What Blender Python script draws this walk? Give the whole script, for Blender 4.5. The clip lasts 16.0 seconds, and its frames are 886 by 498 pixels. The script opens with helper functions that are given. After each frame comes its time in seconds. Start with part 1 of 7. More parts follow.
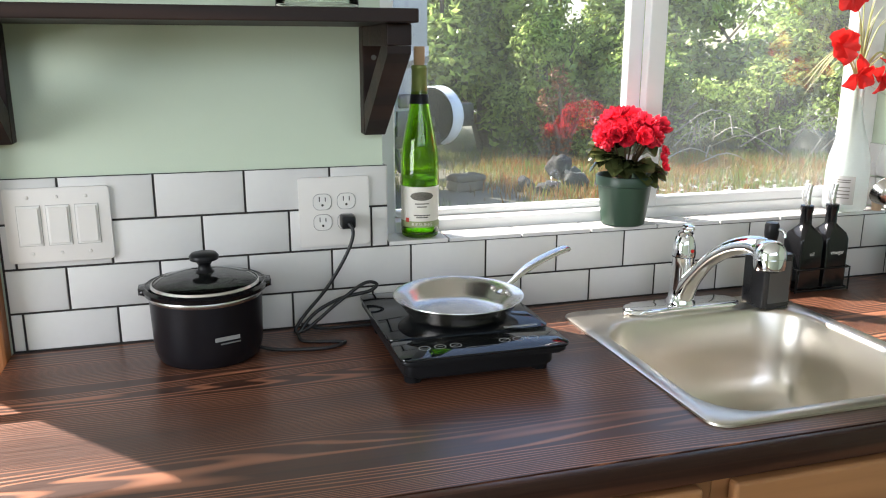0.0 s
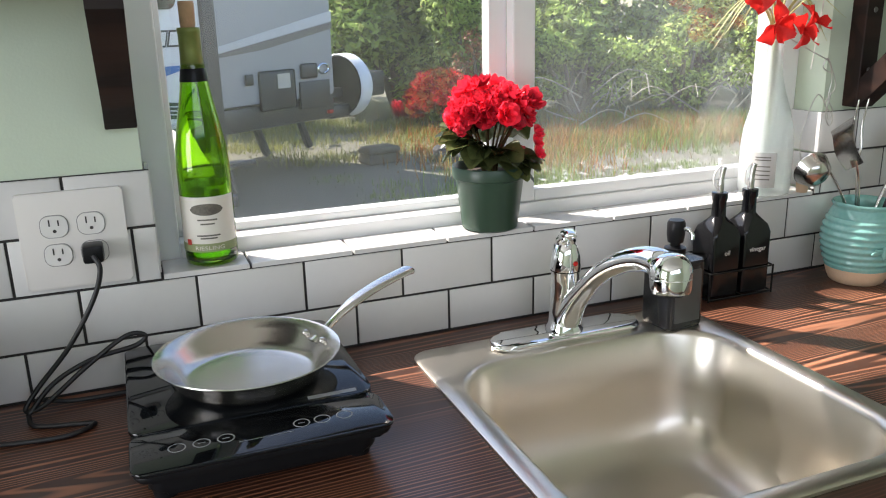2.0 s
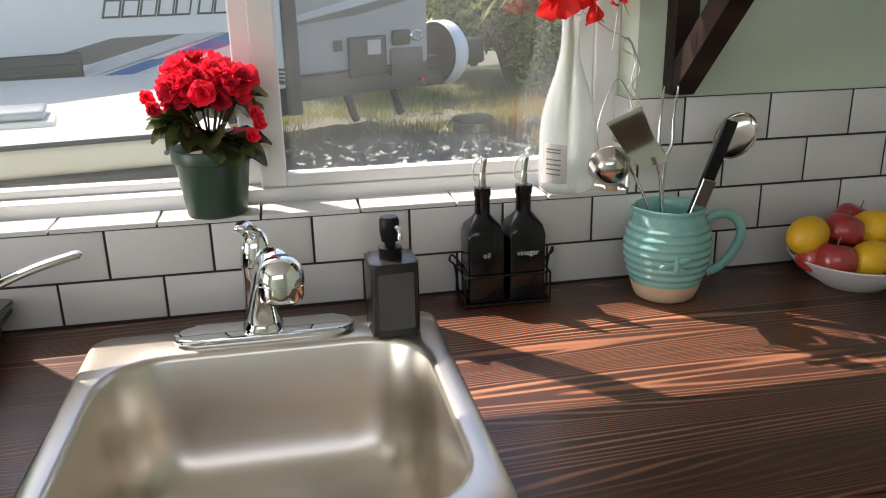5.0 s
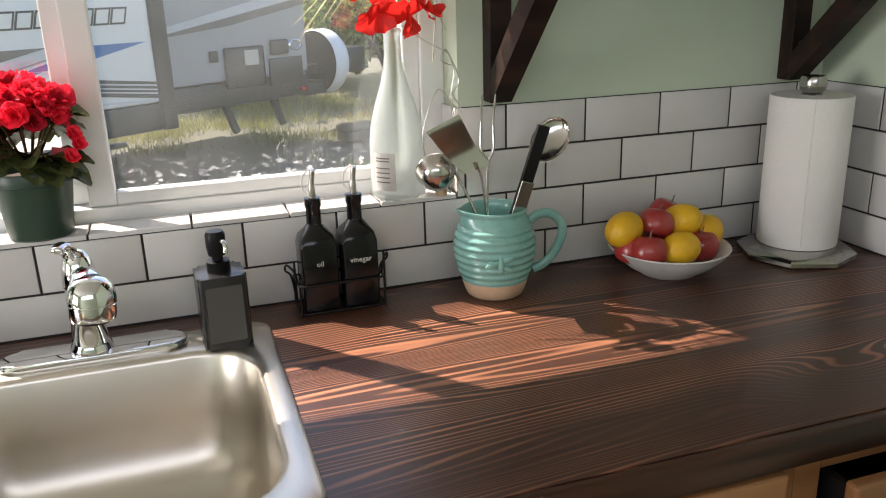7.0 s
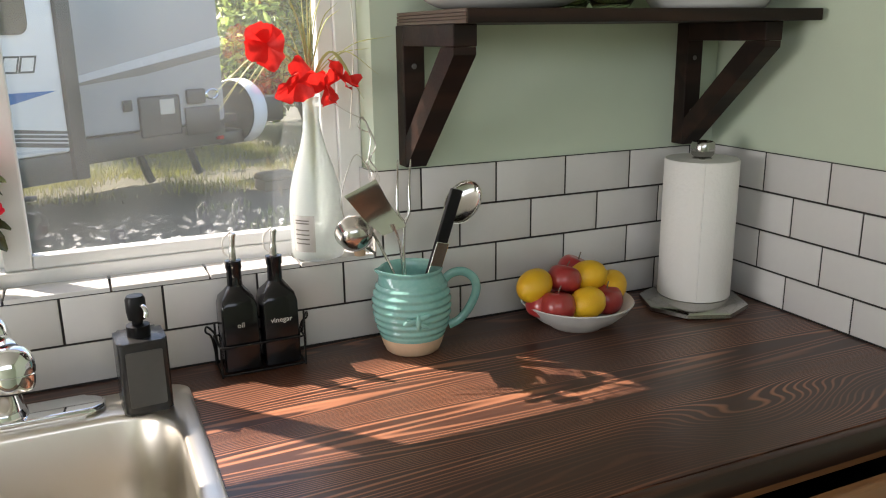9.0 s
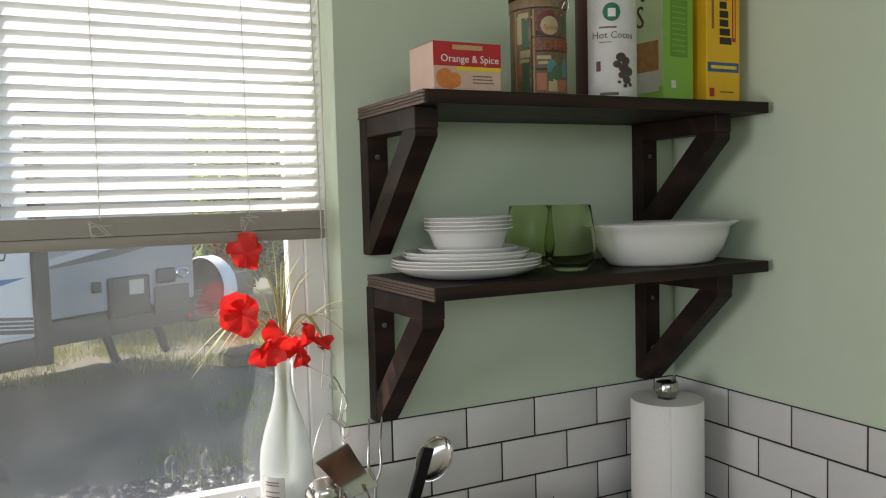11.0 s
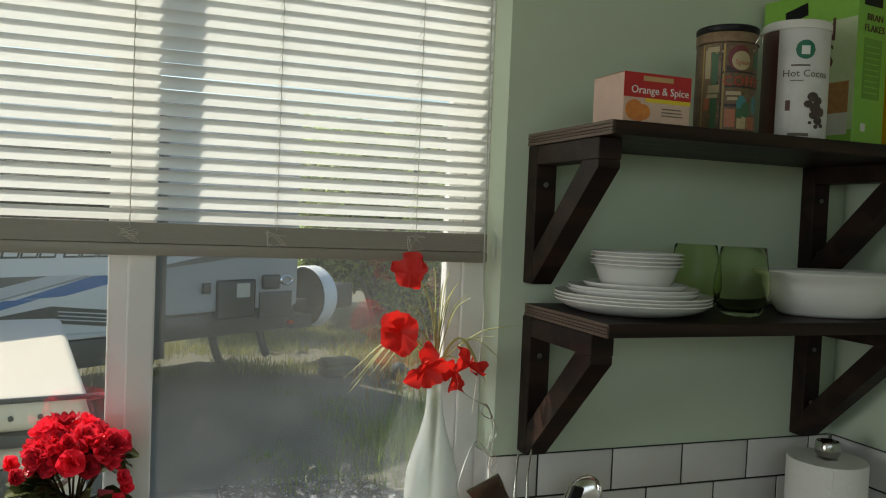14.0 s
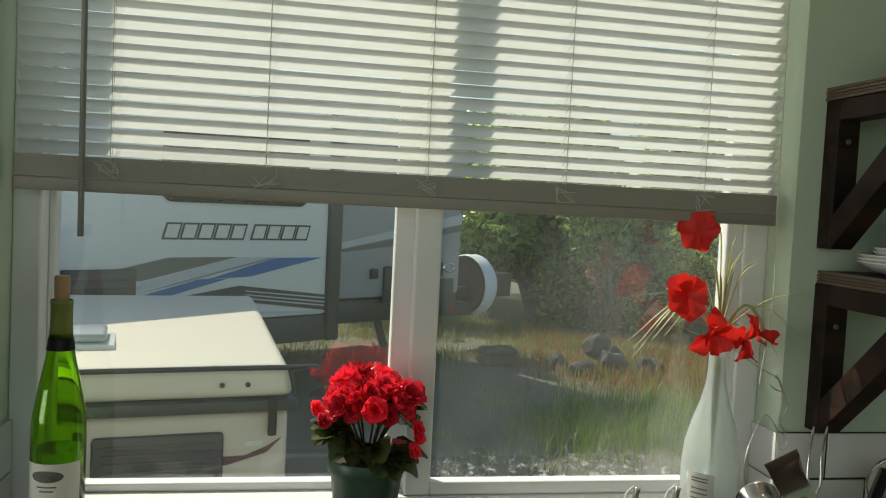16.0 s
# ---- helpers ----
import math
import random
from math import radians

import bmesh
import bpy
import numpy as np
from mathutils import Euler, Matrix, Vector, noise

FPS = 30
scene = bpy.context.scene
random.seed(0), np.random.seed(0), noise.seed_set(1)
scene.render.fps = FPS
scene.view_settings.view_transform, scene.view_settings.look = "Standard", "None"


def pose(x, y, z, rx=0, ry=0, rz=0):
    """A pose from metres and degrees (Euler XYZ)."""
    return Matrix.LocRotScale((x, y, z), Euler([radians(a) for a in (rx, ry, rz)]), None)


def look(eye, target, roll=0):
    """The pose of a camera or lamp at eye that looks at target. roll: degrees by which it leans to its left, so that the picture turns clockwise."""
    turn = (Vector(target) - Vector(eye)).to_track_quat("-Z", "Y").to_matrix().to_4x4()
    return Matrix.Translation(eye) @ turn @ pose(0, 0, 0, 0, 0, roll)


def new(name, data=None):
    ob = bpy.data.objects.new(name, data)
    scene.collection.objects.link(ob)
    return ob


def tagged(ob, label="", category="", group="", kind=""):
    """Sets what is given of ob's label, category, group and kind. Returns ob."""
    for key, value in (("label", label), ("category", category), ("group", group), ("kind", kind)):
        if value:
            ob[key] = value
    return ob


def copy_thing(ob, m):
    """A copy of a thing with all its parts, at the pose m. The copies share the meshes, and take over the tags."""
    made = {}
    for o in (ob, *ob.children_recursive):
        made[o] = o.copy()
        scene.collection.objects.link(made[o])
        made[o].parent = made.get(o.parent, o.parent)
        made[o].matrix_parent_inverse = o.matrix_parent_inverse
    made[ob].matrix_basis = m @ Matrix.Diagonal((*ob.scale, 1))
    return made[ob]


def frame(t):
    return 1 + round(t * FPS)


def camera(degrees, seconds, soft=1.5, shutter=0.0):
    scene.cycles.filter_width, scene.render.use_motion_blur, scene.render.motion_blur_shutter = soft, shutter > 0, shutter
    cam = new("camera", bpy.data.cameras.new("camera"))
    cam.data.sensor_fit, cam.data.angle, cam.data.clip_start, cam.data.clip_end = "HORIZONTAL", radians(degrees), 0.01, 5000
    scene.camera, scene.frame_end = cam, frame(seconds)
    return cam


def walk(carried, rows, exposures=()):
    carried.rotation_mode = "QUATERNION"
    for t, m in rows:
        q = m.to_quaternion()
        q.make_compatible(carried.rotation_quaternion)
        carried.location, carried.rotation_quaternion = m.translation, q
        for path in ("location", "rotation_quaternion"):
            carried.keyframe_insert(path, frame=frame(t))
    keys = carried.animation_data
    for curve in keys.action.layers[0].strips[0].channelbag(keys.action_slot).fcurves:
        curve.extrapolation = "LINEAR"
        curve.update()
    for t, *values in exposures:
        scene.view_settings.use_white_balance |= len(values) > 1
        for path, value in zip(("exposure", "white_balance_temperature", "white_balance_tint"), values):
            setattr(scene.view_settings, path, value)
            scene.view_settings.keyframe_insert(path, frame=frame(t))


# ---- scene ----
cam = camera(57.6, 16.0, soft=1.1)
PATH = [
    (0, (-0.838, -1.492, 1.425), (-0.293, 0.371, 0.945), 0.1),
    (0.5, (-0.795, -1.389, 1.412), (-0.082, 0.413, 0.916), 0.0),
    (1, (-0.765, -1.247, 1.403), (0.039, 0.512, 0.892), -0.9),
    (1.5, (-0.697, -1.19, 1.379), (0.11, 0.567, 0.868), -1.5),
    (2, (-0.536, -1.154, 1.406), (0.161, 0.635, 0.846), -1.4),
    (2.5, (-0.385, -1.156, 1.382), (0.093, 0.703, 0.817), -2.2),
    (3, (-0.287, -1.074, 1.389), (0.22, 0.759, 0.771), 0.7),
    (3.5, (-0.169, -1.061, 1.38), (0.146, 0.8, 0.717), -0.4),
    (4, (-0.08, -1.141, 1.404), (0.22, 0.71, 0.709), 0.3),
    (4.5, (0.078, -1.188, 1.423), (0.362, 0.667, 0.729), -0.5),
    (5, (0.132, -1.239, 1.399), (0.483, 0.627, 0.772), -1.2),
    (5.2, (0.139, -1.24, 1.408), (0.542, 0.607, 0.755), -1.1),
    (7.5, (0.235, -1.315, 1.411), (0.863, 0.485, 0.806), -1.4),
    (8, (0.217, -1.321, 1.425), (0.903, 0.461, 0.831), -0.7),
    (8.2, (0.215, -1.337, 1.432), (0.926, 0.437, 0.84), -0.6),
    (10.3, (0.229, -1.36, 1.538), (1.094, 0.421, 1.255), -1.4),
    (10.4, (0.232, -1.366, 1.559), (1.096, 0.419, 1.294), -1.2),
    (10.5, (0.232, -1.361, 1.566), (1.103, 0.423, 1.324), -1.3),
    (11, (0.217, -1.352, 1.623), (1.108, 0.433, 1.491), -1.5),
    (11.5, (0.2, -1.348, 1.662), (1.103, 0.436, 1.609), -0.6),
    (12, (0.196, -1.363, 1.683), (1.106, 0.418, 1.666), -0.1),
    (12.5, (0.194, -1.366, 1.678), (1.075, 0.429, 1.655), 0.3),
    (13, (0.177, -1.337, 1.665), (0.994, 0.488, 1.618), 0.9),
    (13.5, (0.144, -1.315, 1.645), (0.9, 0.536, 1.585), 1.6),
    (14, (0.109, -1.282, 1.629), (0.797, 0.594, 1.552), 2.4),
    (14.5, (0.054, -1.245, 1.61), (0.669, 0.656, 1.528), 3.2),
    (15, (0.005, -1.218, 1.586), (0.537, 0.708, 1.499), 3.6),
    (15.5, (-0.046, -1.197, 1.561), (0.396, 0.751, 1.467), 3.5),
    (16, (-0.105, -1.194, 1.559), (0.247, 0.772, 1.452), 2.9),
]
EXPOSURES = [(0, 1.52, 6450, 13), (2, 1.29, 6500, 14), (3.5, 1.06, 6650, 15), (5, 1.06, 6850, 17), (8.2, 1.38, 7050, 16), (10.5, 1.2, 6800, 15), (12.5, 0.57, 6700, 14), (14, 0.27, 6900, 5), (15, 0.14, 7050, 1), (16, 0.09, 7050, -1)]
walk(cam, [(t, look(eye, target, roll)) for t, eye, target, roll in PATH], EXPOSURES)

# ---- light ----
W = bpy.data.worlds.new("sky")
scene.world = W
W.use_nodes = True
_nt = W.node_tree
_sky = _nt.nodes.new("ShaderNodeTexSky")
_sky.sky_type, _sky.sun_disc = "NISHITA", False
SUN_AZ, SUN_EL = math.atan2(-0.655, 0.755), radians(47)     # towards the sun: left and beyond the window
_sky.sun_elevation, _sky.sun_rotation = SUN_EL, SUN_AZ
_nt.links.new(_sky.outputs[0], _nt.nodes["Background"].inputs[0])
_nt.nodes["Background"].inputs[1].default_value = 0.15
_sun = bpy.data.lights.new("sun", "SUN")
_sun.energy, _sun.angle, _sun.color = 5.0, radians(0.55), (1.0, 0.94, 0.85)
_to = Vector((math.sin(SUN_AZ) * math.cos(SUN_EL), math.cos(SUN_AZ) * math.cos(SUN_EL), math.sin(SUN_EL)))
new("sun", _sun).matrix_world = look(_to * 30, (0, 0, 0))


def fill_lamp(name, centre, target, w, h, watts, colour=(0.93, 0.96, 1.0)):
    d = bpy.data.lights.new(name, "AREA")
    d.shape, d.size, d.size_y, d.energy, d.color = "RECTANGLE", w, h, watts, colour
    o = new(name, d)
    o.matrix_world = look(centre, target)
    return o


# added fill lamp in an assumed opening behind the camera
fill_lamp("fill_rear_opening", (-0.6, -2.72, 2.03), (-0.6, 0, 1.1), 2.6, 0.55, 4.4)

# second added fill from the unseen west side, brightens the east wall
fill_lamp("fill_west_opening", (-2.96, -1.25, 1.45), (0, -1.0, 1.45), 1.3, 1.1, 18.0)

# ---- helpers for building ----
TAU = math.tau


def thing(name, x, y, z, label, category, group="", rz=0.0, kind=""):
    o = new(name)
    o.empty_display_size = 0.05
    o.matrix_world = pose(x, y, z, 0, 0, rz)
    return tagged(o, label, category, group, kind)


def part(name, bm, material, parent=None, label="", smooth=None, m=None):
    """Links a bmesh as one mesh object. smooth: degrees under which edges are smoothed."""
    me = bpy.data.meshes.new(name)
    if smooth is not None:
        bm.normal_update()
        lim = radians(smooth)
        for f in bm.faces:
            f.smooth = True
        for e in bm.edges:
            e.smooth = len(e.link_faces) == 2 and e.calc_face_angle(0) < lim
    bm.to_mesh(me)
    bm.free()
    me.materials.append(material)
    o = new(name, me)
    if parent is not None:
        o.parent = parent
    if m is not None:
        o.matrix_basis = m
    return tagged(o, label)


def share(name, me, parent, m, label=""):
    o = new(name, me)
    o.parent = parent
    o.matrix_basis = m
    return tagged(o, label)


def box(x0, y0, z0, x1, y1, z1, bev=0.0, seg=2, bm=None):
    b = bmesh.new()
    r = bmesh.ops.create_cube(b, size=1)
    for v in r["verts"]:
        v.co = Vector(((x0 + x1) / 2 + v.co.x * (x1 - x0), (y0 + y1) / 2 + v.co.y * (y1 - y0), (z0 + z1) / 2 + v.co.z * (z1 - z0)))
    if bev > 0:
        bmesh.ops.bevel(b, geom=b.edges[:], offset=bev, segments=seg, profile=0.5, affect="EDGES")
    return join(bm, b)


def join(bm, b):
    if bm is None:
        return b
    me = bpy.data.meshes.new("tmp")
    b.to_mesh(me)
    b.free()
    bm.from_mesh(me)
    bpy.data.meshes.remove(me)
    return bm


def moved(bm, m):
    bmesh.ops.transform(bm, matrix=m, verts=bm.verts[:])
    return bm


def lathe(profile, n=40, cx=0.0, cy=0.0, bm=None, close=False):
    """profile: (radius, z) from bottom to top; a radius of 0 closes it."""
    b = bmesh.new()
    rings = []
    for r, z in profile:
        if r <= 1e-6:
            rings.append([b.verts.new((cx, cy, z))])
        else:
            rings.append([b.verts.new((cx + r * math.cos(TAU * i / n), cy + r * math.sin(TAU * i / n), z)) for i in range(n)])
    for a, c in zip(rings, rings[1:]):
        for i in range(n):
            j = (i + 1) % n
            if len(a) == 1 and len(c) == 1:
                break
            if len(a) == 1:
                b.faces.new((a[0], c[j], c[i]))
            elif len(c) == 1:
                b.faces.new((a[i], a[j], c[0]))
            else:
                b.faces.new((a[i], a[j], c[j], c[i]))
    bmesh.ops.recalc_face_normals(b, faces=b.faces[:])
    return join(bm, b)


def curve_points(pts, n=8):
    """Catmull-Rom through pts."""
    P = [Vector(p) for p in pts]
    P = [P[0] * 2 - P[1]] + P + [P[-1] * 2 - P[-2]]
    out = []
    for i in range(1, len(P) - 2):
        for k in range(n):
            t = k / n
            a, b, c, d = P[i - 1], P[i], P[i + 1], P[i + 2]
            out.append(0.5 * (2 * b + (c - a) * t + (2 * a - 5 * b + 4 * c - d) * t * t + (3 * b - a - 3 * c + d) * t ** 3))
    out.append(P[-2])
    return out


def tube(pts, r, n=8, bm=None, flat=1.0, up=(0, 0, 1)):
    """A round bar along pts; r is a number or one for each point; flat squashes it along 'up'."""
    b = bmesh.new()
    pts = [Vector(p) for p in pts]
    rings = []
    side0 = None
    for i, p in enumerate(pts):
        d = (pts[min(i + 1, len(pts) - 1)] - pts[max(i - 1, 0)]).normalized()
        if side0 is None:
            s = d.cross(Vector(up))
            if s.length < 1e-4:
                s = d.cross(Vector((1, 0, 0)))
        else:
            s = side0 - d * side0.dot(d)
        s.normalize()
        side0 = s
        u = s.cross(d)
        q = r[i] if isinstance(r, (list, tuple)) else r
        rings.append([b.verts.new(p + s * q * math.cos(TAU * k / n) + u * q * flat * math.sin(TAU * k / n)) for k in range(n)])
    for a, c in zip(rings, rings[1:]):
        for k in range(n):
            b.faces.new((a[k], a[(k + 1) % n], c[(k + 1) % n], c[k]))
    b.faces.new(rings[0][::-1])
    b.faces.new(rings[-1])
    bmesh.ops.recalc_face_normals(b, faces=b.faces[:])
    return join(bm, b)


def outline_prism(pts, z0, z1, bev=0.0, seg=2, bm=None):
    """A flat outline (x, y) raised from z0 to z1, with its rims rounded."""
    b = bmesh.new()
    lo = [b.verts.new((x, y, z0)) for x, y in pts]
    hi = [b.verts.new((x, y, z1)) for x, y in pts]
    n = len(pts)
    rim = []
    for i in range(n):
        b.faces.new((lo[i], lo[(i + 1) % n], hi[(i + 1) % n], hi[i]))
    top, bot = b.faces.new(hi), b.faces.new(lo[::-1])
    if bev > 0:
        bmesh.ops.bevel(b, geom=list(top.edges) + list(bot.edges), offset=bev, segments=seg, profile=0.5, affect="EDGES")
    bmesh.ops.recalc_face_normals(b, faces=b.faces[:])
    return join(bm, b)


def round_rect(x0, y0, x1, y1, r, n=6):
    out = []
    for cx, cy, a0 in ((x1 - r, y1 - r, 0), (x0 + r, y1 - r, 90), (x0 + r, y0 + r, 180), (x1 - r, y0 + r, 270)):
        for i in range(n + 1):
            a = radians(a0 + 90 * i / n)
            out.append((cx + r * math.cos(a), cy + r * math.sin(a)))
    return out


def ball(cx, cy, cz, rx, ry, rz, u=20, v=12, bm=None):
    b = bmesh.new()
    bmesh.ops.create_uvsphere(b, u_segments=u, v_segments=v, radius=1)
    for w in b.verts:
        w.co = Vector((cx + w.co.x * rx, cy + w.co.y * ry, cz + w.co.z * rz))
    return join(bm, b)


def quads_mesh(name, verts, faces, material, parent=None, kind="", label=""):
    me = bpy.data.meshes.new(name)
    me.from_pydata(verts, [], faces)
    me.materials.append(material)
    o = new(name, me)
    if parent is not None:
        o.parent = parent
    return tagged(o, label, kind=kind)


# ---- materials ----
def mat(name, colour, rough=0.5, metal=0.0, second=None, scale=12.0, amount=0.5, bump=0.0, bscale=150.0, coat=0.0, stretch=(1, 1, 1),
        rvar=0.0, island=0.0, objvar=0.0, translucent=0.0, spec=0.5, aniso=0.0):
    """A principled material whose colour drifts between two tones at two scales, with fine relief."""
    m = bpy.data.materials.new(name)
    m.use_nodes = True
    nt = m.node_tree
    L, N = nt.links.new, nt.nodes.new
    p = nt.nodes["Principled BSDF"]
    p.inputs["Roughness"].default_value, p.inputs["Metallic"].default_value = rough, metal
    p.inputs["Coat Weight"].default_value, p.inputs["Coat Roughness"].default_value = coat, 0.12
    p.inputs["Specular IOR Level"].default_value = spec
    tc, mp = N("ShaderNodeTexCoord"), N("ShaderNodeMapping")
    mp.inputs["Scale"].default_value = stretch
    L(tc.outputs["Object"], mp.inputs[0])
    n1, n2 = N("ShaderNodeTexNoise"), N("ShaderNodeTexNoise")
    n1.inputs["Scale"].default_value, n2.inputs["Scale"].default_value = scale, scale * 9
    n1.inputs["Detail"].default_value = n2.inputs["Detail"].default_value = 4
    L(mp.outputs[0], n1.inputs[0]), L(mp.outputs[0], n2.inputs[0])
    ad = N("ShaderNodeMath")
    ad.operation, ad.inputs[1].default_value = "MULTIPLY_ADD", 0.6
    L(n1.outputs[0], ad.inputs[0])
    sc = N("ShaderNodeMath")
    sc.operation, sc.inputs[1].default_value = "MULTIPLY", 0.4
    L(n2.outputs[0], sc.inputs[0]), L(sc.outputs[0], ad.inputs[2])
    rp = N("ShaderNodeMapRange")
    rp.inputs[1].default_value, rp.inputs[2].default_value = 0.5 - 0.22, 0.5 + 0.22
    rp.inputs[4].default_value = 1.0
    L(ad.outputs[0], rp.inputs[0])
    mx = N("ShaderNodeMix")
    mx.data_type = "RGBA"
    c2 = second if second else tuple(max(0, c * (1 - amount * 0.35)) for c in colour)
    mx.inputs[6].default_value, mx.inputs[7].default_value = (*colour, 1), (*c2, 1)
    L(rp.outputs[0], mx.inputs[0])
    col = mx.outputs[2]
    for var, node, sock in ((island, "ShaderNodeNewGeometry", "Random Per Island"), (objvar, "ShaderNodeObjectInfo", "Random")):
        if var:
            g, hs, mr = N(node), N("ShaderNodeHueSaturation"), N("ShaderNodeMapRange")
            mr.inputs[3].default_value, mr.inputs[4].default_value = 1 - var, 1 + var
            L(g.outputs[sock], mr.inputs[0]), L(mr.outputs[0], hs.inputs["Value"]), L(col, hs.inputs["Color"])
            col = hs.outputs[0]
    L(col, p.inputs["Base Color"])
    if rvar:
        rr = N("ShaderNodeMapRange")
        rr.inputs[3].default_value, rr.inputs[4].default_value = max(0.02, rough - rvar), min(1, rough + rvar)
        L(n1.outputs[0], rr.inputs[0]), L(rr.outputs[0], p.inputs["Roughness"])
    if bump:
        n3, bp = N("ShaderNodeTexNoise"), N("ShaderNodeBump")
        n3.inputs["Scale"].default_value = bscale
        n3.inputs["Detail"].default_value = 3
        bp.inputs["Strength"].default_value, bp.inputs["Distance"].default_value = bump, 0.002
        L(mp.outputs[0], n3.inputs[0]), L(n3.outputs[0], bp.inputs["Height"]), L(bp.outputs[0], p.inputs["Normal"])
    if translucent:
        t, ms = N("ShaderNodeBsdfTranslucent"), N("ShaderNodeMixShader")
        L(col, t.inputs[0])
        ms.inputs[0].default_value = translucent
        L(p.outputs[0], ms.inputs[1]), L(t.outputs[0], ms.inputs[2])
        L(ms.outputs[0], nt.nodes["Material Output"].inputs[0])
    return m


def glass(name, colour, rough=0.0, ior=1.45):
    m = bpy.data.materials.new(name)
    m.use_nodes = True
    p = m.node_tree.nodes["Principled BSDF"]
    p.inputs["Base Color"].default_value = (*colour, 1)
    p.inputs["Roughness"].default_value, p.inputs["IOR"].default_value, p.inputs["Transmission Weight"].default_value = rough, ior, 1.0
    return m


def pane_glass(name, dirt=0.014, specks=0.0):
    """Thin window glass: clear, with Fresnel gloss and a faint dusty film."""
    m = bpy.data.materials.new(name)
    m.use_nodes = True
    nt = m.node_tree
    L, N = nt.links.new, nt.nodes.new
    tr, gl, fr, ms = N("ShaderNodeBsdfTransparent"), N("ShaderNodeBsdfGlossy"), N("ShaderNodeLayerWeight"), N("ShaderNodeMixShader")
    gl.inputs["Roughness"].default_value = 0.0
    tr.inputs[0].default_value = (0.975, 0.99, 0.98, 1)
    fr.inputs[0].default_value = 0.5
    pw, ma = N("ShaderNodeMath"), N("ShaderNodeMath")
    pw.operation, ma.operation = "POWER", "MULTIPLY_ADD"
    pw.inputs[1].default_value, ma.inputs[1].default_value, ma.inputs[2].default_value = 5.0, 0.91, 0.09
    L(fr.outputs["Facing"], pw.inputs[0]), L(pw.outputs[0], ma.inputs[0]), L(ma.outputs[0], ms.inputs[0])
    L(tr.outputs[0], ms.inputs[1]), L(gl.outputs[0], ms.inputs[2])
    df, tl, m2, m3 = N("ShaderNodeBsdfDiffuse"), N("ShaderNodeBsdfTranslucent"), N("ShaderNodeMixShader"), N("ShaderNodeMixShader")
    m2.inputs[0].default_value = 0.6
    L(df.outputs[0], m2.inputs[1]), L(tl.outputs[0], m2.inputs[2])
    tc, n1, mr = N("ShaderNodeTexCoord"), N("ShaderNodeTexNoise"), N("ShaderNodeMapRange")
    n1.inputs["Scale"].default_value, n1.inputs["Detail"].default_value = 6, 6
    mr.inputs[1].default_value, mr.inputs[2].default_value, mr.inputs[3].default_value, mr.inputs[4].default_value = 0.3, 0.75, dirt * 0.4, dirt * 1.8
    L(tc.outputs["Object"], n1.inputs[0]), L(n1.outputs[0], mr.inputs[0])
    # dried water specks and wipe marks along the lower edge
    mp, n2, th, sx, zr = N("ShaderNodeMapping"), N("ShaderNodeTexNoise"), N("ShaderNodeMapRange"), N("ShaderNodeSeparateXYZ"), N("ShaderNodeMapRange")
    mp.inputs["Scale"].default_value = (55, 1, 130)
    n2.inputs["Scale"].default_value, n2.inputs["Detail"].default_value = 1.0, 5
    L(tc.outputs["Object"], mp.inputs[0]), L(mp.outputs[0], n2.inputs[0]), L(n2.outputs[0], th.inputs[0])
    th.inputs[1].default_value, th.inputs[2].default_value = 0.55, 0.66
    L(tc.outputs["Object"], sx.inputs[0]), L(sx.outputs[2], zr.inputs[0])
    zr.inputs[1].default_value, zr.inputs[2].default_value, zr.inputs[3].default_value, zr.inputs[4].default_value = 1.10, 1.16, specks, 0.0
    k1, k2 = N("ShaderNodeMath"), N("ShaderNodeMath")
    k1.operation, k2.operation = "MULTIPLY", "ADD"
    L(th.outputs[0], k1.inputs[0]), L(zr.outputs[0], k1.inputs[1]), L(k1.outputs[0], k2.inputs[0]), L(mr.outputs[0], k2.inputs[1])
    L(k2.outputs[0], m3.inputs[0])
    L(ms.outputs[0], m3.inputs[1]), L(m2.outputs[0], m3.inputs[2])
    L(m3.outputs[0], nt.nodes["Material Output"].inputs[0])
    return m


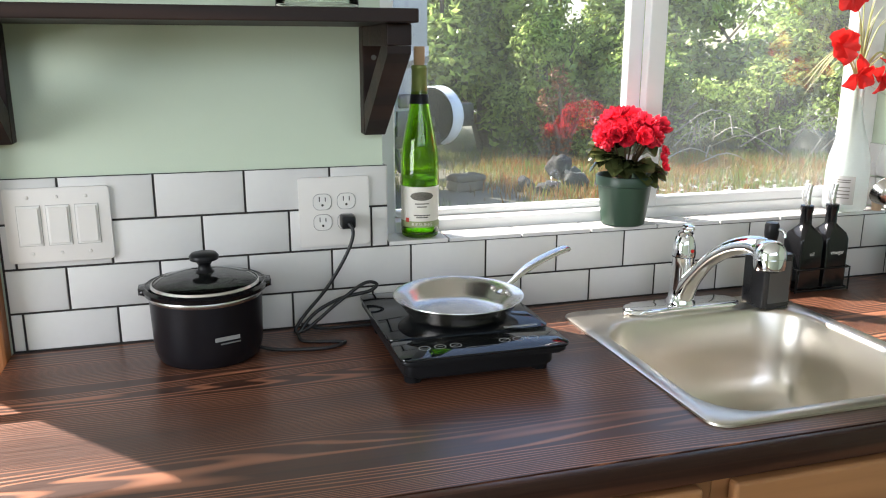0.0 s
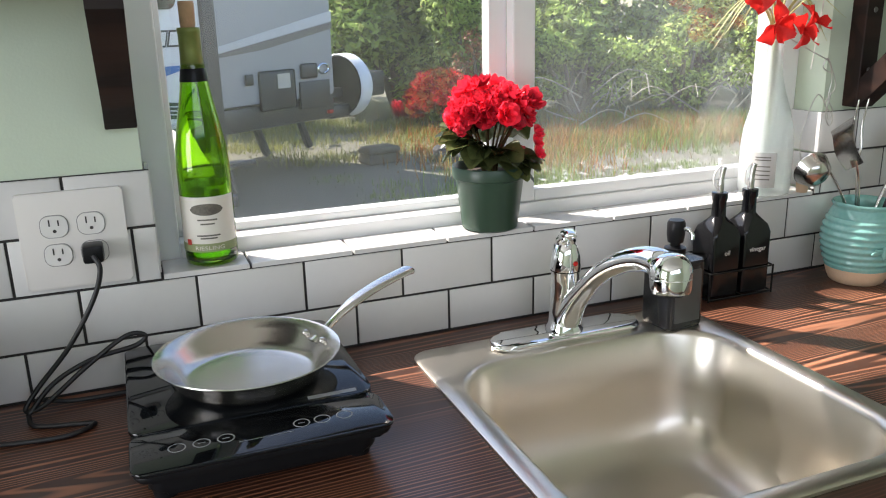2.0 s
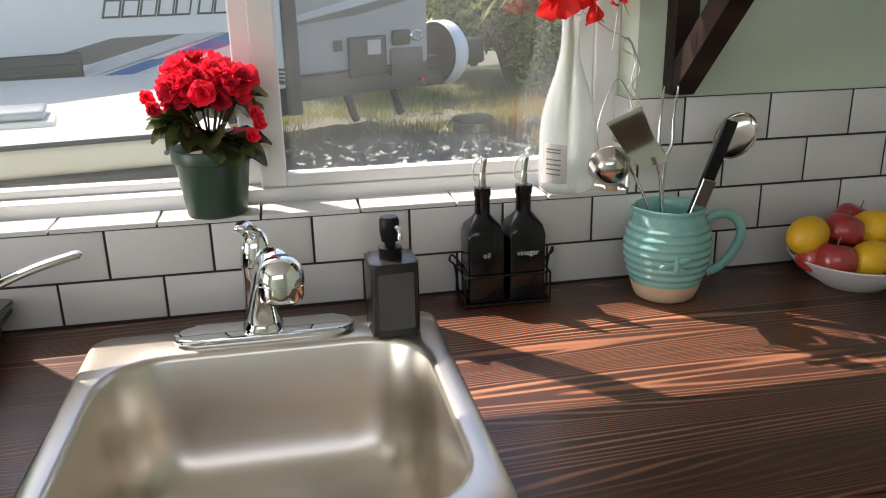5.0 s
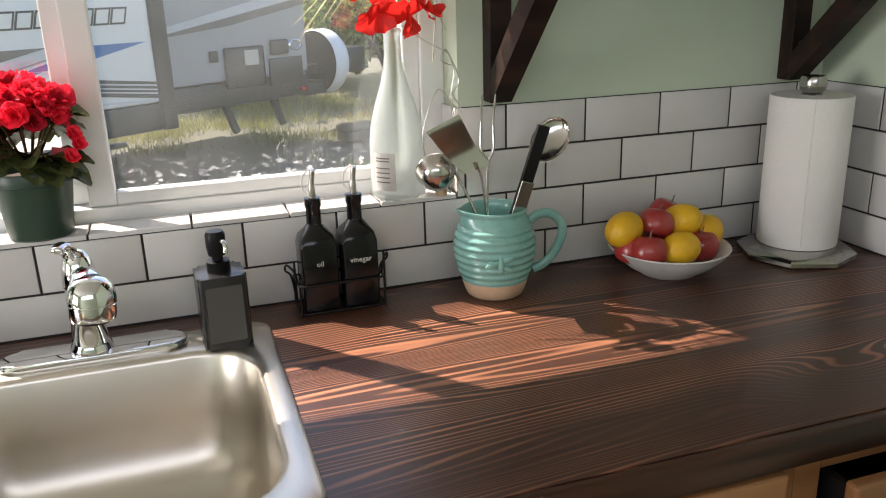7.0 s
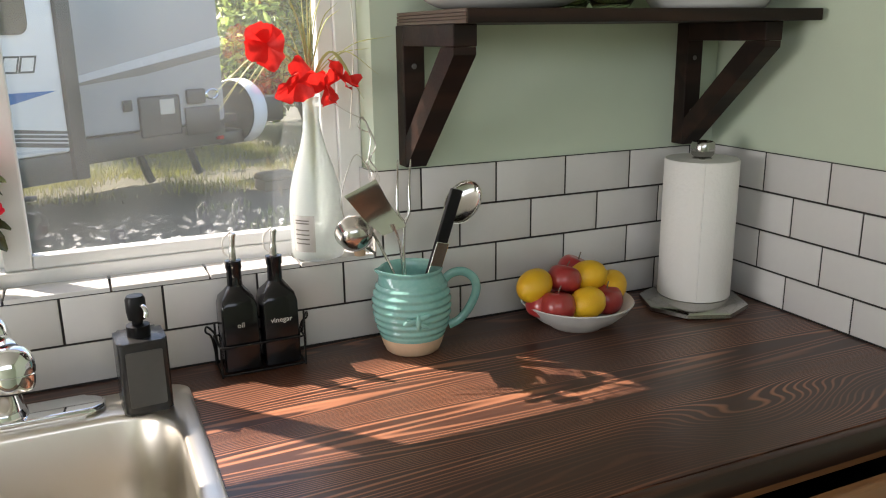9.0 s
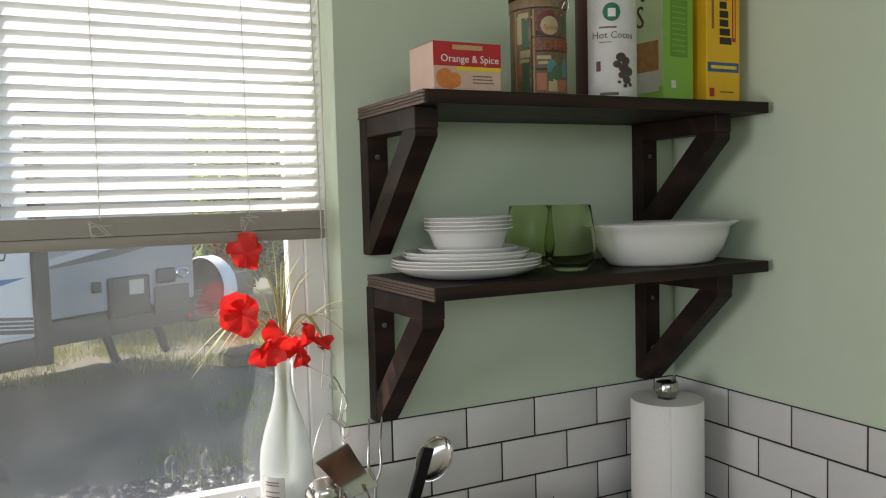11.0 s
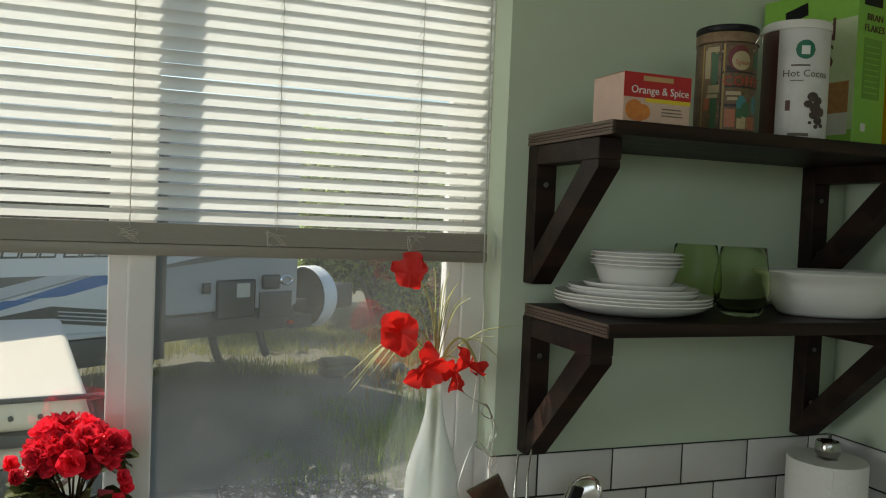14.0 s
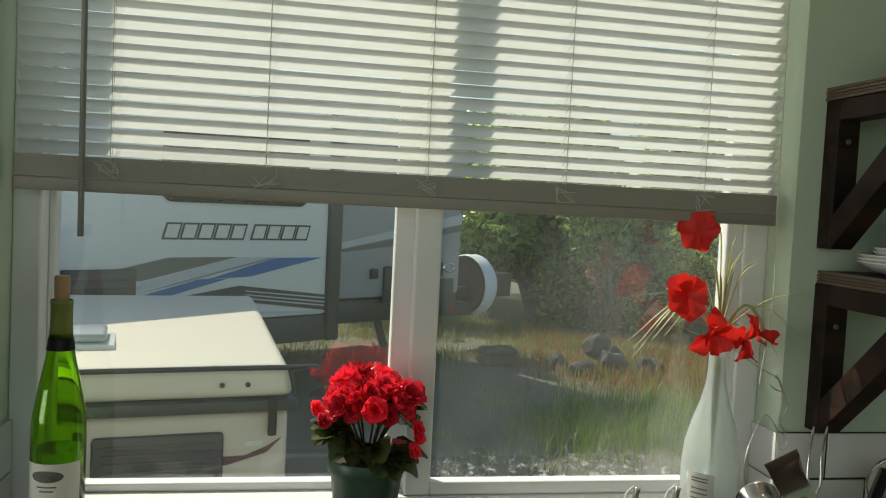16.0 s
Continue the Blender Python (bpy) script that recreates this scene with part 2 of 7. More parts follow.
def wood(name, dark, light, along=(0.9, 9.0, 9.0), rings=26.0, rough=0.4, coat=0.0, knots=True, fine=0.35, bump=0.25, kscale=4.2, kamount=0.55, spec=0.5, straight=0.0):
    """Sawn softwood: wavy growth lines along x (or y or z by 'along'), knots that bend them, fine pores."""
    m = bpy.data.materials.new(name)
    m.use_nodes = True
    nt = m.node_tree
    L, N = nt.links.new, nt.nodes.new
    p = nt.nodes["Principled BSDF"]
    tc, mp, n1 = N("ShaderNodeTexCoord"), N("ShaderNodeMapping"), N("ShaderNodeTexNoise")
    mp.inputs["Scale"].default_value = along
    L(tc.outputs["Object"], mp.inputs[0]), L(mp.outputs[0], n1.inputs[0])
    n1.inputs["Scale"].default_value, n1.inputs["Detail"].default_value, n1.inputs["Distortion"].default_value = 1.0, 1.8, 0.2
    height = n1.outputs[0]
    if straight:
        # growth lines run on along the board instead of closing into loops
        sy, s1, s2 = N("ShaderNodeSeparateXYZ"), N("ShaderNodeMath"), N("ShaderNodeMath")
        s1.operation = s2.operation = "MULTIPLY_ADD"
        s1.inputs[1].default_value, s1.inputs[2].default_value, s2.inputs[1].default_value = straight, 0.0, 0.75
        L(tc.outputs["Object"], sy.inputs[0]), L(sy.outputs[1], s1.inputs[0]), L(height, s2.inputs[0]), L(s1.outputs[0], s2.inputs[2])
        height = s2.outputs[0]
    if knots:
        vo, kr, ka = N("ShaderNodeTexVoronoi"), N("ShaderNodeMapRange"), N("ShaderNodeMath")
        mk = N("ShaderNodeMapping")
        mk.inputs["Scale"].default_value = tuple(1.0 if a > 3 else 0.42 for a in along)
        L(tc.outputs["Object"], mk.inputs[0]), L(mk.outputs[0], vo.inputs[0])
        vo.inputs["Scale"].default_value = kscale
        kr.inputs[1].default_value, kr.inputs[2].default_value, kr.inputs[3].default_value, kr.inputs[4].default_value = 0.0, 0.28, kamount, 0.0
        kr.interpolation_type = "SMOOTHERSTEP"
        L(vo.outputs[0], kr.inputs[0])
        ka.operation = "ADD"
        L(height, ka.inputs[0]), L(kr.outputs[0], ka.inputs[1])
        height = ka.outputs[0]
    mu, si, mr = N("ShaderNodeMath"), N("ShaderNodeMath"), N("ShaderNodeMapRange")
    mu.operation, mu.inputs[1].default_value, si.operation = "MULTIPLY", rings * TAU / 4, "SINE"
    L(height, mu.inputs[0]), L(mu.outputs[0], si.inputs[0])
    mr.inputs[1].default_value, mr.inputs[2].default_value = -0.2, 1.0
    L(si.outputs[0], mr.inputs[0])
    n2, mq = N("ShaderNodeTexNoise"), N("ShaderNodeMapping")
    mq.inputs["Scale"].default_value = tuple(a * (22 if a > 3 else 5) for a in along)
    L(tc.outputs["Object"], mq.inputs[0]), L(mq.outputs[0], n2.inputs[0])
    n2.inputs["Scale"].default_value, n2.inputs["Detail"].default_value = 1.0, 3
    big = N("ShaderNodeTexNoise")
    big.inputs["Scale"].default_value, big.inputs["Detail"].default_value = 3.0, 3
    L(tc.outputs["Object"], big.inputs[0])
    f1, f2 = N("ShaderNodeMath"), N("ShaderNodeMath")
    f1.operation, f2.operation = "MULTIPLY", "MULTIPLY_ADD"
    mask = big.outputs[0]
    if straight:
        mr.inputs[1].default_value = 0.22
        mb, bm_ = N("ShaderNodeMapping"), N("ShaderNodeMapRange")
        mb.inputs["Scale"].default_value = (0.5, 2.6, 2.6)
        L(tc.outputs["Object"], mb.inputs[0]), L(mb.outputs[0], big.inputs[0])
        bm_.inputs[1].default_value, bm_.inputs[2].default_value, bm_.inputs[3].default_value, bm_.inputs[4].default_value = 0.36, 0.68, 0.07, 0.72
        L(big.outputs[0], bm_.inputs[0])
        mask = bm_.outputs[0]
    L(mr.outputs[0], f1.inputs[0]), L(mask, f1.inputs[1])
    f2.inputs[1].default_value = 1.25
    L(f1.outputs[0], f2.inputs[0])
    f3 = N("ShaderNodeMath")
    f3.operation, f3.inputs[1].default_value = "MULTIPLY", fine
    L(n2.outputs[0], f3.inputs[0]), L(f3.outputs[0], f2.inputs[2])
    mx = N("ShaderNodeMix")
    mx.data_type = "RGBA"
    mx.inputs[6].default_value, mx.inputs[7].default_value = (*dark, 1), (*light, 1)
    L(f2.outputs[0], mx.inputs[0]), L(mx.outputs[2], p.inputs["Base Color"])
    rr = N("ShaderNodeMapRange")
    rr.inputs[3].default_value, rr.inputs[4].default_value = rough - 0.08, rough + 0.12
    L(n2.outputs[0], rr.inputs[0]), L(rr.outputs[0], p.inputs["Roughness"])
    p.inputs["Coat Weight"].default_value, p.inputs["Coat Roughness"].default_value = coat, 0.22
    p.inputs["Specular IOR Level"].default_value = spec
    bp = N("ShaderNodeBump")
    bp.inputs["Strength"].default_value, bp.inputs["Distance"].default_value = bump, 0.0015
    L(f2.outputs[0], bp.inputs["Height"]), L(bp.outputs[0], p.inputs["Normal"])
    return m


M_WALL = mat("sage_paint", (0.57, 0.65, 0.515), 0.6, scale=2.5, amount=0.12, bump=0.12, bscale=260, spec=0.35)
M_CEIL = mat("ceiling_paint", (0.74, 0.74, 0.71), 0.8, scale=3, amount=0.1, bump=0.1)
M_FLOOR = wood("floor_boards", (0.16, 0.09, 0.05), (0.33, 0.21, 0.12), rough=0.45)
M_TILE = mat("white_glazed_tile", (0.665, 0.65, 0.635), 0.14, scale=9, amount=0.12, bump=0.05, bscale=28, objvar=0.03, rvar=0.05)
M_GROUT = mat("dark_grout", (0.034, 0.031, 0.029), 0.9, scale=60, amount=0.8, bump=0.4, bscale=500)
M_COUNTER = wood("dark_stained_counter", (0.0165, 0.0062, 0.0053), (0.45, 0.185, 0.100), along=(0.40, 6.5, 6.5), rough=0.33, coat=0.14, rings=215, kscale=2.3, kamount=0.20, fine=0.16, straight=2.2)
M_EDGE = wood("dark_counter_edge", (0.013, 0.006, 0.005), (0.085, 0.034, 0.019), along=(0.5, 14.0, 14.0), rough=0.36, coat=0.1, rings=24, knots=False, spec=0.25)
M_SHELF = wood("dark_stained_shelf", (0.009, 0.0045, 0.0035), (0.034, 0.015, 0.010), rough=0.5, rings=18, knots=False, spec=0.25)
M_SHELF_END = wood("stained_plywood_edge", (0.08, 0.052, 0.037), (0.29, 0.21, 0.155), along=(2.0, 2.0, 40.0), rough=0.55, rings=6, knots=False)
M_CAB = wood("honey_cabinet_wood", (0.21, 0.088, 0.034), (0.40, 0.19, 0.078), along=(0.8, 8, 8), rough=0.4, rings=12)
M_POST = wood("reddish_door_wood", (0.20, 0.065, 0.022), (0.36, 0.14, 0.05), along=(9, 9, 0.8), rough=0.4, rings=10)
M_VINYL = mat("white_vinyl", (0.80, 0.80, 0.79), 0.35, scale=5, amount=0.12, bump=0.03)
M_BLIND = mat("cream_blind_plastic", (0.79, 0.80, 0.775), 0.4, scale=8, amount=0.1, translucent=0.37)
# taupe for the rails; on the gathered cream slats it paints their backlit shade
M_RAIL = mat("shaded_taupe_blind_rail", (0.34, 0.31, 0.265), 0.45, scale=10, amount=0.2)
M_CORD = mat("blind_cord", (0.62, 0.60, 0.54), 0.8)
M_PANE = pane_glass("window_glass", 0.015)
M_PANE2 = pane_glass("speckled_window_glass", 0.033, 0.4)
M_STEEL = mat("brushed_steel", (0.62, 0.60, 0.57), 0.27, 1.0, scale=3, amount=0.1)
M_SINK = mat("brushed_sink_steel", (0.68, 0.63, 0.555), 0.31, 1.0, scale=2, amount=0.08)
M_CHROME = mat("chrome", (0.86, 0.87, 0.88), 0.05, 1.0, scale=30, amount=0.1, rvar=0.03)
M_BLACK = mat("black_plastic", (0.010, 0.010, 0.011), 0.35, scale=40, amount=0.3, bump=0.04, spec=0.18)
M_BLACKGLOSS = mat("black_glaze", (0.007, 0.007, 0.008), 0.12, scale=30, amount=0.3, spec=0.4)
M_BLACKMETAL = mat("black_wire", (0.012, 0.012, 0.012), 0.45, 0.0, scale=50, spec=0.25)
M_WHITE = mat("white_plastic", (0.74, 0.72, 0.69), 0.3, scale=20, amount=0.08)
M_WHITEINK = mat("white_print", (0.8, 0.8, 0.78), 0.6)

# ---- setting ----
P, R = 0.1556, 0.0794                 # tile pitch along and up
L1 = 0.975
L2, L3, L4 = L1 + R, L1 + 2 * R, L1 + 3 * R
XL, XR = -1.19, 1.456                 # the counter's ends
WX0, WX1, WZ0, WZ1 = -0.512, 0.684, 1.054, 2.32
CT = 0.904                            # counter top
WALLY = 0.008                         # painted wall's face
GROUND = -0.30
YB, CEIL = -2.8, 2.45
DX0, DX1 = -2.25, -1.33               # glazed door beside the kitchen


def slab(name, bm, material, label="", category=""):
    o = part(name, bm, material)
    return tagged(o, label, category, kind="structure")


b = box(DX1, WALLY, 0, WX0 - 0.008, 0.16, CEIL)
box(WX0 - 0.008, WALLY, 0, WX1 + 0.008, 0.16, WZ0 - 0.012, bm=b)
box(WX0 - 0.008, WALLY, WZ1, WX1 + 0.008, 0.16, CEIL, bm=b)
box(WX1 + 0.008, WALLY, 0, XR + 0.15, 0.16, CEIL, bm=b)
box(-3.0, WALLY, 0, DX0, 0.16, CEIL, bm=b)
box(DX0, WALLY, 2.1, DX1, 0.16, CEIL, bm=b)
slab("wall_north", b, M_WALL, "sage green painted wall around the kitchen window", "wall")
slab("wall_east", box(XR + WALLY, YB - 0.15, 0, XR + 0.15, WALLY, CEIL), M_WALL, "sage green painted end wall", "wall")
# south wall is out of view; its opening is assumed, for the fill lamp
b = box(-3.0, YB - 0.15, 0, -1.95, YB, CEIL)
box(0.75, YB - 0.15, 0, XR + WALLY, YB, CEIL, bm=b)
box(-1.95, YB - 0.15, 0, 0.75, YB, 1.72, bm=b)
box(-1.95, YB - 0.15, 2.34, 0.75, YB, CEIL, bm=b)
slab("wall_south", b, M_WALL, "unseen sage green wall with a wide opening added for fill light", "wall")
# west wall is out of view too, opened only for its fill lamp
b = box(-3.15, YB - 0.15, 0, -3.0, -1.95, CEIL)
box(-3.15, -0.55, 0, -3.0, 0.16, CEIL, bm=b)
box(-3.15, -1.95, 0, -3.0, -0.55, 0.85, bm=b)
box(-3.15, -1.95, 2.05, -3.0, -0.55, CEIL, bm=b)
slab("wall_west", b, M_WALL, "unseen sage green wall with an opening added for fill light", "wall")
slab("floor", box(-3.15, YB - 0.15, -0.1, XR + 0.15, 0.16, 0), M_FLOOR, "brown wooden floor", "floor")
slab("ceiling", box(-3.15, YB - 0.15, CEIL, XR + 0.15, 0.16, CEIL + 0.1), M_CEIL, "white painted ceiling", "ceiling")

# window: vinyl frame, two sashes, sloping reveal faces
FY = 0.078
win = tagged(new("window_1"), "white vinyl sliding window with two panes", "window", kind="structure")
b = box(WX0 - 0.008, FY, WZ0 - 0.01, WX0 + 0.032, 0.15, WZ1, 0.003)
box(WX1 - 0.036, FY, WZ0 - 0.01, WX1 + 0.008, 0.15, WZ1, 0.003, bm=b)
box(WX0 + 0.032, FY, WZ0 - 0.01, WX1 - 0.036, 0.15, WZ0 + 0.030, 0.003, bm=b)
box(WX0 + 0.032, FY, WZ1 - 0.04, WX1 - 0.036, 0.15, WZ1, 0.003, bm=b)
part("window_frame", b, M_VINYL, win)
# right sash, nearer the room
b = box(0.080, FY + 0.006, WZ0 + 0.030, 0.122, FY + 0.034, WZ1 - 0.04, 0.003)
box(WX1 - 0.066, FY + 0.006, WZ0 + 0.030, WX1 - 0.036, FY + 0.034, WZ1 - 0.04, 0.003, bm=b)
box(0.122, FY + 0.006, WZ0 + 0.030, WX1 - 0.066, FY + 0.034, WZ0 + 0.052, 0.003, bm=b)
box(0.122, FY + 0.006, WZ1 - 0.07, WX1 - 0.066, FY + 0.034, WZ1 - 0.04, 0.003, bm=b)
part("sash", b, M_VINYL, win, "sliding sash frame")
b = box(0.050, FY + 0.038, WZ0 + 0.030, 0.084, FY + 0.066, WZ1 - 0.04, 0.003)
box(WX0 + 0.032, FY + 0.038, WZ0 + 0.030, WX0 + 0.042, FY + 0.066, WZ1 - 0.04, 0.002, bm=b)
box(WX0 + 0.042, FY + 0.038, WZ0 + 0.030, 0.050, FY + 0.066, WZ0 + 0.044, 0.003, bm=b)
part("sash", b, M_VINYL, win, "fixed sash frame")
for x0, x1, y in ((0.12, WX1 - 0.064, FY + 0.019), (WX0 + 0.040, 0.052, FY + 0.052)):
    o = part("pane", box(x0, y, WZ0 + 0.042, x1, y + 0.004, WZ1 - 0.045), M_PANE2 if x0 > 0 else M_PANE, win, "slightly dusty glass pane")
    o.visible_shadow = False

# glazed door beside the counter, its middle bar and top rail
dr1 = tagged(new("door_1"), "white glazed door with a narrow crossbar", "door", kind="structure")
part("stile", box(-1.412, 0.06, 0.0, DX1, 0.10, 2.1, 0.003), M_VINYL, dr1)
part("stile", box(DX0, 0.06, 0.0, DX0 + 0.09, 0.10, 2.1, 0.003), M_VINYL, dr1)
part("top_rail", box(DX0 + 0.09, 0.06, 1.800, -1.412, 0.10, 2.1, 0.003), M_VINYL, dr1)
part("bottom_rail", box(DX0 + 0.09, 0.06, 0.0, -1.412, 0.10, 0.28, 0.003), M_VINYL, dr1)
part("crossbar", box(DX0 + 0.09, 0.070, 1.408, -1.412, 0.090, 1.430, 0.002), M_VINYL, dr1)
for z0, z1 in ((0.28, 1.408), (1.430, 1.800)):
    o = part("pane", box(DX0 + 0.09, 0.078, z0, -1.412, 0.082, z1), M_PANE, dr1, "clear glass pane")
    o.visible_shadow = False

# counter, cabinets
b = bmesh.new()
SX0, SX1, SY0, SY1 = -0.160, 0.312, -0.585, -0.10        # sink cut-out
CF = -0.640
for q in ((XL, CF, SX0, -0.001), (SX1, CF, XR, -0.001), (SX0, CF, SX1, SY0), (SX0, SY1, SX1, -0.001)):
    box(q[0], q[1], CT - 0.04, q[2], q[3], CT, bm=b)
bmesh.ops.remove_doubles(b, verts=b.verts[:], dist=1e-5)
counter = tagged(new("countertop"), "dark-stained wooden countertop with a satin finish", "countertop")
part("top", b, M_COUNTER, counter)
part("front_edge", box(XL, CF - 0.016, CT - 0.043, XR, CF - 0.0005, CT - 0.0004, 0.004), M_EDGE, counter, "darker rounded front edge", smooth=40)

# ---- outdoors ----
rng = np.random.default_rng(5)
M_GROUND = mat("packed_earth", (0.18, 0.165, 0.13), 0.95, second=(0.11, 0.105, 0.08), scale=0.9, bump=0.6, bscale=30)
M_GRASS = mat("dry_green_grass", (0.22, 0.26, 0.06), 0.7, second=(0.34, 0.30, 0.11), scale=0.8, island=0.35, translucent=0.35)
M_GRASS2 = mat("fresh_grass", (0.17, 0.27, 0.04), 0.6, second=(0.27, 0.33, 0.07), scale=1.2, island=0.35, translucent=0.35)
M_REDPLANT = mat("rust_red_groundcover", (0.40, 0.11, 0.035), 0.7, second=(0.32, 0.27, 0.07), scale=1.2, island=0.4, translucent=0.3)
M_LEAF = mat("bush_leaves", (0.26, 0.38, 0.075), 0.22, second=(0.54, 0.61, 0.25), scale=0.6, island=0.75, translucent=0.66)
M_LEAFRED = mat("reddish_new_leaves", (0.40, 0.11, 0.05), 0.45, second=(0.36, 0.22, 0.10), scale=2, island=0.4, translucent=0.3)
M_BARK = mat("grey_bark", (0.20, 0.16, 0.12), 0.9, scale=8, bump=0.6, bscale=40)
M_TWIG = mat("bleached_twigs", (0.48, 0.43, 0.35), 0.85, scale=20)
M_ROCK = mat("grey_rock", (0.085, 0.08, 0.078), 0.9, scale=6, amount=1.2, bump=0.6, bscale=30, objvar=0.2)
M_GRAVEL = mat("pale_gravel", (0.42, 0.40, 0.37), 0.9, scale=40, amount=1.0, island=0.4)
M_RVWHITE = mat("pale_grey_gelcoat", (0.80, 0.81, 0.83), 0.22, scale=1.5, amount=0.1)
M_RVBODY = mat("mid_grey_gelcoat", (0.40, 0.41, 0.44), 0.25, scale=1.5, amount=0.15)
M_RVDARK = mat("charcoal_trim", (0.035, 0.036, 0.042), 0.4, scale=4, amount=0.3)
M_RVGREY = mat("taupe_stripe", (0.16, 0.15, 0.15), 0.3)
M_RVSILVER = mat("silver_stripe", (0.62, 0.64, 0.68), 0.3)
M_RVLIGHT = mat("light_grey_stripe", (0.36, 0.37, 0.40), 0.3)
M_RVBLUE = mat("blue_stripe", (0.02, 0.16, 0.46), 0.3)
M_CREAM = mat("cream_fibreglass", (0.80, 0.72, 0.61), 0.4, scale=3, amount=0.12)
M_TAN = mat("tan_panel", (0.70, 0.60, 0.52), 0.45, scale=3, amount=0.12)
M_COVER = mat("white_tyre_cover", (0.78, 0.80, 0.84), 0.55, scale=14, amount=0.3, bump=0.5, bscale=18)
M_REDLENS = mat("red_lens", (0.55, 0.015, 0.012), 0.2, scale=30)

b = bmesh.new()
bmesh.ops.create_grid(b, x_segments=60, y_segments=60, size=1)
for v in b.verts:
    v.co = Vector((math.copysign(abs(v.co.x) ** 3, v.co.x) * 400, 6 + math.copysign(abs(v.co.y) ** 3, v.co.y) * 400, 0))
    v.co.z = GROUND + 0.05 * noise.noise(v.co * 0.7) - 0.02
    if -3.6 < v.co.x < 1.9 and -3.2 < v.co.y < 0.6:
        v.co.z = GROUND - 0.02
o = part("ground", b, M_GROUND, smooth=60)
tagged(o, "bare brown earth with sparse grass", "ground", kind="structure")


def blades(name, n, place, h0, h1, w, material, label, lean=0.5):
    V, F = [], []
    for i in range(n):
        x, y = place(i)
        a, h, t = rng.uniform(0, TAU), rng.uniform(h0, h1), rng.uniform(0, lean)
        dx, dy = math.cos(a), math.sin(a)
        k = len(V)
        z = GROUND - 0.02
        px, py = -dy * w, dx * w
        V += [(x - px, y - py, z), (x + px, y + py, z), (x + dx * h * t * 0.4 + px * 0.7, y + dy * h * t * 0.4 + py * 0.7, z + h * 0.6),
              (x + dx * h * t * 0.4 - px * 0.7, y + dy * h * t * 0.4 - py * 0.7, z + h * 0.6), (x + dx * h * t, y + dy * h * t, z + h)]
        F += [(k, k + 1, k + 2, k + 3), (k + 3, k + 2, k + 4)]
    return tagged(quads_mesh(name, V, F, material), label, "grass", kind="stuff")


def patch(x0, x1, y0, y1):
    return lambda i: (rng.uniform(x0, x1), rng.uniform(y0, y1))


def clumps(cs, s):
    return lambda i: tuple(np.array(cs[i % len(cs)]) + rng.normal(0, s, 2))


edge = [(rng.uniform(-3, 9), rng.uniform(8.4, 12.5)) for _ in range(170)]
blades("grass", 26000, clumps(edge, 0.20), 0.02, 0.13, 0.0055, M_GRASS, "sunlit dry grass at the bushes' edge", 1.1)
blades("grass", 3200, clumps([(2.1, 4.9), (2.35, 5.1), (2.2, 5.3), (2.3, 5.5), (2.95, 5.0), (2.5, 5.2), (2.8, 5.7), (3.2, 5.6), (3.5, 5.9), (3.1, 6.2), (3.7, 6.5), (2.7, 6.1)], 0.24), 0.03, 0.27, 0.004, M_GRASS2, "tufts of fresh green grass", 1.0)
spots = [(rng.uniform(1.0, 8), rng.uniform(4.2, 8.2)) for _ in range(60)]
blades("grass", 6000, clumps(spots, 0.14), 0.02, 0.09, 0.004, M_GRASS2, "sparse short grass on earth")
blades("groundcover", 8500, clumps([(3.5, 7.4), (3.9, 6.9), (3.2, 8.3), (4.4, 7.9), (7.0, 7.8), (8.0, 8.6), (6.2, 9.6), (3.6, 9.9), (4.2, 9.6), (4.8, 8.6), (5.4, 8.0), (6.0, 8.2), (5.0, 9.2), (6.6, 8.6), (5.8, 9.0), (7.4, 9.4)], 0.42), 0.04, 0.22, 0.007, M_REDPLANT, "rust red low groundcover plants", 0.8)
blades("grass", 7000, clumps([(rng.uniform(3.0, 9.0), rng.uniform(7.2, 10.2)) for _ in range(70)], 0.2), 0.03, 0.2, 0.006, M_GRASS2, "green and yellow grass among the groundcover", 0.8)
V, F = [], []
for i in range(2500):
    x, y, s = rng.uniform(0.6, 3.4), rng.uniform(3.2, 4.5), rng.uniform(0.003, 0.011)
    k = len(V)
    V += [(x - s, y, GROUND), (x, y - s, GROUND), (x + s, y, GROUND), (x, y + s, GROUND), (x + s * 0.2, y, GROUND + s)]
    F += [(k, k + 1, k + 4), (k + 1, k + 2, k + 4), (k + 2, k + 3, k + 4), (k + 3, k, k + 4)]
tagged(quads_mesh("gravel", V, F, M_GRAVEL), "scattered pale gravel", "gravel", kind="stuff")


def leaf_cloud(n, centres, radii, s0, s1, shell=0.55):
    """Folded leaves spread over several overlapping lumps."""
    V, F = [], []
    c = np.array(centres)
    r = np.array(radii)
    for i in range(n):
        j = rng.integers(len(c))
        d = rng.normal(size=3)
        d /= np.linalg.norm(d)
        p = c[j] + d * r[j] * rng.uniform(shell, 1.05)
        if p[2] < GROUND + 0.05:
            continue
        n1 = d * 0.5 + rng.normal(size=3) * 0.6 + np.array([-0.15, 0, 0.6])
        n1 /= np.linalg.norm(n1)
        t = np.cross(n1, rng.normal(size=3))
        t /= np.linalg.norm(t)
        u = np.cross(n1, t)
        s = rng.uniform(s0, s1)
        k = len(V)
        V += [tuple(p - t * s), tuple(p + u * s * 0.45 - n1 * s * 0.15), tuple(p + t * s), tuple(p - u * s * 0.45 - n1 * s * 0.15)]
        F += [(k, k + 1, k + 2), (k, k + 2, k + 3)]
    return V, F


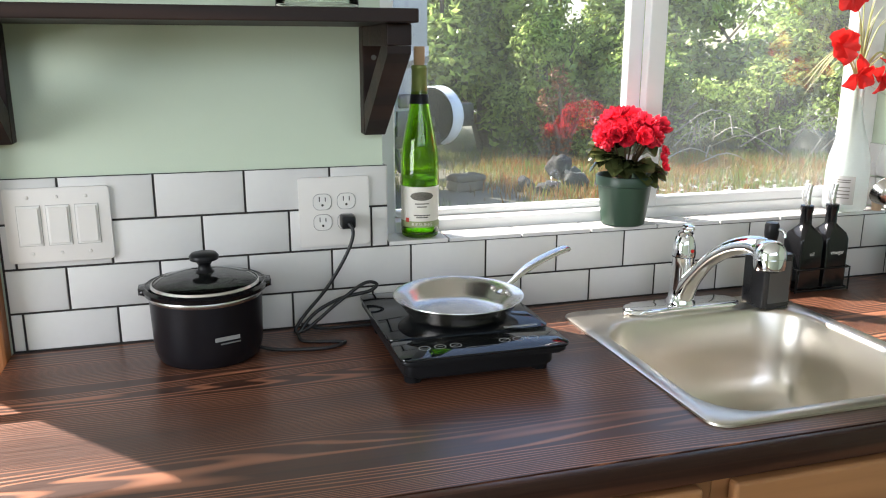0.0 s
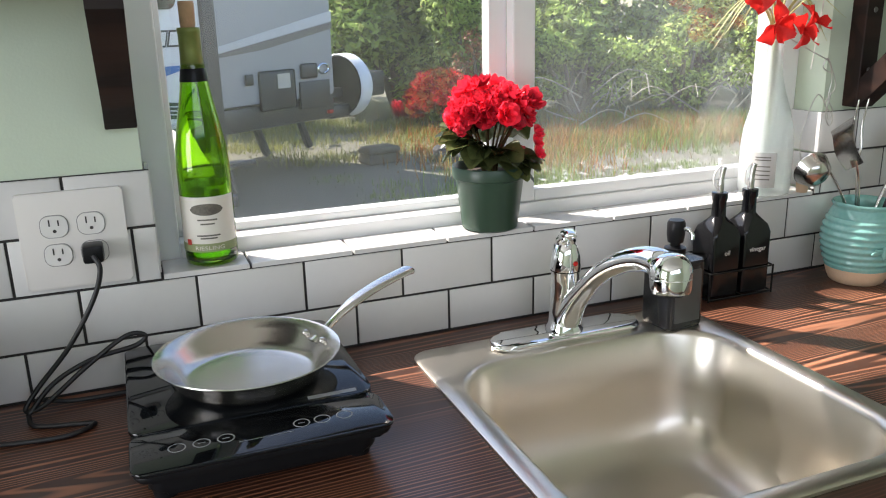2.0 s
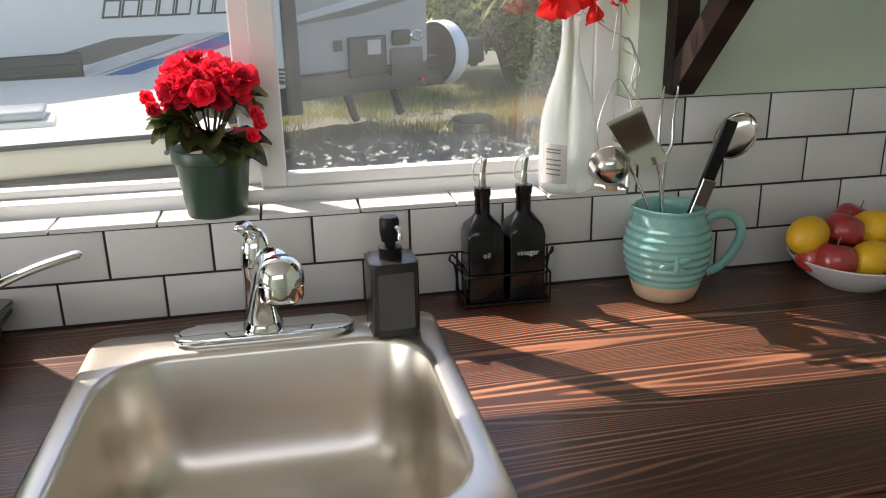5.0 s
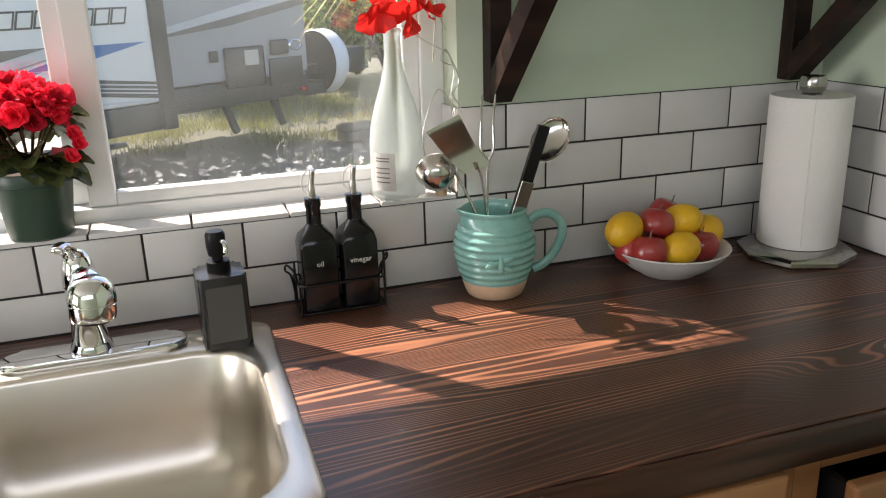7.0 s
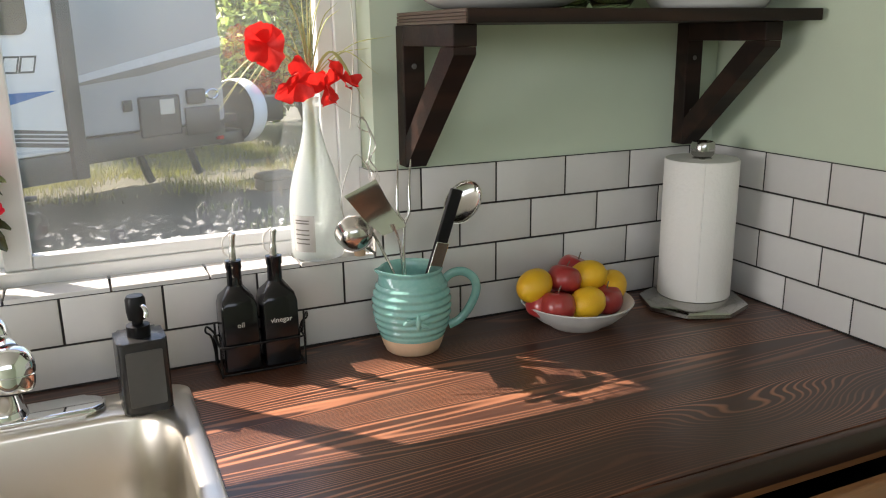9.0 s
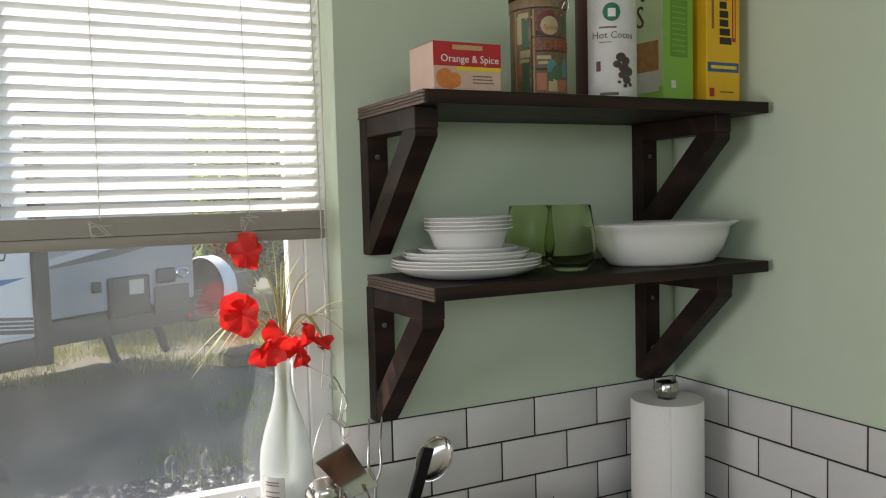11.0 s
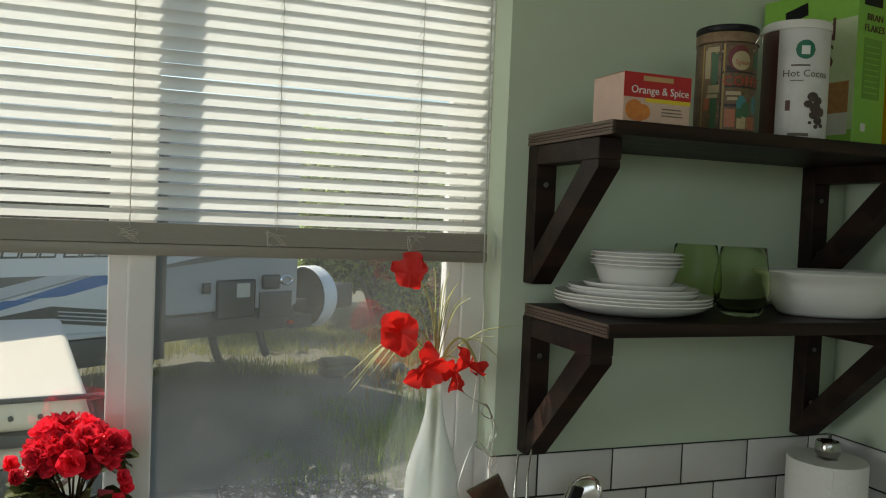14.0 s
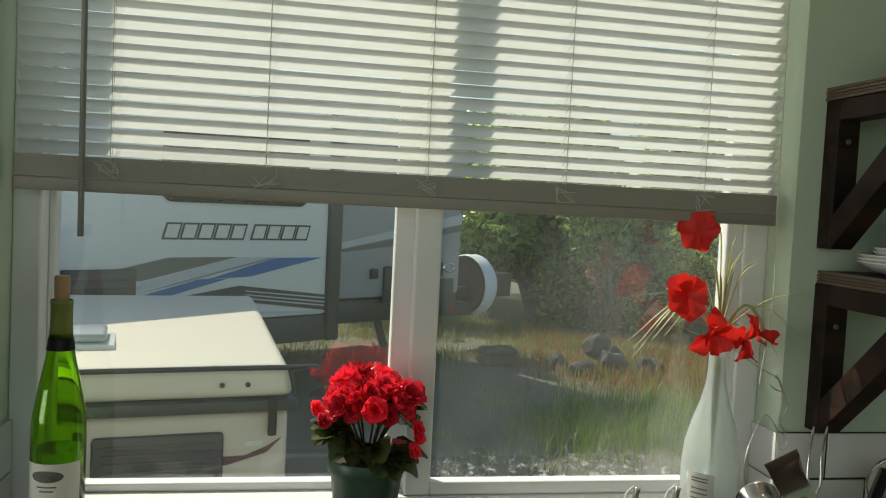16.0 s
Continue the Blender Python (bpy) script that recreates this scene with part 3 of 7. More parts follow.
def bush(x, y, w, h, n, s0=0.05, s1=0.10, material=None, label="dense sunlit green bush with glossy leaves"):
    t = thing("bush", x, y, GROUND, label, "bush", "bushes behind the trailers")
    m = 9
    cs = [(rng.uniform(-w, w), rng.uniform(-w * 0.6, w * 0.6), rng.uniform(0.15, 1.0) * h * 0.85) for _ in range(m)]
    rs = [(rng.uniform(0.3, 0.55) * w, rng.uniform(0.3, 0.55) * w, rng.uniform(0.14, 0.24) * h) for _ in range(m)]
    b = bmesh.new()
    for c in cs:
        tube(curve_points([(c[0] * 0.05, c[1] * 0.05, 0.0), (c[0] * 0.4, c[1] * 0.3, c[2] * 0.5), c], 3), [0.06, 0.055, 0.05, 0.042, 0.034, 0.025, 0.015], 6, bm=b)
    part("trunk", b, M_BARK, t, smooth=60)
    V, F = leaf_cloud(n, [(a, d, e + GROUND * 0) for a, d, e in cs], rs, s0, s1)
    quads_mesh("crown", V, F, material or M_LEAF, t)
    return t


for x, y, w, h, n in ((-0.5, 13.2, 2.0, 2.9, 3200), (2.0, 12.8, 1.6, 3.5, 7500), (3.9, 12.2, 1.5, 3.5, 10000), (5.8, 12.4, 1.7, 3.6, 10000),
                      (7.6, 12.0, 1.6, 3.5, 10000), (9.4, 11.4, 1.7, 3.6, 9000), (11.2, 10.6, 1.8, 3.6, 7200), (13.2, 9.6, 2.0, 3.4, 4200), (5.0, 14.8, 2.4, 4.4, 6000),
                      (9.0, 14.4, 2.6, 4.4, 6000), (1.2, 15.5, 2.6, 4.4, 6000), (13.5, 12.0, 2.8, 4.2, 4200)):
    bush(x, y, w, h, n, 0.06, 0.125)
for x, y, w, h, n in ((4.6, 10.9, 0.7, 2.3, 3600), (6.5, 10.7, 0.8, 1.5, 3200), (8.3, 10.2, 0.9, 1.6, 3200), (10.0, 9.2, 0.9, 1.8, 2800)):
    bush(x, y, w, h, n, 0.035, 0.07)
bush(4.6, 10.3, 0.34, 1.55, 900, 0.03, 0.055, M_LEAFRED, "small bush with red new leaves")
b = bmesh.new()
for i in range(26):
    x, y = rng.uniform(5.2, 9), rng.uniform(8.8, 10.2)
    a, L = rng.uniform(0, TAU), rng.uniform(0.5, 1.4)
    z = GROUND + rng.uniform(0.02, 0.5)
    tube(curve_points([(x, y, z), (x + L * 0.5 * math.cos(a), y + L * 0.3 * math.sin(a), z + rng.uniform(0.1, 0.4)), (x + L * math.cos(a), y + L * 0.6 * math.sin(a), z + rng.uniform(-0.1, 0.3))], 3),
         [0.012, 0.011, 0.01, 0.009, 0.007, 0.005, 0.004], 4, bm=b)
o = part("brushwood", b, M_TWIG, smooth=60)
tagged(o, "bleached dead twigs lying before the bushes", "brushwood", kind="stuff")

_rock = bmesh.new()
bmesh.ops.create_icosphere(_rock, subdivisions=3, radius=1)
for v in _rock.verts:
    v.co *= 1 + 0.4 * noise.noise(v.co * 1.5) + 0.16 * noise.noise(v.co * 4)
rock0 = part("rock", _rock, M_ROCK, smooth=35)
tagged(rock0, "rounded grey boulder in a pile", "rock", "rock pile")
for i, (x, y, s, z) in enumerate(((3.2, 7.6, 0.2, 0.06), (3.6, 7.7, 0.26, 0.1), (3.45, 7.9, 0.2, 0.32), (3.95, 7.6, 0.17, 0.06), (3.0, 7.9, 0.16, 0.05), (3.75, 8.1, 0.22, 0.1), (4.2, 7.9, 0.14, 0.05))):
    m = pose(x, y, GROUND + z * 0.8, 20 * i, 33 * i, 50 * i) @ Matrix.Diagonal((s * 0.85, s * 0.7, s * 0.55, 1))
    if i == 0:
        rock0.matrix_world = m
    else:
        o = copy_thing(rock0, pose(0, 0, 0))
        o.matrix_world = m

M_CRATE = mat("weathered_box", (0.16, 0.14, 0.10), 0.85, second=(0.09, 0.08, 0.06), scale=6, bump=0.3)
t = thing("storage_box", 2.30, 8.2, GROUND - 0.01, "weathered low brown storage box on the grass", "box", rz=12)
part("body", box(-0.21, -0.15, 0, 0.21, 0.15, 0.12, 0.02), M_CRATE, t, smooth=40)
part("lid", box(-0.22, -0.16, 0.118, 0.22, 0.16, 0.20, 0.035, 3), M_CRATE, t, smooth=40)

# travel trailer: long wall, slide-out, and the spare wheel at its end
RVA = math.degrees(math.atan2(0.555, 0.829))
rv = thing("travel_trailer", -0.217, 6.602, GROUND, "large pale grey travel trailer with blue and black stripes", "trailer", rz=RVA)
G0 = -GROUND           # heights below are over the floor; the thing's base is the ground


def rvbox(name, x0, y0, z0, x1, y1, z1, material, bev=0.02, label="", parent=None):
    return part(name, box(x0, y0, z0 + G0, x1, y1, z1 + G0, bev), material, parent or rv, label, smooth=40)


rvbox("body", -6.5, 0.0, 0.55, 2.36, 2.5, 2.75, M_RVBODY, 0.06)
rvbox("chassis", -6.5, 0.03, 0.30, 2.36, 2.45, 0.545, M_RVDARK, 0.03, "charcoal lower skirt")
rvbox("slide_out", -4.5, -0.8, 0.56, -0.10, -0.002, 2.36, M_RVWHITE, 0.03, "pale grey slide-out room")
rvbox("slide_skirt", -4.5, -0.79, 0.33, -0.10, -0.004, 0.557, M_RVDARK, 0.02, "charcoal skirt under the slide-out")
rvbox("slide_edge", -0.099, -0.83, 0.33, 0.03, -0.004, 2.39, M_RVDARK, 0.012, "charcoal end flange")


def decal(name, pts, y, material, parent, label=""):
    """A thin painted stripe on a wall that faces -y; pts are (x, z)."""
    b = outline_prism([(x, z + G0) for x, z in pts], 0, 0.004)
    moved(b, Matrix(((1, 0, 0, 0), (0, 0, 1, y - 0.004), (0, 1, 0, 0), (0, 0, 0, 1))))
    bmesh.ops.recalc_face_normals(b, faces=b.faces[:])
    return part(name, b, material, parent, label)


SY = -0.802
decal("stripe", [(-0.16, 1.06), (-0.62, 1.06), (-1.22, 0.90), (-0.86, 0.91)], SY, M_RVBLUE, rv, "blue stripe")
decal("stripe", [(-1.05, 0.90), (-1.3, 0.90), (-1.85, 0.765), (-1.60, 0.765)], SY, M_RVBLUE, rv, "blue stripe")
decal("stripe", [(-0.98, 1.07), (-1.55, 1.07), (-2.34, 0.90), (-1.75, 0.90)], SY, M_RVGREY, rv, "taupe stripe")
decal("stripe", [(-0.68, 1.07), (-0.97, 1.07), (-1.74, 0.89), (-1.85, 0.82), (-1.45, 0.895)], SY, M_RVSILVER, rv, "silver stripe")
decal("stripe", [(-0.63, 1.06), (-0.68, 1.066), (-1.44, 0.89), (-1.80, 0.80), (-1.31, 0.905)], SY - 0.002, M_RVLIGHT, rv, "grey stripe")
decal("stripe", [(-0.12, 0.735), (-0.95, 0.84), (-1.42, 0.775), (-0.12, 0.60)], SY, M_RVDARK, rv, "charcoal stripe")
for z0, z1 in ((0.70, 0.80), (0.665, 0.77), (0.635, 0.74)):
    decal("stripe", [(-0.12, z0 + 0.012), (-0.9, z1), (-0.9, z1 - 0.008), (-0.12, z0)], SY - 0.003, M_RVSILVER, rv, "thin white pinstripe")
decal("stripe", [(-0.12, 0.60), (-0.12, 0.58), (-1.2, 0.62), (-1.2, 0.635)], SY - 0.003, M_RVSILVER, rv, "thin white pinstripe")
# name plate of slanted block shapes
_x = -1.60
for i in range(9):
    if i == 5:
        _x += 0.05
    decal("name_block", [(_x - 0.012, 1.205), (_x + 0.118, 1.205), (_x + 0.155, 1.335), (_x + 0.025, 1.335)], SY, M_RVDARK, rv, "dark slanted block of a name")
    decal("name_fill", [(_x + 0.008, 1.22), (_x + 0.106, 1.22), (_x + 0.134, 1.32), (_x + 0.036, 1.32)], SY - 0.003, M_WHITEINK, rv, "white fill of a name block")
    _x += 0.138
b = outline_prism(round_rect(-1.62, 1.49 + G0, -0.34, 2.1 + G0, 0.08), 0, 0.02, 0.006)
moved(b, Matrix(((1, 0, 0, 0), (0, 0, 1, SY - 0.02), (0, 1, 0, 0), (0, 0, 0, 1))))
part("window", b, M_BLACKGLOSS, rv, "dark tinted window")
b = box(-2.36, SY - 0.03, 0.74 + G0, -1.80, SY, 0.99 + G0, 0.02)
for i in range(3):
    box(-2.32, SY - 0.04, 0.79 + 0.06 * i + G0, -1.84, SY - 0.028, 0.81 + 0.06 * i + G0, 0.004, bm=b)
part("fridge_vent", b, M_RVDARK, rv, "charcoal louvred vent", smooth=40)
# long wall's fittings
part("hatch", box(1.20, -0.03, 0.48 + G0, 1.70, 0, 0.89 + G0, 0.03, 3), M_RVDARK, rv, "charcoal service hatch", smooth=40)
part("label_plate", box(1.44, -0.036, 0.70 + G0, 1.62, -0.031, 0.85 + G0), mat("pale_label", (0.6, 0.56, 0.5), 0.5), rv, "pale label")
part("socket_box", box(1.02, -0.03, 0.76 + G0, 1.12, 0, 0.87 + G0, 0.01), M_RVDARK, rv, smooth=40)
part("plate_holder", box(1.80, -0.04, 0.77 + G0, 2.05, 0, 0.93 + G0, 0.03, 3), M_RVDARK, rv, smooth=40)
part("panel", box(1.77, -0.025, 0.45 + G0, 2.24, 0, 0.74 + G0, 0.01), M_RVDARK, rv, smooth=40)
part("lamp_ring", lathe([(0.07, 0), (0.075, 0.01), (0.06, 0.02), (0.05, 0.01)], 24), M_CHROME, rv, m=pose(2.16, -0.005, 0.86 + G0, 90, 0, 0) @ Matrix.Diagonal((1.3, 0.8, 1, 1)), smooth=40)
part("tail_light", box(2.2, -0.03, 0.36 + G0, 2.27, 0.02, 0.40 + G0, 0.01), M_REDLENS, rv, "small red marker light")
decal("stripe", [(0.2, 1.0), (2.34, 1.35), (2.34, 1.28), (1.3, 1.1)], -0.002, M_RVGREY, rv, "taupe stripe")
decal("stripe", [(0.2, 1.05), (2.34, 1.47), (2.34, 1.36), (0.2, 1.0)], -0.002, M_RVSILVER, rv, "silver stripe")
part("bumper", box(2.365, 0.1, 0.27 + G0, 2.75, 2.3, 0.42 + G0, 0.02), M_RVDARK, rv, smooth=40)
for x in (1.3, 1.95):
    part("stabiliser_leg", tube([(x, 0.2, 0.31 + G0), (x + 0.1, 0.2, 0.05 + G0), (x + 0.13, 0.2, 0.0 + G0)], 0.045, 8), M_RVDARK, rv, smooth=40)
for xx, yy in ((-2.6, 0.25), (-3.5, 0.25), (-2.6, 2.25), (-3.5, 2.25)):
    w = part("wheel", lathe([(0.16, -0.1), (0.3, -0.11), (0.35, -0.07), (0.35, 0.07), (0.3, 0.11), (0.16, 0.1), (0.0, 0.06)], 28), M_BLACK, rv, m=pose(xx, yy, 0.35, 90, 0, 0), smooth=40)
t = part("spare_wheel", lathe([(0.0, -0.14), (0.24, -0.14), (0.33, -0.12), (0.37, -0.06), (0.37, 0.10), (0.355, 0.12)], 36), M_COVER, rv, "white cloth cover", smooth=50, m=pose(2.80, 0.25, 0.62 + G0, 0, -90, 0))
part("tyre", lathe([(0.0, 0.10), (0.22, 0.11), (0.335, 0.12), (0.335, 0.06)], 36), M_BLACK, t, smooth=50)
part("wheel_bracket", box(2.37, 0.2, 0.5 + G0, 2.70, 0.3, 0.6 + G0, 0.01), M_RVDARK, rv)
part("cargo_tray", box(2.95, 0.2, 0.45 + G0, 3.5, 1.6, 0.75 + G0, 0.03), M_RVDARK, rv, "charcoal cargo carrier", smooth=40)

# low folded camper right outside the window
cp = thing("folded_camper", -0.094, 2.62, GROUND, "cream fibreglass folded camper with a dark seal and roof vent", "trailer", rz=11)


def hull(pts_front, pts_back):
    b = bmesh.new()
    f = [b.verts.new(p) for p in pts_front]
    k = [b.verts.new(p) for p in pts_back]
    n = len(f)
    for i in range(n):
        b.faces.new((f[i], f[(i + 1) % n], k[(i + 1) % n], k[i]))
    b.faces.new(f[::-1])
    b.faces.new(k)
    bmesh.ops.recalc_face_normals(b, faces=b.faces[:])
    return b


def cz(z):
    return z + G0


b = hull([(-2.6, 0, cz(0.625)), (0, 0, cz(0.625)), (-0.03, 0.02, cz(0.775)), (-2.6, 0.02, cz(0.775))],
         [(-2.6, 1.88, cz(0.6)), (0.06, 1.88, cz(0.6)), (0.045, 1.84, cz(0.885)), (-2.6, 1.84, cz(0.885))])
bmesh.ops.bevel(b, geom=b.edges[:], offset=0.045, segments=3, profile=0.5, affect="EDGES")
part("roof_shell", b, M_CREAM, cp, smooth=50)
part("lower_body", box(-2.6, 0.03, cz(-0.05), -0.02, 1.86, cz(0.56), 0.04, 3), M_TAN, cp, smooth=50)
part("seal", box(-2.62, -0.015, cz(0.562), 0.012, 1.89, cz(0.618), 0.012), M_RVDARK, cp, "dark rubber seal", smooth=40)
b = tube(curve_points([(-2.6, -0.004, cz(0.766)), (-0.10, -0.004, cz(0.768)), (-0.03, -0.004, cz(0.745)), (0.0, -0.004, cz(0.63))], 6), 0.013, 6)
part("edge_trim", b, M_RVDARK, cp, "dark corner moulding", smooth=60)
for x in (-0.335, -0.22):
    part("bolt", lathe([(0.0, -0.004), (0.012, -0.004), (0.012, 0.006), (0.0, 0.008)], 12), M_RVDARK, cp, m=pose(x, 0.004, cz(0.69), 90, 0, 0))
part("latch", box(-0.125, -0.03, cz(0.45), -0.085, 0.0, cz(0.63), 0.008), M_BLACK, cp, smooth=40)
b = box(-0.88, 0.005, cz(0.23), -0.32, 0.03, cz(0.47), 0.02)
for i in range(5):
    box(-0.84, -0.004, cz(0.26 + 0.038 * i), -0.36, 0.008, cz(0.278 + 0.038 * i), 0.003, bm=b)
part("grille", b, M_RVDARK, cp, "charcoal louvred grille", smooth=40)
decal("swoosh", [(-0.05, 0.43), (-0.12, 0.36), (-0.30, 0.31), (-0.36, 0.31), (-0.36, 0.35), (-0.22, 0.35), (-0.12, 0.39)], 0.028, mat("maroon_decal", (0.10, 0.02, 0.02), 0.4), cp, "dark maroon swoosh")
decal("sticker", [(-0.22, 0.395), (-0.14, 0.395), (-0.14, 0.42), (-0.22, 0.42)], 0.028, M_WHITEINK, cp, "small white sticker with black border")
v = part("roof_vent", box(-1.14, 0.36, cz(0.775), -0.80, 0.74, cz(0.822), 0.012), M_WHITE, cp, "white roof vent flange", smooth=40)
part("vent_lid", box(-1.11, 0.39, cz(0.823), -0.84, 0.70, cz(0.868), 0.02, 3), mat("smoked_vent_lid", (0.45, 0.47, 0.5), 0.2), v, smooth=40)
for yy in (0.5, 1.3):
    part("wheel", lathe([(0.1, -0.08), (0.2, -0.09), (0.24, -0.05), (0.24, 0.05), (0.2, 0.09), (0.1, 0.08), (0, 0.05)], 24), M_BLACK, cp, m=pose(0.0 - 1.2 + yy * 0, 0.12 + (1.6 if yy > 1 else 0), 0.24, 90, 0, 0), smooth=40)

# ---- kitchen: built-in things ----
M_SCREW = mat("dull_zinc_screw", (0.16, 0.15, 0.14), 0.5, 0.6)


def shelf_bracket(x, zt, h, w, d, name="shelf_bracket"):
    """Triangular bracket of stained wood under a shelf at height zt; x is its middle."""
    t = thing(name, x, WALLY, zt - h, "dark-stained wooden triangular shelf bracket on the wall", "bracket", "shelf brackets")
    q = 0.034
    part("upright", box(-w / 2, -q, 0, w / 2, 0, h, 0.002), M_SHELF, t)
    part("arm", box(-w / 2, -d, h - q, w / 2, -q - 0.0005, h - 0.0005, 0.002), M_SHELF, t)
    b = bmesh.new()
    e = 0.036
    pts = [(-q - 0.0005, 0.0), (-d + 0.002, h - q - 0.012), (-d + 0.002, h - q - 0.0005), (-d + e * 1.35, h - q - 0.0005), (-q - 0.0005, e * 1.5)]
    lo = [b.verts.new((-w / 2 + 0.001, y, z)) for y, z in pts]
    hi = [b.verts.new((w / 2 - 0.001, y, z)) for y, z in pts]
    n = len(pts)
    for i in range(n):
        b.faces.new((lo[i], lo[(i + 1) % n], hi[(i + 1) % n], hi[i]))
    b.faces.new(lo[::-1]), b.faces.new(hi)
    bmesh.ops.recalc_face_normals(b, faces=b.faces[:])
    part("brace", b, M_SHELF, t)
    for z in (h * 0.28, h * 0.72):
        part("screw", lathe([(0.0, 0.0), (0.005, 0.0), (0.004, 0.002), (0.0, 0.002)], 10), M_SCREW, t, m=pose(0, -q, z, 90, 0, 0))
    return t


def shelf(x0, x1, zt, depth, label):
    t = thing("wall_shelf", x0, WALLY, zt - 0.021, label, "shelf", "kitchen wall shelves")
    part("board", box(0.0035, -depth, 0, x1 - x0, 0, 0.021, 0.002), M_SHELF, t)
    for k, (z0, z1) in enumerate(((0.0, 0.0052), (0.0062, 0.0096), (0.0106, 0.0150), (0.0160, 0.0210))):
        part("ply", box(0.0006 * (k % 2), -depth, z0, 0.003, 0, z1, 0.0004), M_SHELF_END, t, "bare plywood end layer")
    return t


shelf(0.733, 1.448, 1.782, 0.275, "dark-stained plywood wall shelf carrying boxes and tins")
shelf(0.741, 1.448, 1.484, 0.275, "dark-stained plywood wall shelf carrying white dishes")
shelf(-1.21, -0.516, 1.486, 0.268, "dark-stained plywood wall shelf beside the window")
for x, zt, h in ((0.755, 1.761, 0.240), (0.758, 1.463, 0.243), (1.370, 1.761, 0.240), (1.374, 1.463, 0.243), (-0.540, 1.465, 0.192), (-1.163, 1.465, 0.192)):
    shelf_bracket(x, zt, h, 0.040, 0.238)

# door casing at the counter's end
o = part("trim", box(XL - 0.105, -0.035, 0, XL - 0.003, 0.006, 2.35, 0.006), M_POST)
tagged(o, "reddish brown wooden casing beside the counter", "trim", kind="structure")
o = part("baseboard", box(XR - 0.01, YB, 0, XR + 0.006, -0.70, 0.09, 0.004), M_CEIL)
tagged(o, "white baseboard", "baseboard", kind="structure")


def cabinet(x0, x1, pulled=0.0):
    t = thing("base_cabinet", x0, -0.60, 0.0, "honey-coloured wooden base cabinet under the dark countertop", "cabinet", "base cabinets")
    w = x1 - x0
    b = box(0, 0, 0.1, 0.018, 0.595, CT - 0.042)
    box(w - 0.019, 0, 0.1, w - 0.001, 0.595, CT - 0.042, bm=b)
    box(0.018, 0.02, 0.1, w - 0.019, 0.595, 0.118, bm=b)
    part("body", b, M_CAB, t)
    b = box(0, -0.02, 0.1, 0.04, -0.0005, CT - 0.042, 0.001)
    box(w - 0.041, -0.02, 0.1, w - 0.001, -0.0005, CT - 0.042, 0.001, bm=b)
    box(0.04, -0.02, CT - 0.082, w - 0.041, -0.0005, CT - 0.042, 0.001, bm=b)
    box(0.04, -0.02, 0.67, w - 0.041, -0.0005, 0.70, 0.001, bm=b)
    part("face_frame", b, M_CAB, t)
    dr = part("drawer_front", box(0.025, -0.042 - pulled, 0.695, w - 0.026, -0.0215 - pulled, CT - 0.062, 0.006, 3), M_CAB, t, "drawer front with eased edges")
    if pulled:
        # black colour stands for the shade inside the open drawer
        b = box(0.05, -0.02 - pulled, 0.70, w - 0.05, 0.3, 0.705)
        box(0.05, -0.02 - pulled, 0.705, 0.062, 0.3, CT - 0.09, bm=b)
        box(w - 0.062, -0.02 - pulled, 0.705, w - 0.05, 0.3, CT - 0.09, bm=b)
        part("drawer_box", b, M_BLACK, t, "drawer interior with its shade painted black")
    for k in (0, 1):
        q = (w - 0.05) / 2
        part("door", box(0.024 + k * (q + 0.002), -0.042, 0.12, 0.024 + q - 0.002 + k * (q + 0.002), -0.0215, 0.665, 0.006, 3), M_CAB, t)
    part("toe_kick", box(0.02, 0.05, 0, w - 0.02, 0.07, 0.099), M_BLACK, t)


for x0, x1, p in ((-1.188, -0.62, 0), (-0.62, -0.19, 0), (-0.19, 0.34, 0), (0.34, 0.90, 0), (0.90, 1.45, 0.05)):
    cabinet(x0, x1, p)

# ---- blind ----
bl = thing("window_blind", (WX0 + WX1) / 2 - 0.002, 0.032, 1.553, "cream slatted window blind lowered over the upper half", "blind")
BW = 0.584
_s = bmesh.new()
ring = []
for sx in (-BW, BW):
    row = []
    for k in range(7):
        u = (k / 6 - 0.5)
        row.append(_s.verts.new((sx, u * 0.0245, 0.0022 * (1 - 4 * u * u))))
    ring.append(row)
for k in range(6):
    _s.faces.new((ring[0][k], ring[1][k], ring[1][k + 1], ring[0][k + 1]))
for f in _s.faces:
    f.smooth = True
slat_me = bpy.data.meshes.new("slat")
_s.to_mesh(slat_me)
_s.free()
slat_me.materials.append(M_BLIND)
NS = 35
for i in range(NS):
    z = 0.062 + 0.0203 * i
    share("slat", slat_me, bl, pose(0, 0, z, -42 + rng.normal(0, 1.0), rng.normal(0, 0.05), rng.normal(0, 0.12)))
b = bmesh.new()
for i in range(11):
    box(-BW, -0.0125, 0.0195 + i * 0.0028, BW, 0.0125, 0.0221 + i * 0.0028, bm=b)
part("stacked_slats", b, M_RAIL, bl, "stack of gathered cream slats, backlit shade painted taupe")
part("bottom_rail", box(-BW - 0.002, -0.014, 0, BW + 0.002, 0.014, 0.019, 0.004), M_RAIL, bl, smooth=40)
part("head_rail", box(-BW - 0.002, -0.018, 0.735, BW + 0.002, 0.018, 0.762, 0.003), M_RAIL, bl, smooth=40)
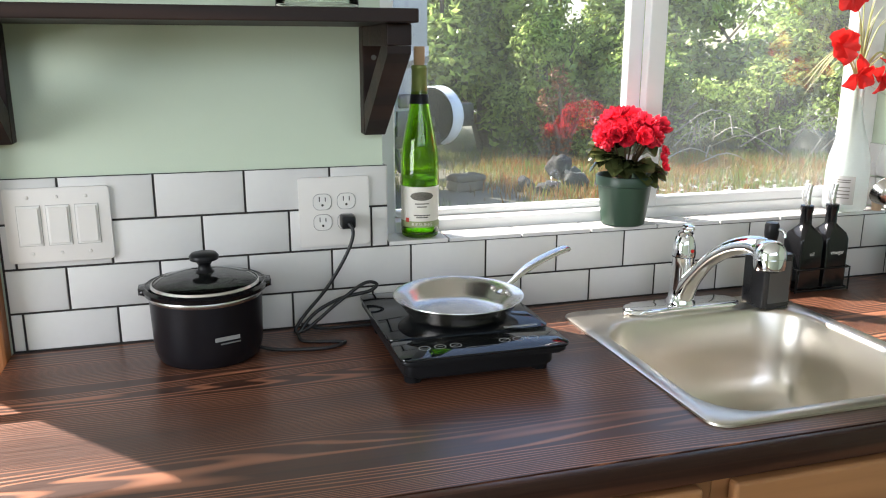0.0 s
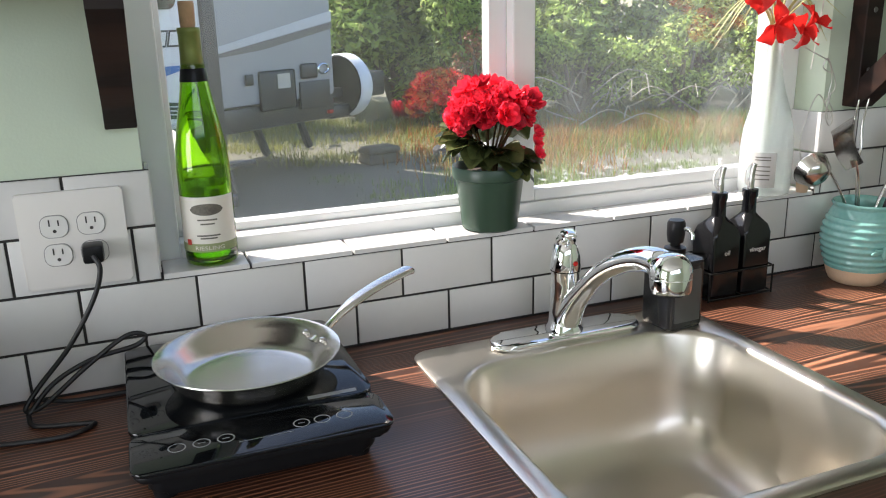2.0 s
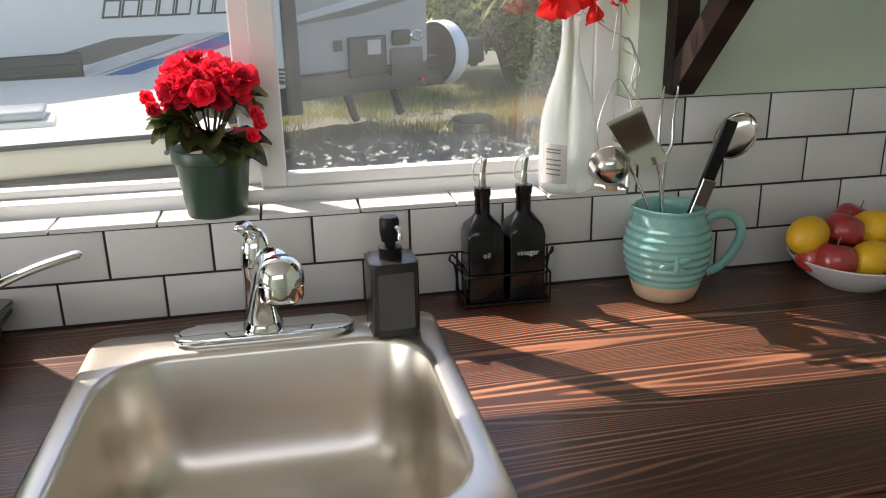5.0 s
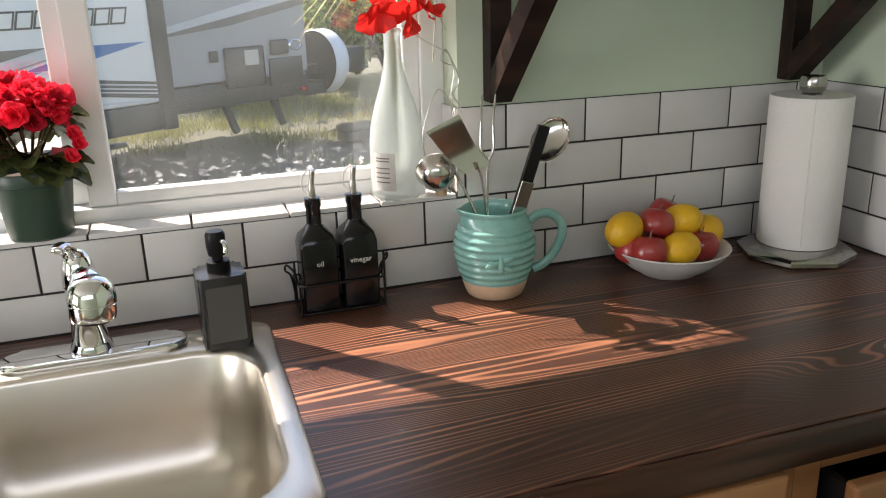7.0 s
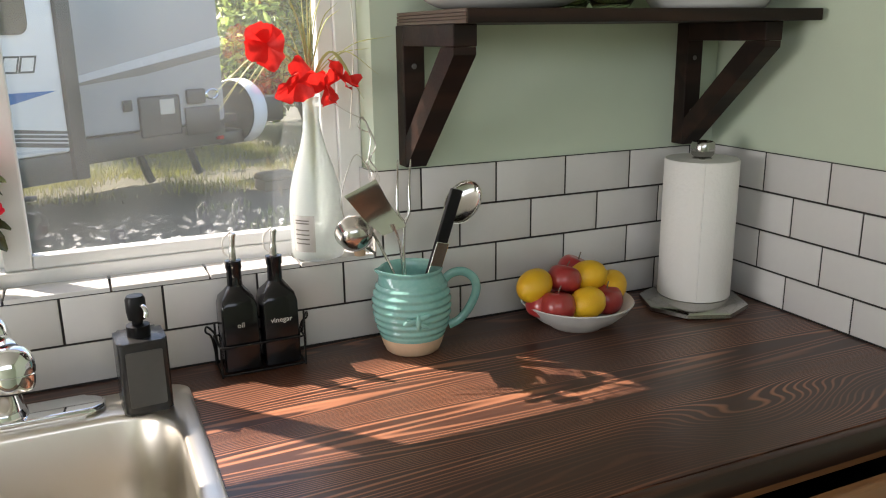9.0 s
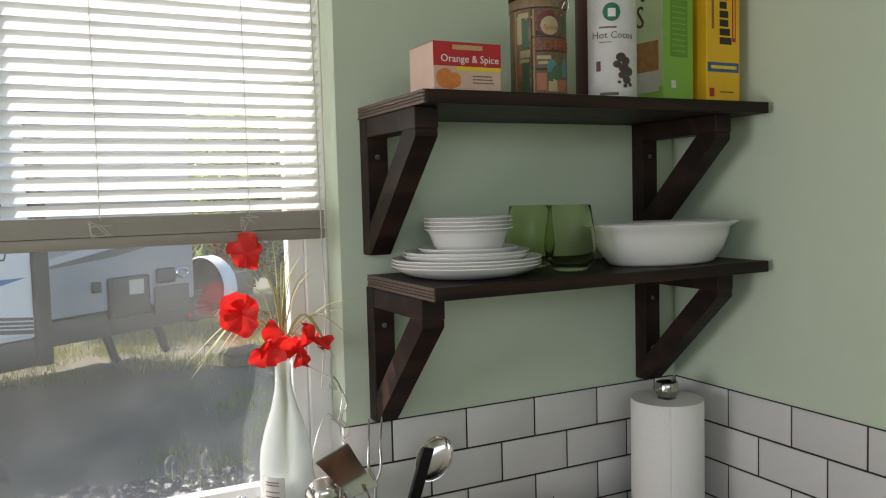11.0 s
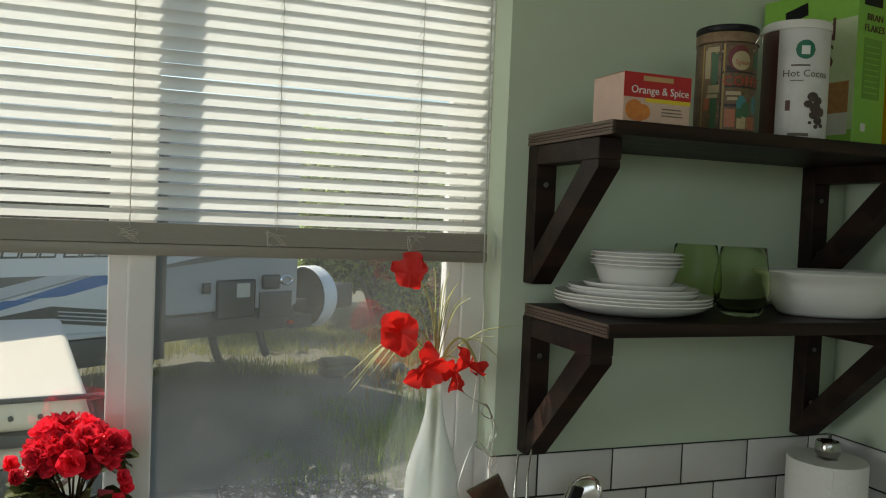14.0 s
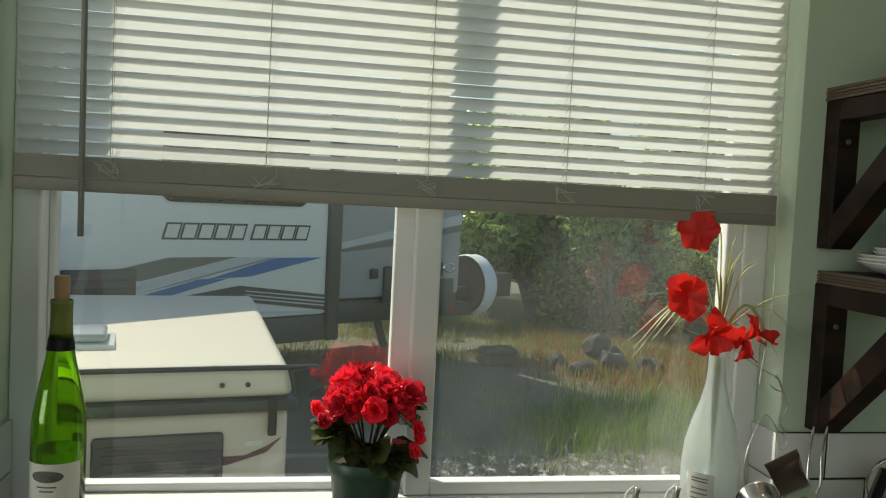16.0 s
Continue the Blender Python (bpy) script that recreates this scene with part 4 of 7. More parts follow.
for x in (-0.457, -0.241, -0.001, 0.218, 0.452):
    b = bmesh.new()
    for yy in (-0.0135, 0.0135):
        tube([(x, yy, 0.045), (x, yy, 0.74)], 0.0006, 4, bm=b)
    for i in range(NS):
        z = 0.062 + 0.0203 * i
        tube([(x + 0.002, -0.0135, z + 0.008), (x - 0.003, 0.0135, z - 0.008)], 0.0005, 3, bm=b)
    part("ladder_cord", b, M_CORD, bl)
    b = bmesh.new()
    for k in range(4):
        a = [(x + rng.uniform(-0.02, 0.02), -0.0165 - rng.uniform(0, 0.004), 0.03 + rng.uniform(-0.012, 0.016)) for _ in range(4)]
        tube(curve_points(a, 4), 0.0006, 4, bm=b)
    part("slack_cord", b, M_CORD, bl)
part("tilt_wand", tube([(-0.489, -0.03, 0.74), (-0.491, -0.034, 0.26), (-0.489, -0.034, -0.062)], 0.0042, 8), mat("grey_wand", (0.25, 0.24, 0.22), 0.35), bl, smooth=60)
part("pull_cord", tube(curve_points([(0.565, -0.025, 0.74), (0.570, -0.03, 0.2), (0.572, -0.032, -0.02), (0.574, -0.034, -0.12), (0.563, -0.03, -0.26)], 6), 0.0011, 5), M_CORD, bl)

# ---- sink and tap ----
sk = thing("sink", 0.0770, -0.335, CT, "brushed stainless steel drop-in sink in the dark countertop", "sink")
def rr(x0, y0, x1, y1, r, z, n=8):
    return [(x, y, z) for x, y in round_rect(x0, y0, x1, y1, r, n)]


rings = [rr(-0.2525, -0.265, 0.2525, 0.265, 0.032, 0.0005), rr(-0.2520, -0.2645, 0.2520, 0.2645, 0.032, 0.004), rr(-0.2475, -0.260, 0.2475, 0.260, 0.028, 0.0062),
         rr(-0.2270, -0.2410, 0.2270, 0.1850, 0.092, 0.0058), rr(-0.2225, -0.2365, 0.2225, 0.1805, 0.089, 0.0035), rr(-0.2180, -0.2325, 0.2180, 0.1765, 0.087, -0.004),
         rr(-0.2110, -0.226, 0.2110, 0.170, 0.086, -0.090), rr(-0.2060, -0.221, 0.2060, 0.165, 0.085, -0.130), rr(-0.1960, -0.211, 0.1960, 0.155, 0.083, -0.158), rr(-0.1800, -0.195, 0.1800, 0.139, 0.078, -0.179),
         rr(-0.1560, -0.171, 0.1560, 0.115, 0.072, -0.193), rr(-0.125, -0.140, 0.125, 0.084, 0.064, -0.200), rr(-0.08, -0.10, 0.08, 0.02, 0.055, -0.204)]
b = bmesh.new()
vr = [[b.verts.new(p) for p in q] for q in rings]
for a, c in zip(vr, vr[1:]):
    n = len(a)
    for i in range(n):
        b.faces.new((a[i], a[(i + 1) % n], c[(i + 1) % n], c[i]))
b.faces.new(vr[-1])
bmesh.ops.recalc_face_normals(b, faces=b.faces[:])
part("basin", b, M_SINK, sk, smooth=50)
part("drain", lathe([(0.045, -0.2055), (0.044, -0.2035), (0.036, -0.2035), (0.034, -0.214), (0.0, -0.215)], 28, 0, -0.04), M_CHROME, sk, smooth=40)
part("strainer", lathe([(0.03, -0.211), (0.028, -0.206), (0.01, -0.205), (0.006, -0.193), (0.0, -0.192)], 24, 0, -0.04), M_STEEL, sk, smooth=40)

fa = thing("kitchen_tap", 0.072, -0.114, CT + 0.0062, "polished chrome single-lever kitchen tap on the sink", "tap")
part("deck_plate", outline_prism(round_rect(-0.127, -0.030, 0.133, 0.030, 0.029, 8), 0, 0.012, 0.006, 3), M_CHROME, fa, smooth=60)
part("column", lathe([(0.030, 0.0122), (0.030, 0.018), (0.0255, 0.024), (0.0235, 0.045), (0.0225, 0.09), (0.0225, 0.108), (0.0235, 0.111), (0.0, 0.112)], 36), M_CHROME, fa, smooth=45)
lv = part("lever", lathe([(0.0235, 0.1125), (0.024, 0.118), (0.0225, 0.135), (0.018, 0.152), (0.010, 0.162), (0.0, 0.165)], 32), M_CHROME, fa, smooth=60)
part("handle", tube(curve_points([(0.0, 0.004, 0.145), (-0.006, -0.012, 0.166), (-0.013, -0.030, 0.178), (-0.018, -0.046, 0.176)], 6), [0.016] * 6 + [0.0125] * 6 + [0.009] * 6 + [0.006], 16, flat=0.6), M_CHROME, lv, smooth=60)
part("temperature_mark", ball(0.004, -0.0235, 0.126, 0.004, 0.002, 0.004, 10, 6), M_REDLENS, lv, "red dot")
sp = [(0.001, -0.004, 0.030), (0.004, -0.030, 0.072), (0.011, -0.075, 0.122), (0.019, -0.118, 0.152), (0.026, -0.158, 0.168), (0.031, -0.188, 0.171), (0.035, -0.206, 0.164)]
c = curve_points(sp, 6)
part("spout", tube(c, [0.0140 + 0.010 * max(0, 1 - i / 10) + 0.0085 * (i / len(c)) ** 2 for i in range(len(c))], 28), M_CHROME, fa, smooth=60)
hd = part("spray_head", lathe([(0.0, -0.024), (0.0215, -0.024), (0.0250, -0.0225), (0.0268, -0.016), (0.0275, -0.0045), (0.0268, -0.0035), (0.0280, -0.0025), (0.0282, 0.004), (0.0268, 0.013), (0.0230, 0.0215), (0.0165, 0.0275), (0.008, 0.030), (0.0, 0.0305)], 40), M_CHROME, fa, m=pose(0.036, -0.211, 0.158, -8, 3, 0), smooth=38)
part("nozzle", lathe([(0.0, -0.0265), (0.018, -0.0265), (0.020, -0.0245)], 24), M_BLACK, hd)
part("button", ball(0.0, 0.006, 0.0285, 0.011, 0.009, 0.003, 20, 10), mat("blue_grey_rubber", (0.10, 0.12, 0.15), 0.5), hd, "blue-grey spray button", smooth=60)

# ---- worktop things ----
M_SOAP = mat("dark_grey_glass", (0.022, 0.022, 0.023), 0.25, scale=20, amount=0.3)
so = thing("soap_dispenser", 0.262, -0.133, CT + 0.006, "dark grey square soap dispenser with a black pump", "soap dispenser", rz=4)
b = outline_prism(round_rect(-0.035, -0.035, 0.035, 0.035, 0.008), 0, 0.112, 0.006, 3)
part("bottle", b, M_SOAP, so, smooth=40)
part("front_label", outline_prism(round_rect(-0.026, 0.012, 0.026, 0.098, 0.003), 0, 0.0012), mat("grey_label_film", (0.075, 0.075, 0.073), 0.3), so, m=Matrix(((1, 0, 0, 0), (0, 0, -1, -0.0352), (0, 1, 0, 0), (0, 0, 0, 1))))
pm = part("pump_collar", lathe([(0.0, 0.112), (0.017, 0.112), (0.017, 0.128), (0.008, 0.130), (0.008, 0.137), (0.0, 0.137)], 28), M_BLACK, so, smooth=40)
part("pump_head", lathe([(0.0, 0.137), (0.0125, 0.137), (0.0145, 0.150), (0.0145, 0.168), (0.012, 0.173), (0.0, 0.174)], 28), M_BLACK, pm, smooth=40)
part("nozzle", tube(curve_points([(0, 0, 0.160), (0.008, -0.018, 0.160), (0.010, -0.026, 0.154), (0.009, -0.028, 0.146)], 5), 0.0035, 10), M_CHROME, pm, smooth=60)


def text_mesh(s, size, extrude=0.0004):
    cu = bpy.data.curves.new("letters", "FONT")
    cu.body, cu.size, cu.extrude, cu.align_x, cu.align_y, cu.resolution_u = s, size, extrude, "CENTER", "CENTER", 2
    ob = bpy.data.objects.new("letters", cu)
    me = bpy.data.meshes.new_from_object(ob)
    bpy.data.objects.remove(ob)
    return me


def lettering(s, size, material, parent, m, label="", wide=1.0):
    me = text_mesh(s, size)
    me.materials.append(material)
    return share("lettering", me, parent, m @ Matrix.Diagonal((wide, 1, 1, 1)), label or ("the word " + s))


FRONT = pose(0, 0, 0, 90, 0, 0)          # letters standing on a face towards -y


def cruet(x, word):
    t = thing("cruet_bottle", x, -0.043, CT + 0.006, "glossy black square bottle with a steel pourer marked " + word, "bottle", "oil and vinegar bottles")
    b = bmesh.new()
    lv = []
    for z, h, r in ((0, 0.0285, 0.004), (0.002, 0.030, 0.005), (0.108, 0.030, 0.006), (0.122, 0.027, 0.009), (0.136, 0.0165, 0.0125), (0.142, 0.0125, 0.012), (0.168, 0.0120, 0.0118), (0.172, 0.0138, 0.0135), (0.184, 0.0138, 0.0135), (0.185, 0.010, 0.0098)):
        lv.append([b.verts.new((px, py, z)) for px, py in round_rect(-h, -h, h, h, min(r, h * 0.995), 4)])
    for a, c in zip(lv, lv[1:]):
        for i in range(len(a)):
            b.faces.new((a[i], a[(i + 1) % len(a)], c[(i + 1) % len(a)], c[i]))
    b.faces.new(lv[0][::-1]), b.faces.new(lv[-1])
    part("body", b, M_BLACKGLOSS, t, smooth=35)
    p = part("pourer", tube(curve_points([(0, 0, 0.185), (0, 0, 0.20), (0.002, -0.001, 0.222), (0.004, -0.002, 0.230)], 5), [0.0062] * 6 + [0.005] * 9 + [0.004], 12), M_STEEL, t, "steel pourer", smooth=50)
    part("flap", tube(curve_points([(-0.005, 0, 0.190), (-0.014, 0.0, 0.200), (-0.013, 0, 0.220), (0.0, 0, 0.232)], 5), 0.0016, 6), M_WHITE, p, "white hinged flap")
    lettering(word, 0.0125, M_WHITEINK, t, Matrix.Translation((0, -0.0304, 0.080)) @ FRONT)
    return t


cruet(0.4215, "oil")
cruet(0.4885, "vinegar")
rk = thing("cruet_rack", 0.455, -0.043, CT, "black wire rack holding two bottles", "rack")
Wr = 0.070
for z in (0.004, 0.052):
    pts = [(x, y, z) for x, y in round_rect(-Wr, -0.034, Wr, 0.034, 0.008, 4)]
    part("rail", tube(pts + pts[:2], 0.0018, 6), M_BLACKMETAL, rk, smooth=60)
for x, y in ((-Wr, -0.033), (Wr, -0.033), (-Wr, 0.033), (Wr, 0.033)):
    part("post", tube([(x, y, 0.0), (x, y, 0.053)], 0.0018, 6), M_BLACKMETAL, rk, smooth=60)
for s in (-1, 1):
    part("side_handle", tube(curve_points([(s * Wr, -0.015, 0.052), (s * (Wr + 0.004), -0.013, 0.072), (s * (Wr + 0.014), 0.0, 0.082), (s * (Wr + 0.016), 0.008, 0.070), (s * (Wr + 0.006), 0.015, 0.056), (s * Wr, 0.015, 0.010)], 5), 0.0018, 6), M_BLACKMETAL, rk, smooth=60)
part("base_wire", tube([(0, -0.034, 0.0045), (0, 0.034, 0.0045)], 0.0018, 6), M_BLACKMETAL, rk)

# turquoise jug with tools
M_TEAL = mat("turquoise_glaze", (0.15, 0.40, 0.37), 0.16, second=(0.28, 0.52, 0.47), scale=16, bump=0.06, bscale=40, coat=0.3)
M_CLAY = mat("bare_clay", (0.60, 0.42, 0.28), 0.75, scale=30, amount=0.4, bump=0.2)
jg = thing("jug", 0.718, -0.088, CT, "turquoise ridged ceramic jug with a bare clay foot holding kitchen tools", "jug")
prof = [(0.0, 0.0), (0.044, 0.0), (0.048, 0.003), (0.0520, 0.012), (0.0572, 0.0285)]
part("foot", lathe(prof + [(0.0570, 0.0290)], 48), M_CLAY, jg, "bare tan clay foot", smooth=50)
body = []
for i in range(60):
    u = i / 59
    z = 0.0292 + u * 0.1135
    r = 0.0575 + 0.0120 * math.sin(min(1, u / 0.52) * math.pi / 2) if u < 0.52 else 0.0695 - 0.0160 * (1 - math.cos((u - 0.52) / 0.48 * math.pi * 0.5)) * 1.05
    if 0.04 < u < 0.86:
        r += 0.0015 * math.sin(u * TAU * 9)
    body.append((r, z))
body += [(0.0545, 0.146), (0.0560, 0.150), (0.0540, 0.1525), (0.0505, 0.149), (0.0495, 0.13), (0.057, 0.09), (0.057, 0.05), (0.0, 0.04)]
b = lathe(body, 64)
for v in b.verts:
    if v.co.z > 0.125:
        a = math.atan2(v.co.y, v.co.x)
        k = max(0, math.cos((a - radians(190)))) ** 14 * (v.co.z - 0.125) / 0.03
        v.co.x += math.cos(radians(190)) * 0.018 * k
        v.co.z += 0.006 * k
part("body", b, M_TEAL, jg, smooth=60)
part("handle", tube(curve_points([(0.056, -0.004, 0.116), (0.074, -0.007, 0.131), (0.096, -0.011, 0.133), (0.115, -0.014, 0.119), (0.120, -0.015, 0.096), (0.108, -0.013, 0.066), (0.090, -0.009, 0.044), (0.068, -0.006, 0.034)], 7), 0.0062, 14, flat=1.3), M_TEAL, jg, smooth=60)
b = ball(0, 0, 0, 0.004, 0.004, 0.011)
for s in (-1, 1):
    b2 = moved(ball(0.010, 0, 0.004, 0.011, 0.0025, 0.0042), pose(0, 0, 0, 0, -18 * s, 0 if s > 0 else 180))
    join(b, b2)
    join(b, moved(ball(0.009, 0, -0.002, 0.008, 0.0022, 0.003), pose(0, 0, 0, 0, 25 * s, 0 if s > 0 else 180)))
part("bee_relief", b, M_TEAL, jg, "raised moulded bee", m=pose(-0.016, -0.0680, 0.072, 0, 0, -12) @ Matrix.Diagonal((1.25, 1.3, 1.25, 1)), smooth=60)

M_TOOL = mat("polished_tool_steel", (0.66, 0.64, 0.61), 0.16, 1.0, scale=12, amount=0.3, rvar=0.06)
J = Vector((0.716, -0.088, CT))
t = thing("ladle", 0.716, -0.088, CT + 0.045, "polished steel ladle standing in the jug", "ladle", "tools in the jug")
part("handle", tube(curve_points([(0.012, 0.0, 0.0), (-0.030, 0.02, 0.11), (-0.052, 0.042, 0.165), (-0.060, 0.050, 0.18)], 6), 0.0045, 10, flat=0.55), M_TOOL, t, smooth=60)
b = bmesh.new()
prof = [(0.0, -0.032), (0.016, -0.029), (0.028, -0.018), (0.033, 0.0), (0.0345, 0.001), (0.031, 0.0), (0.026, -0.016), (0.014, -0.027), (0.0, -0.0295)]
part("bowl", lathe(prof, 32), M_TOOL, t, m=pose(-0.082, 0.052, 0.166, -68, 26, 0), smooth=60)
t = thing("turner", 0.716, -0.088, CT + 0.045, "broad polished steel turner standing in the jug", "turner", "tools in the jug")
part("handle", tube(curve_points([(0.0, 0.0, 0.0), (-0.012, 0.002, 0.10), (-0.016, 0.006, 0.150), (-0.026, 0.007, 0.184)], 6), 0.0042, 10, flat=0.5), M_TOOL, t, smooth=60)
b = bmesh.new()
bmesh.ops.create_grid(b, x_segments=10, y_segments=10, size=0.5)
for v in b.verts:
    u, w = v.co.x + 0.5, v.co.y + 0.5           # u along the blade from its neck, w across it
    near = Vector((-0.046, 0.006, 0.168)).lerp(Vector((0.000, 0.012, 0.178)), w)
    far = Vector((-0.118, -0.016, 0.246)).lerp(Vector((-0.060, -0.008, 0.268)), w)
    v.co = near.lerp(far, u) + Vector((0, 0.010, -0.004)) * math.sin(math.pi * min(1, u * 1.15)) * 0.8
bmesh.ops.solidify(b, geom=b.faces[:], thickness=0.0016)
part("blade", b, M_TOOL, t, smooth=40)
t = thing("serving_fork", 0.716, -0.088, CT + 0.045, "steel two-pronged serving fork standing in the jug", "fork", "tools in the jug")
b = tube(curve_points([(0.0, 0.01, 0.0), (-0.004, 0.016, 0.12), (0.004, 0.03, 0.18)], 6), 0.0042, 10, flat=0.5)
part("handle", b, M_TOOL, t, smooth=60)
for s in (-1, 1):
    part("prong", tube(curve_points([(0.004, 0.03, 0.178), (0.004 + s * 0.011, 0.034, 0.20), (0.007 + s * 0.011, 0.040, 0.24), (0.008 + s * 0.012, 0.034, 0.29)], 5), [0.0028] * 10 + [0.002] * 5 + [0.001], 8), M_TOOL, t, smooth=60)
t = thing("slotted_spoon", 0.716, -0.088, CT + 0.045, "steel slotted serving spoon standing in the jug", "spoon", "tools in the jug")
part("handle", tube(curve_points([(0.01, 0.012, 0.0), (0.05, 0.005, 0.12), (0.075, -0.008, 0.18)], 6), 0.0042, 10, flat=0.5), M_TOOL, t, smooth=60)
b = bmesh.new()
bmesh.ops.create_uvsphere(b, u_segments=24, v_segments=16, radius=1)
bmesh.ops.delete(b, geom=[v for v in b.verts if v.co.z > 0.05], context="VERTS")
for v in b.verts:
    v.co = Vector((v.co.x * 0.030, v.co.y * 0.043, v.co.z * 0.014))
bmesh.ops.solidify(b, geom=b.faces[:], thickness=0.0015)
part("bowl", b, M_TOOL, t, m=pose(0.098, -0.012, 0.215, 64, 0, -18) @ pose(0, 0, 0, 0, 0, -35), smooth=60)
b = bmesh.new()
for k in range(5):
    box(-0.019 + 0.0085 * k, -0.022, -0.0150, -0.0155 + 0.0085 * k, 0.022, -0.0125, 0.001, bm=b)
part("slots", b, M_BLACK, t, "dark slots", m=pose(0.098, -0.012, 0.215, 64, 0, -18) @ pose(0, 0, 0, 0, 0, -35))
t = thing("tongs", 0.716, -0.088, CT + 0.045, "black-handled tongs standing in the jug", "tongs", "tools in the jug")
part("blade", moved(box(-0.0125, -0.004, 0, 0.0125, 0.004, 0.255, 0.003), pose(0.0, -0.02, 0.0, 6, 17, 12)), M_BLACK, t, "black strip", smooth=40)
part("grip", moved(box(-0.013, -0.0065, 0.10, 0.013, -0.0042, 0.16, 0.001), pose(0.0, -0.02, 0.0, 6, 17, 12)), M_TOOL, t, "steel band")

# fruit bowl
M_BOWL = mat("grey_white_stoneware", (0.62, 0.60, 0.58), 0.35, scale=20, amount=0.2)
fb = thing("fruit_bowl", 1.047, -0.115, CT, "pale grey stoneware bowl piled with apples and lemons", "bowl")
part("bowl", lathe([(0.0, 0.002), (0.05, 0.0), (0.055, 0.004), (0.075, 0.016), (0.098, 0.036), (0.108, 0.050), (0.1065, 0.052), (0.095, 0.039), (0.072, 0.021), (0.05, 0.010), (0.0, 0.009)], 56), M_BOWL, fb, smooth=60)
M_APPLE = mat("red_apple_skin", (0.34, 0.016, 0.026), 0.28, second=(0.38, 0.05, 0.04), scale=14, stretch=(1, 1, 0.25), objvar=0.2, coat=0.3)
M_LEMON = mat("lemon_peel", (0.80, 0.50, 0.025), 0.4, second=(0.82, 0.42, 0.02), scale=18, bump=0.35, bscale=420, objvar=0.08)


def apple(x, y, z, a, bb):
    t = thing("apple", x, y, z, "ripe red apple piled in the bowl", "apple", "fruit in the bowl")
    t.matrix_world = pose(x, y, z, a, bb, a * 3)
    pr = []
    for i in range(17):
        u = math.pi * i / 16
        r = 0.0345 * math.sin(u) ** 0.85 * (1 + 0.07 * math.cos(u + 0.2))
        zz = -0.031 * math.cos(u) + (0.008 * max(0, math.cos(u * 1.0)) ** 6) - 0.009 * max(0, -math.cos(u)) ** 6
        pr.append((r if 0 < i < 16 else 0.0, zz))
    part("flesh", lathe(pr, 28), M_APPLE, t, smooth=80)
    part("stalk", tube([(0, 0, 0.020), (0.001, 0.001, 0.029), (0.004, 0.001, 0.036)], 0.0013, 6), M_BARK, t)


def lemon(x, y, z, a, bb):
    t = thing("lemon", x, y, z, "bright yellow lemon piled in the bowl", "lemon", "fruit in the bowl")
    t.matrix_world = pose(x, y, z, 0, a, bb)
    pr = []
    for i in range(21):
        u = math.pi * i / 20
        zz = -0.0375 * math.cos(u)
        r = 0.0305 * math.sin(u) ** 0.8
        if i in (1, 19):
            r = 0.0075
        if i in (0, 20):
            zz *= 1.13
        pr.append((r if 0 < i < 20 else 0.0, zz))
    part("peel", lathe(pr, 28), M_LEMON, t, smooth=80)


for i, (x, y, z) in enumerate(((1.035, -0.10, 0.998), (0.987, -0.152, 0.962), (0.972, -0.118, 0.957), (1.129, -0.13, 0.951), (1.090, -0.058, 1.002), (1.055, -0.08, 0.945))):
    apple(1.042 + (x - 1.055) * 0.84, -0.112 + (y + 0.112) * 0.84, CT + 0.004 + (z - CT) * 0.92, 12 * i - 25, 9 * (i % 3) - 8)
for x, y, z, a, r in ((0.955, -0.105, 0.995, 78, 25), (1.098, -0.10, 0.996, 80, -20), (1.165, -0.10, 0.965, 75, 40), (1.057, -0.162, 0.959, 84, 12)):
    lemon(1.042 + (x - 1.055) * 0.84, -0.112 + (y + 0.112) * 0.84, CT + 0.004 + (z - CT) * 0.92, a, r)

# paper towels
M_PAPER = mat("white_paper_towel", (0.82, 0.80, 0.77), 0.9, scale=20, amount=0.08, bump=0.5, bscale=120, spec=0.2)
# brushed steel with the dark room's reflection put into its base colour
M_STEEL_DARKREFL = mat("brushed_steel_dark_reflection", (0.47, 0.46, 0.44), 0.2, 1.0, scale=14, amount=0.3, rvar=0.06)
pt = thing("paper_towel_holder", 1.325, -0.122, CT, "brushed steel paper towel holder on the counter", "holder")
part("base", lathe([(0.0, 0.0), (0.105, 0.0), (0.108, 0.004), (0.107, 0.011), (0.101, 0.0165), (0.080, 0.0245), (0.03, 0.0255), (0.0, 0.0255)], 8), M_STEEL_DARKREFL, pt, smooth=25)
part("rod", lathe([(0.006, 0.024), (0.006, 0.31), (0.0, 0.31)], 16), M_STEEL, pt, smooth=60)
part("knob", lathe([(0.007, 0.302), (0.016, 0.304), (0.0215, 0.310), (0.0235, 0.318), (0.0225, 0.331), (0.0205, 0.335), (0.0185, 0.3355), (0.0150, 0.3330), (0.0, 0.3325)], 24), M_STEEL_DARKREFL, pt, smooth=30)
rl = thing("paper_towel_roll", 1.325, -0.122, CT + 0.026, "white paper towel roll on its holder", "paper towel")
b = lathe([(0.019, 0.0), (0.070, 0.0), (0.0715, 0.002), (0.0715, 0.274), (0.070, 0.276), (0.019, 0.276), (0.019, 0.0)], 56)
for v in b.verts:
    if v.co.xy.length > 0.05:
        v.co.xy *= 1 + 0.006 * noise.noise(Vector((math.atan2(v.co.y, v.co.x) * 1.4, v.co.z * 2, 3)))
part("paper", b, M_PAPER, rl, smooth=50)
part("loose_edge", tube([(-0.043, -0.0572, 0.001), (-0.043, -0.0572, 0.275)], 0.0012, 6), M_PAPER, rl)

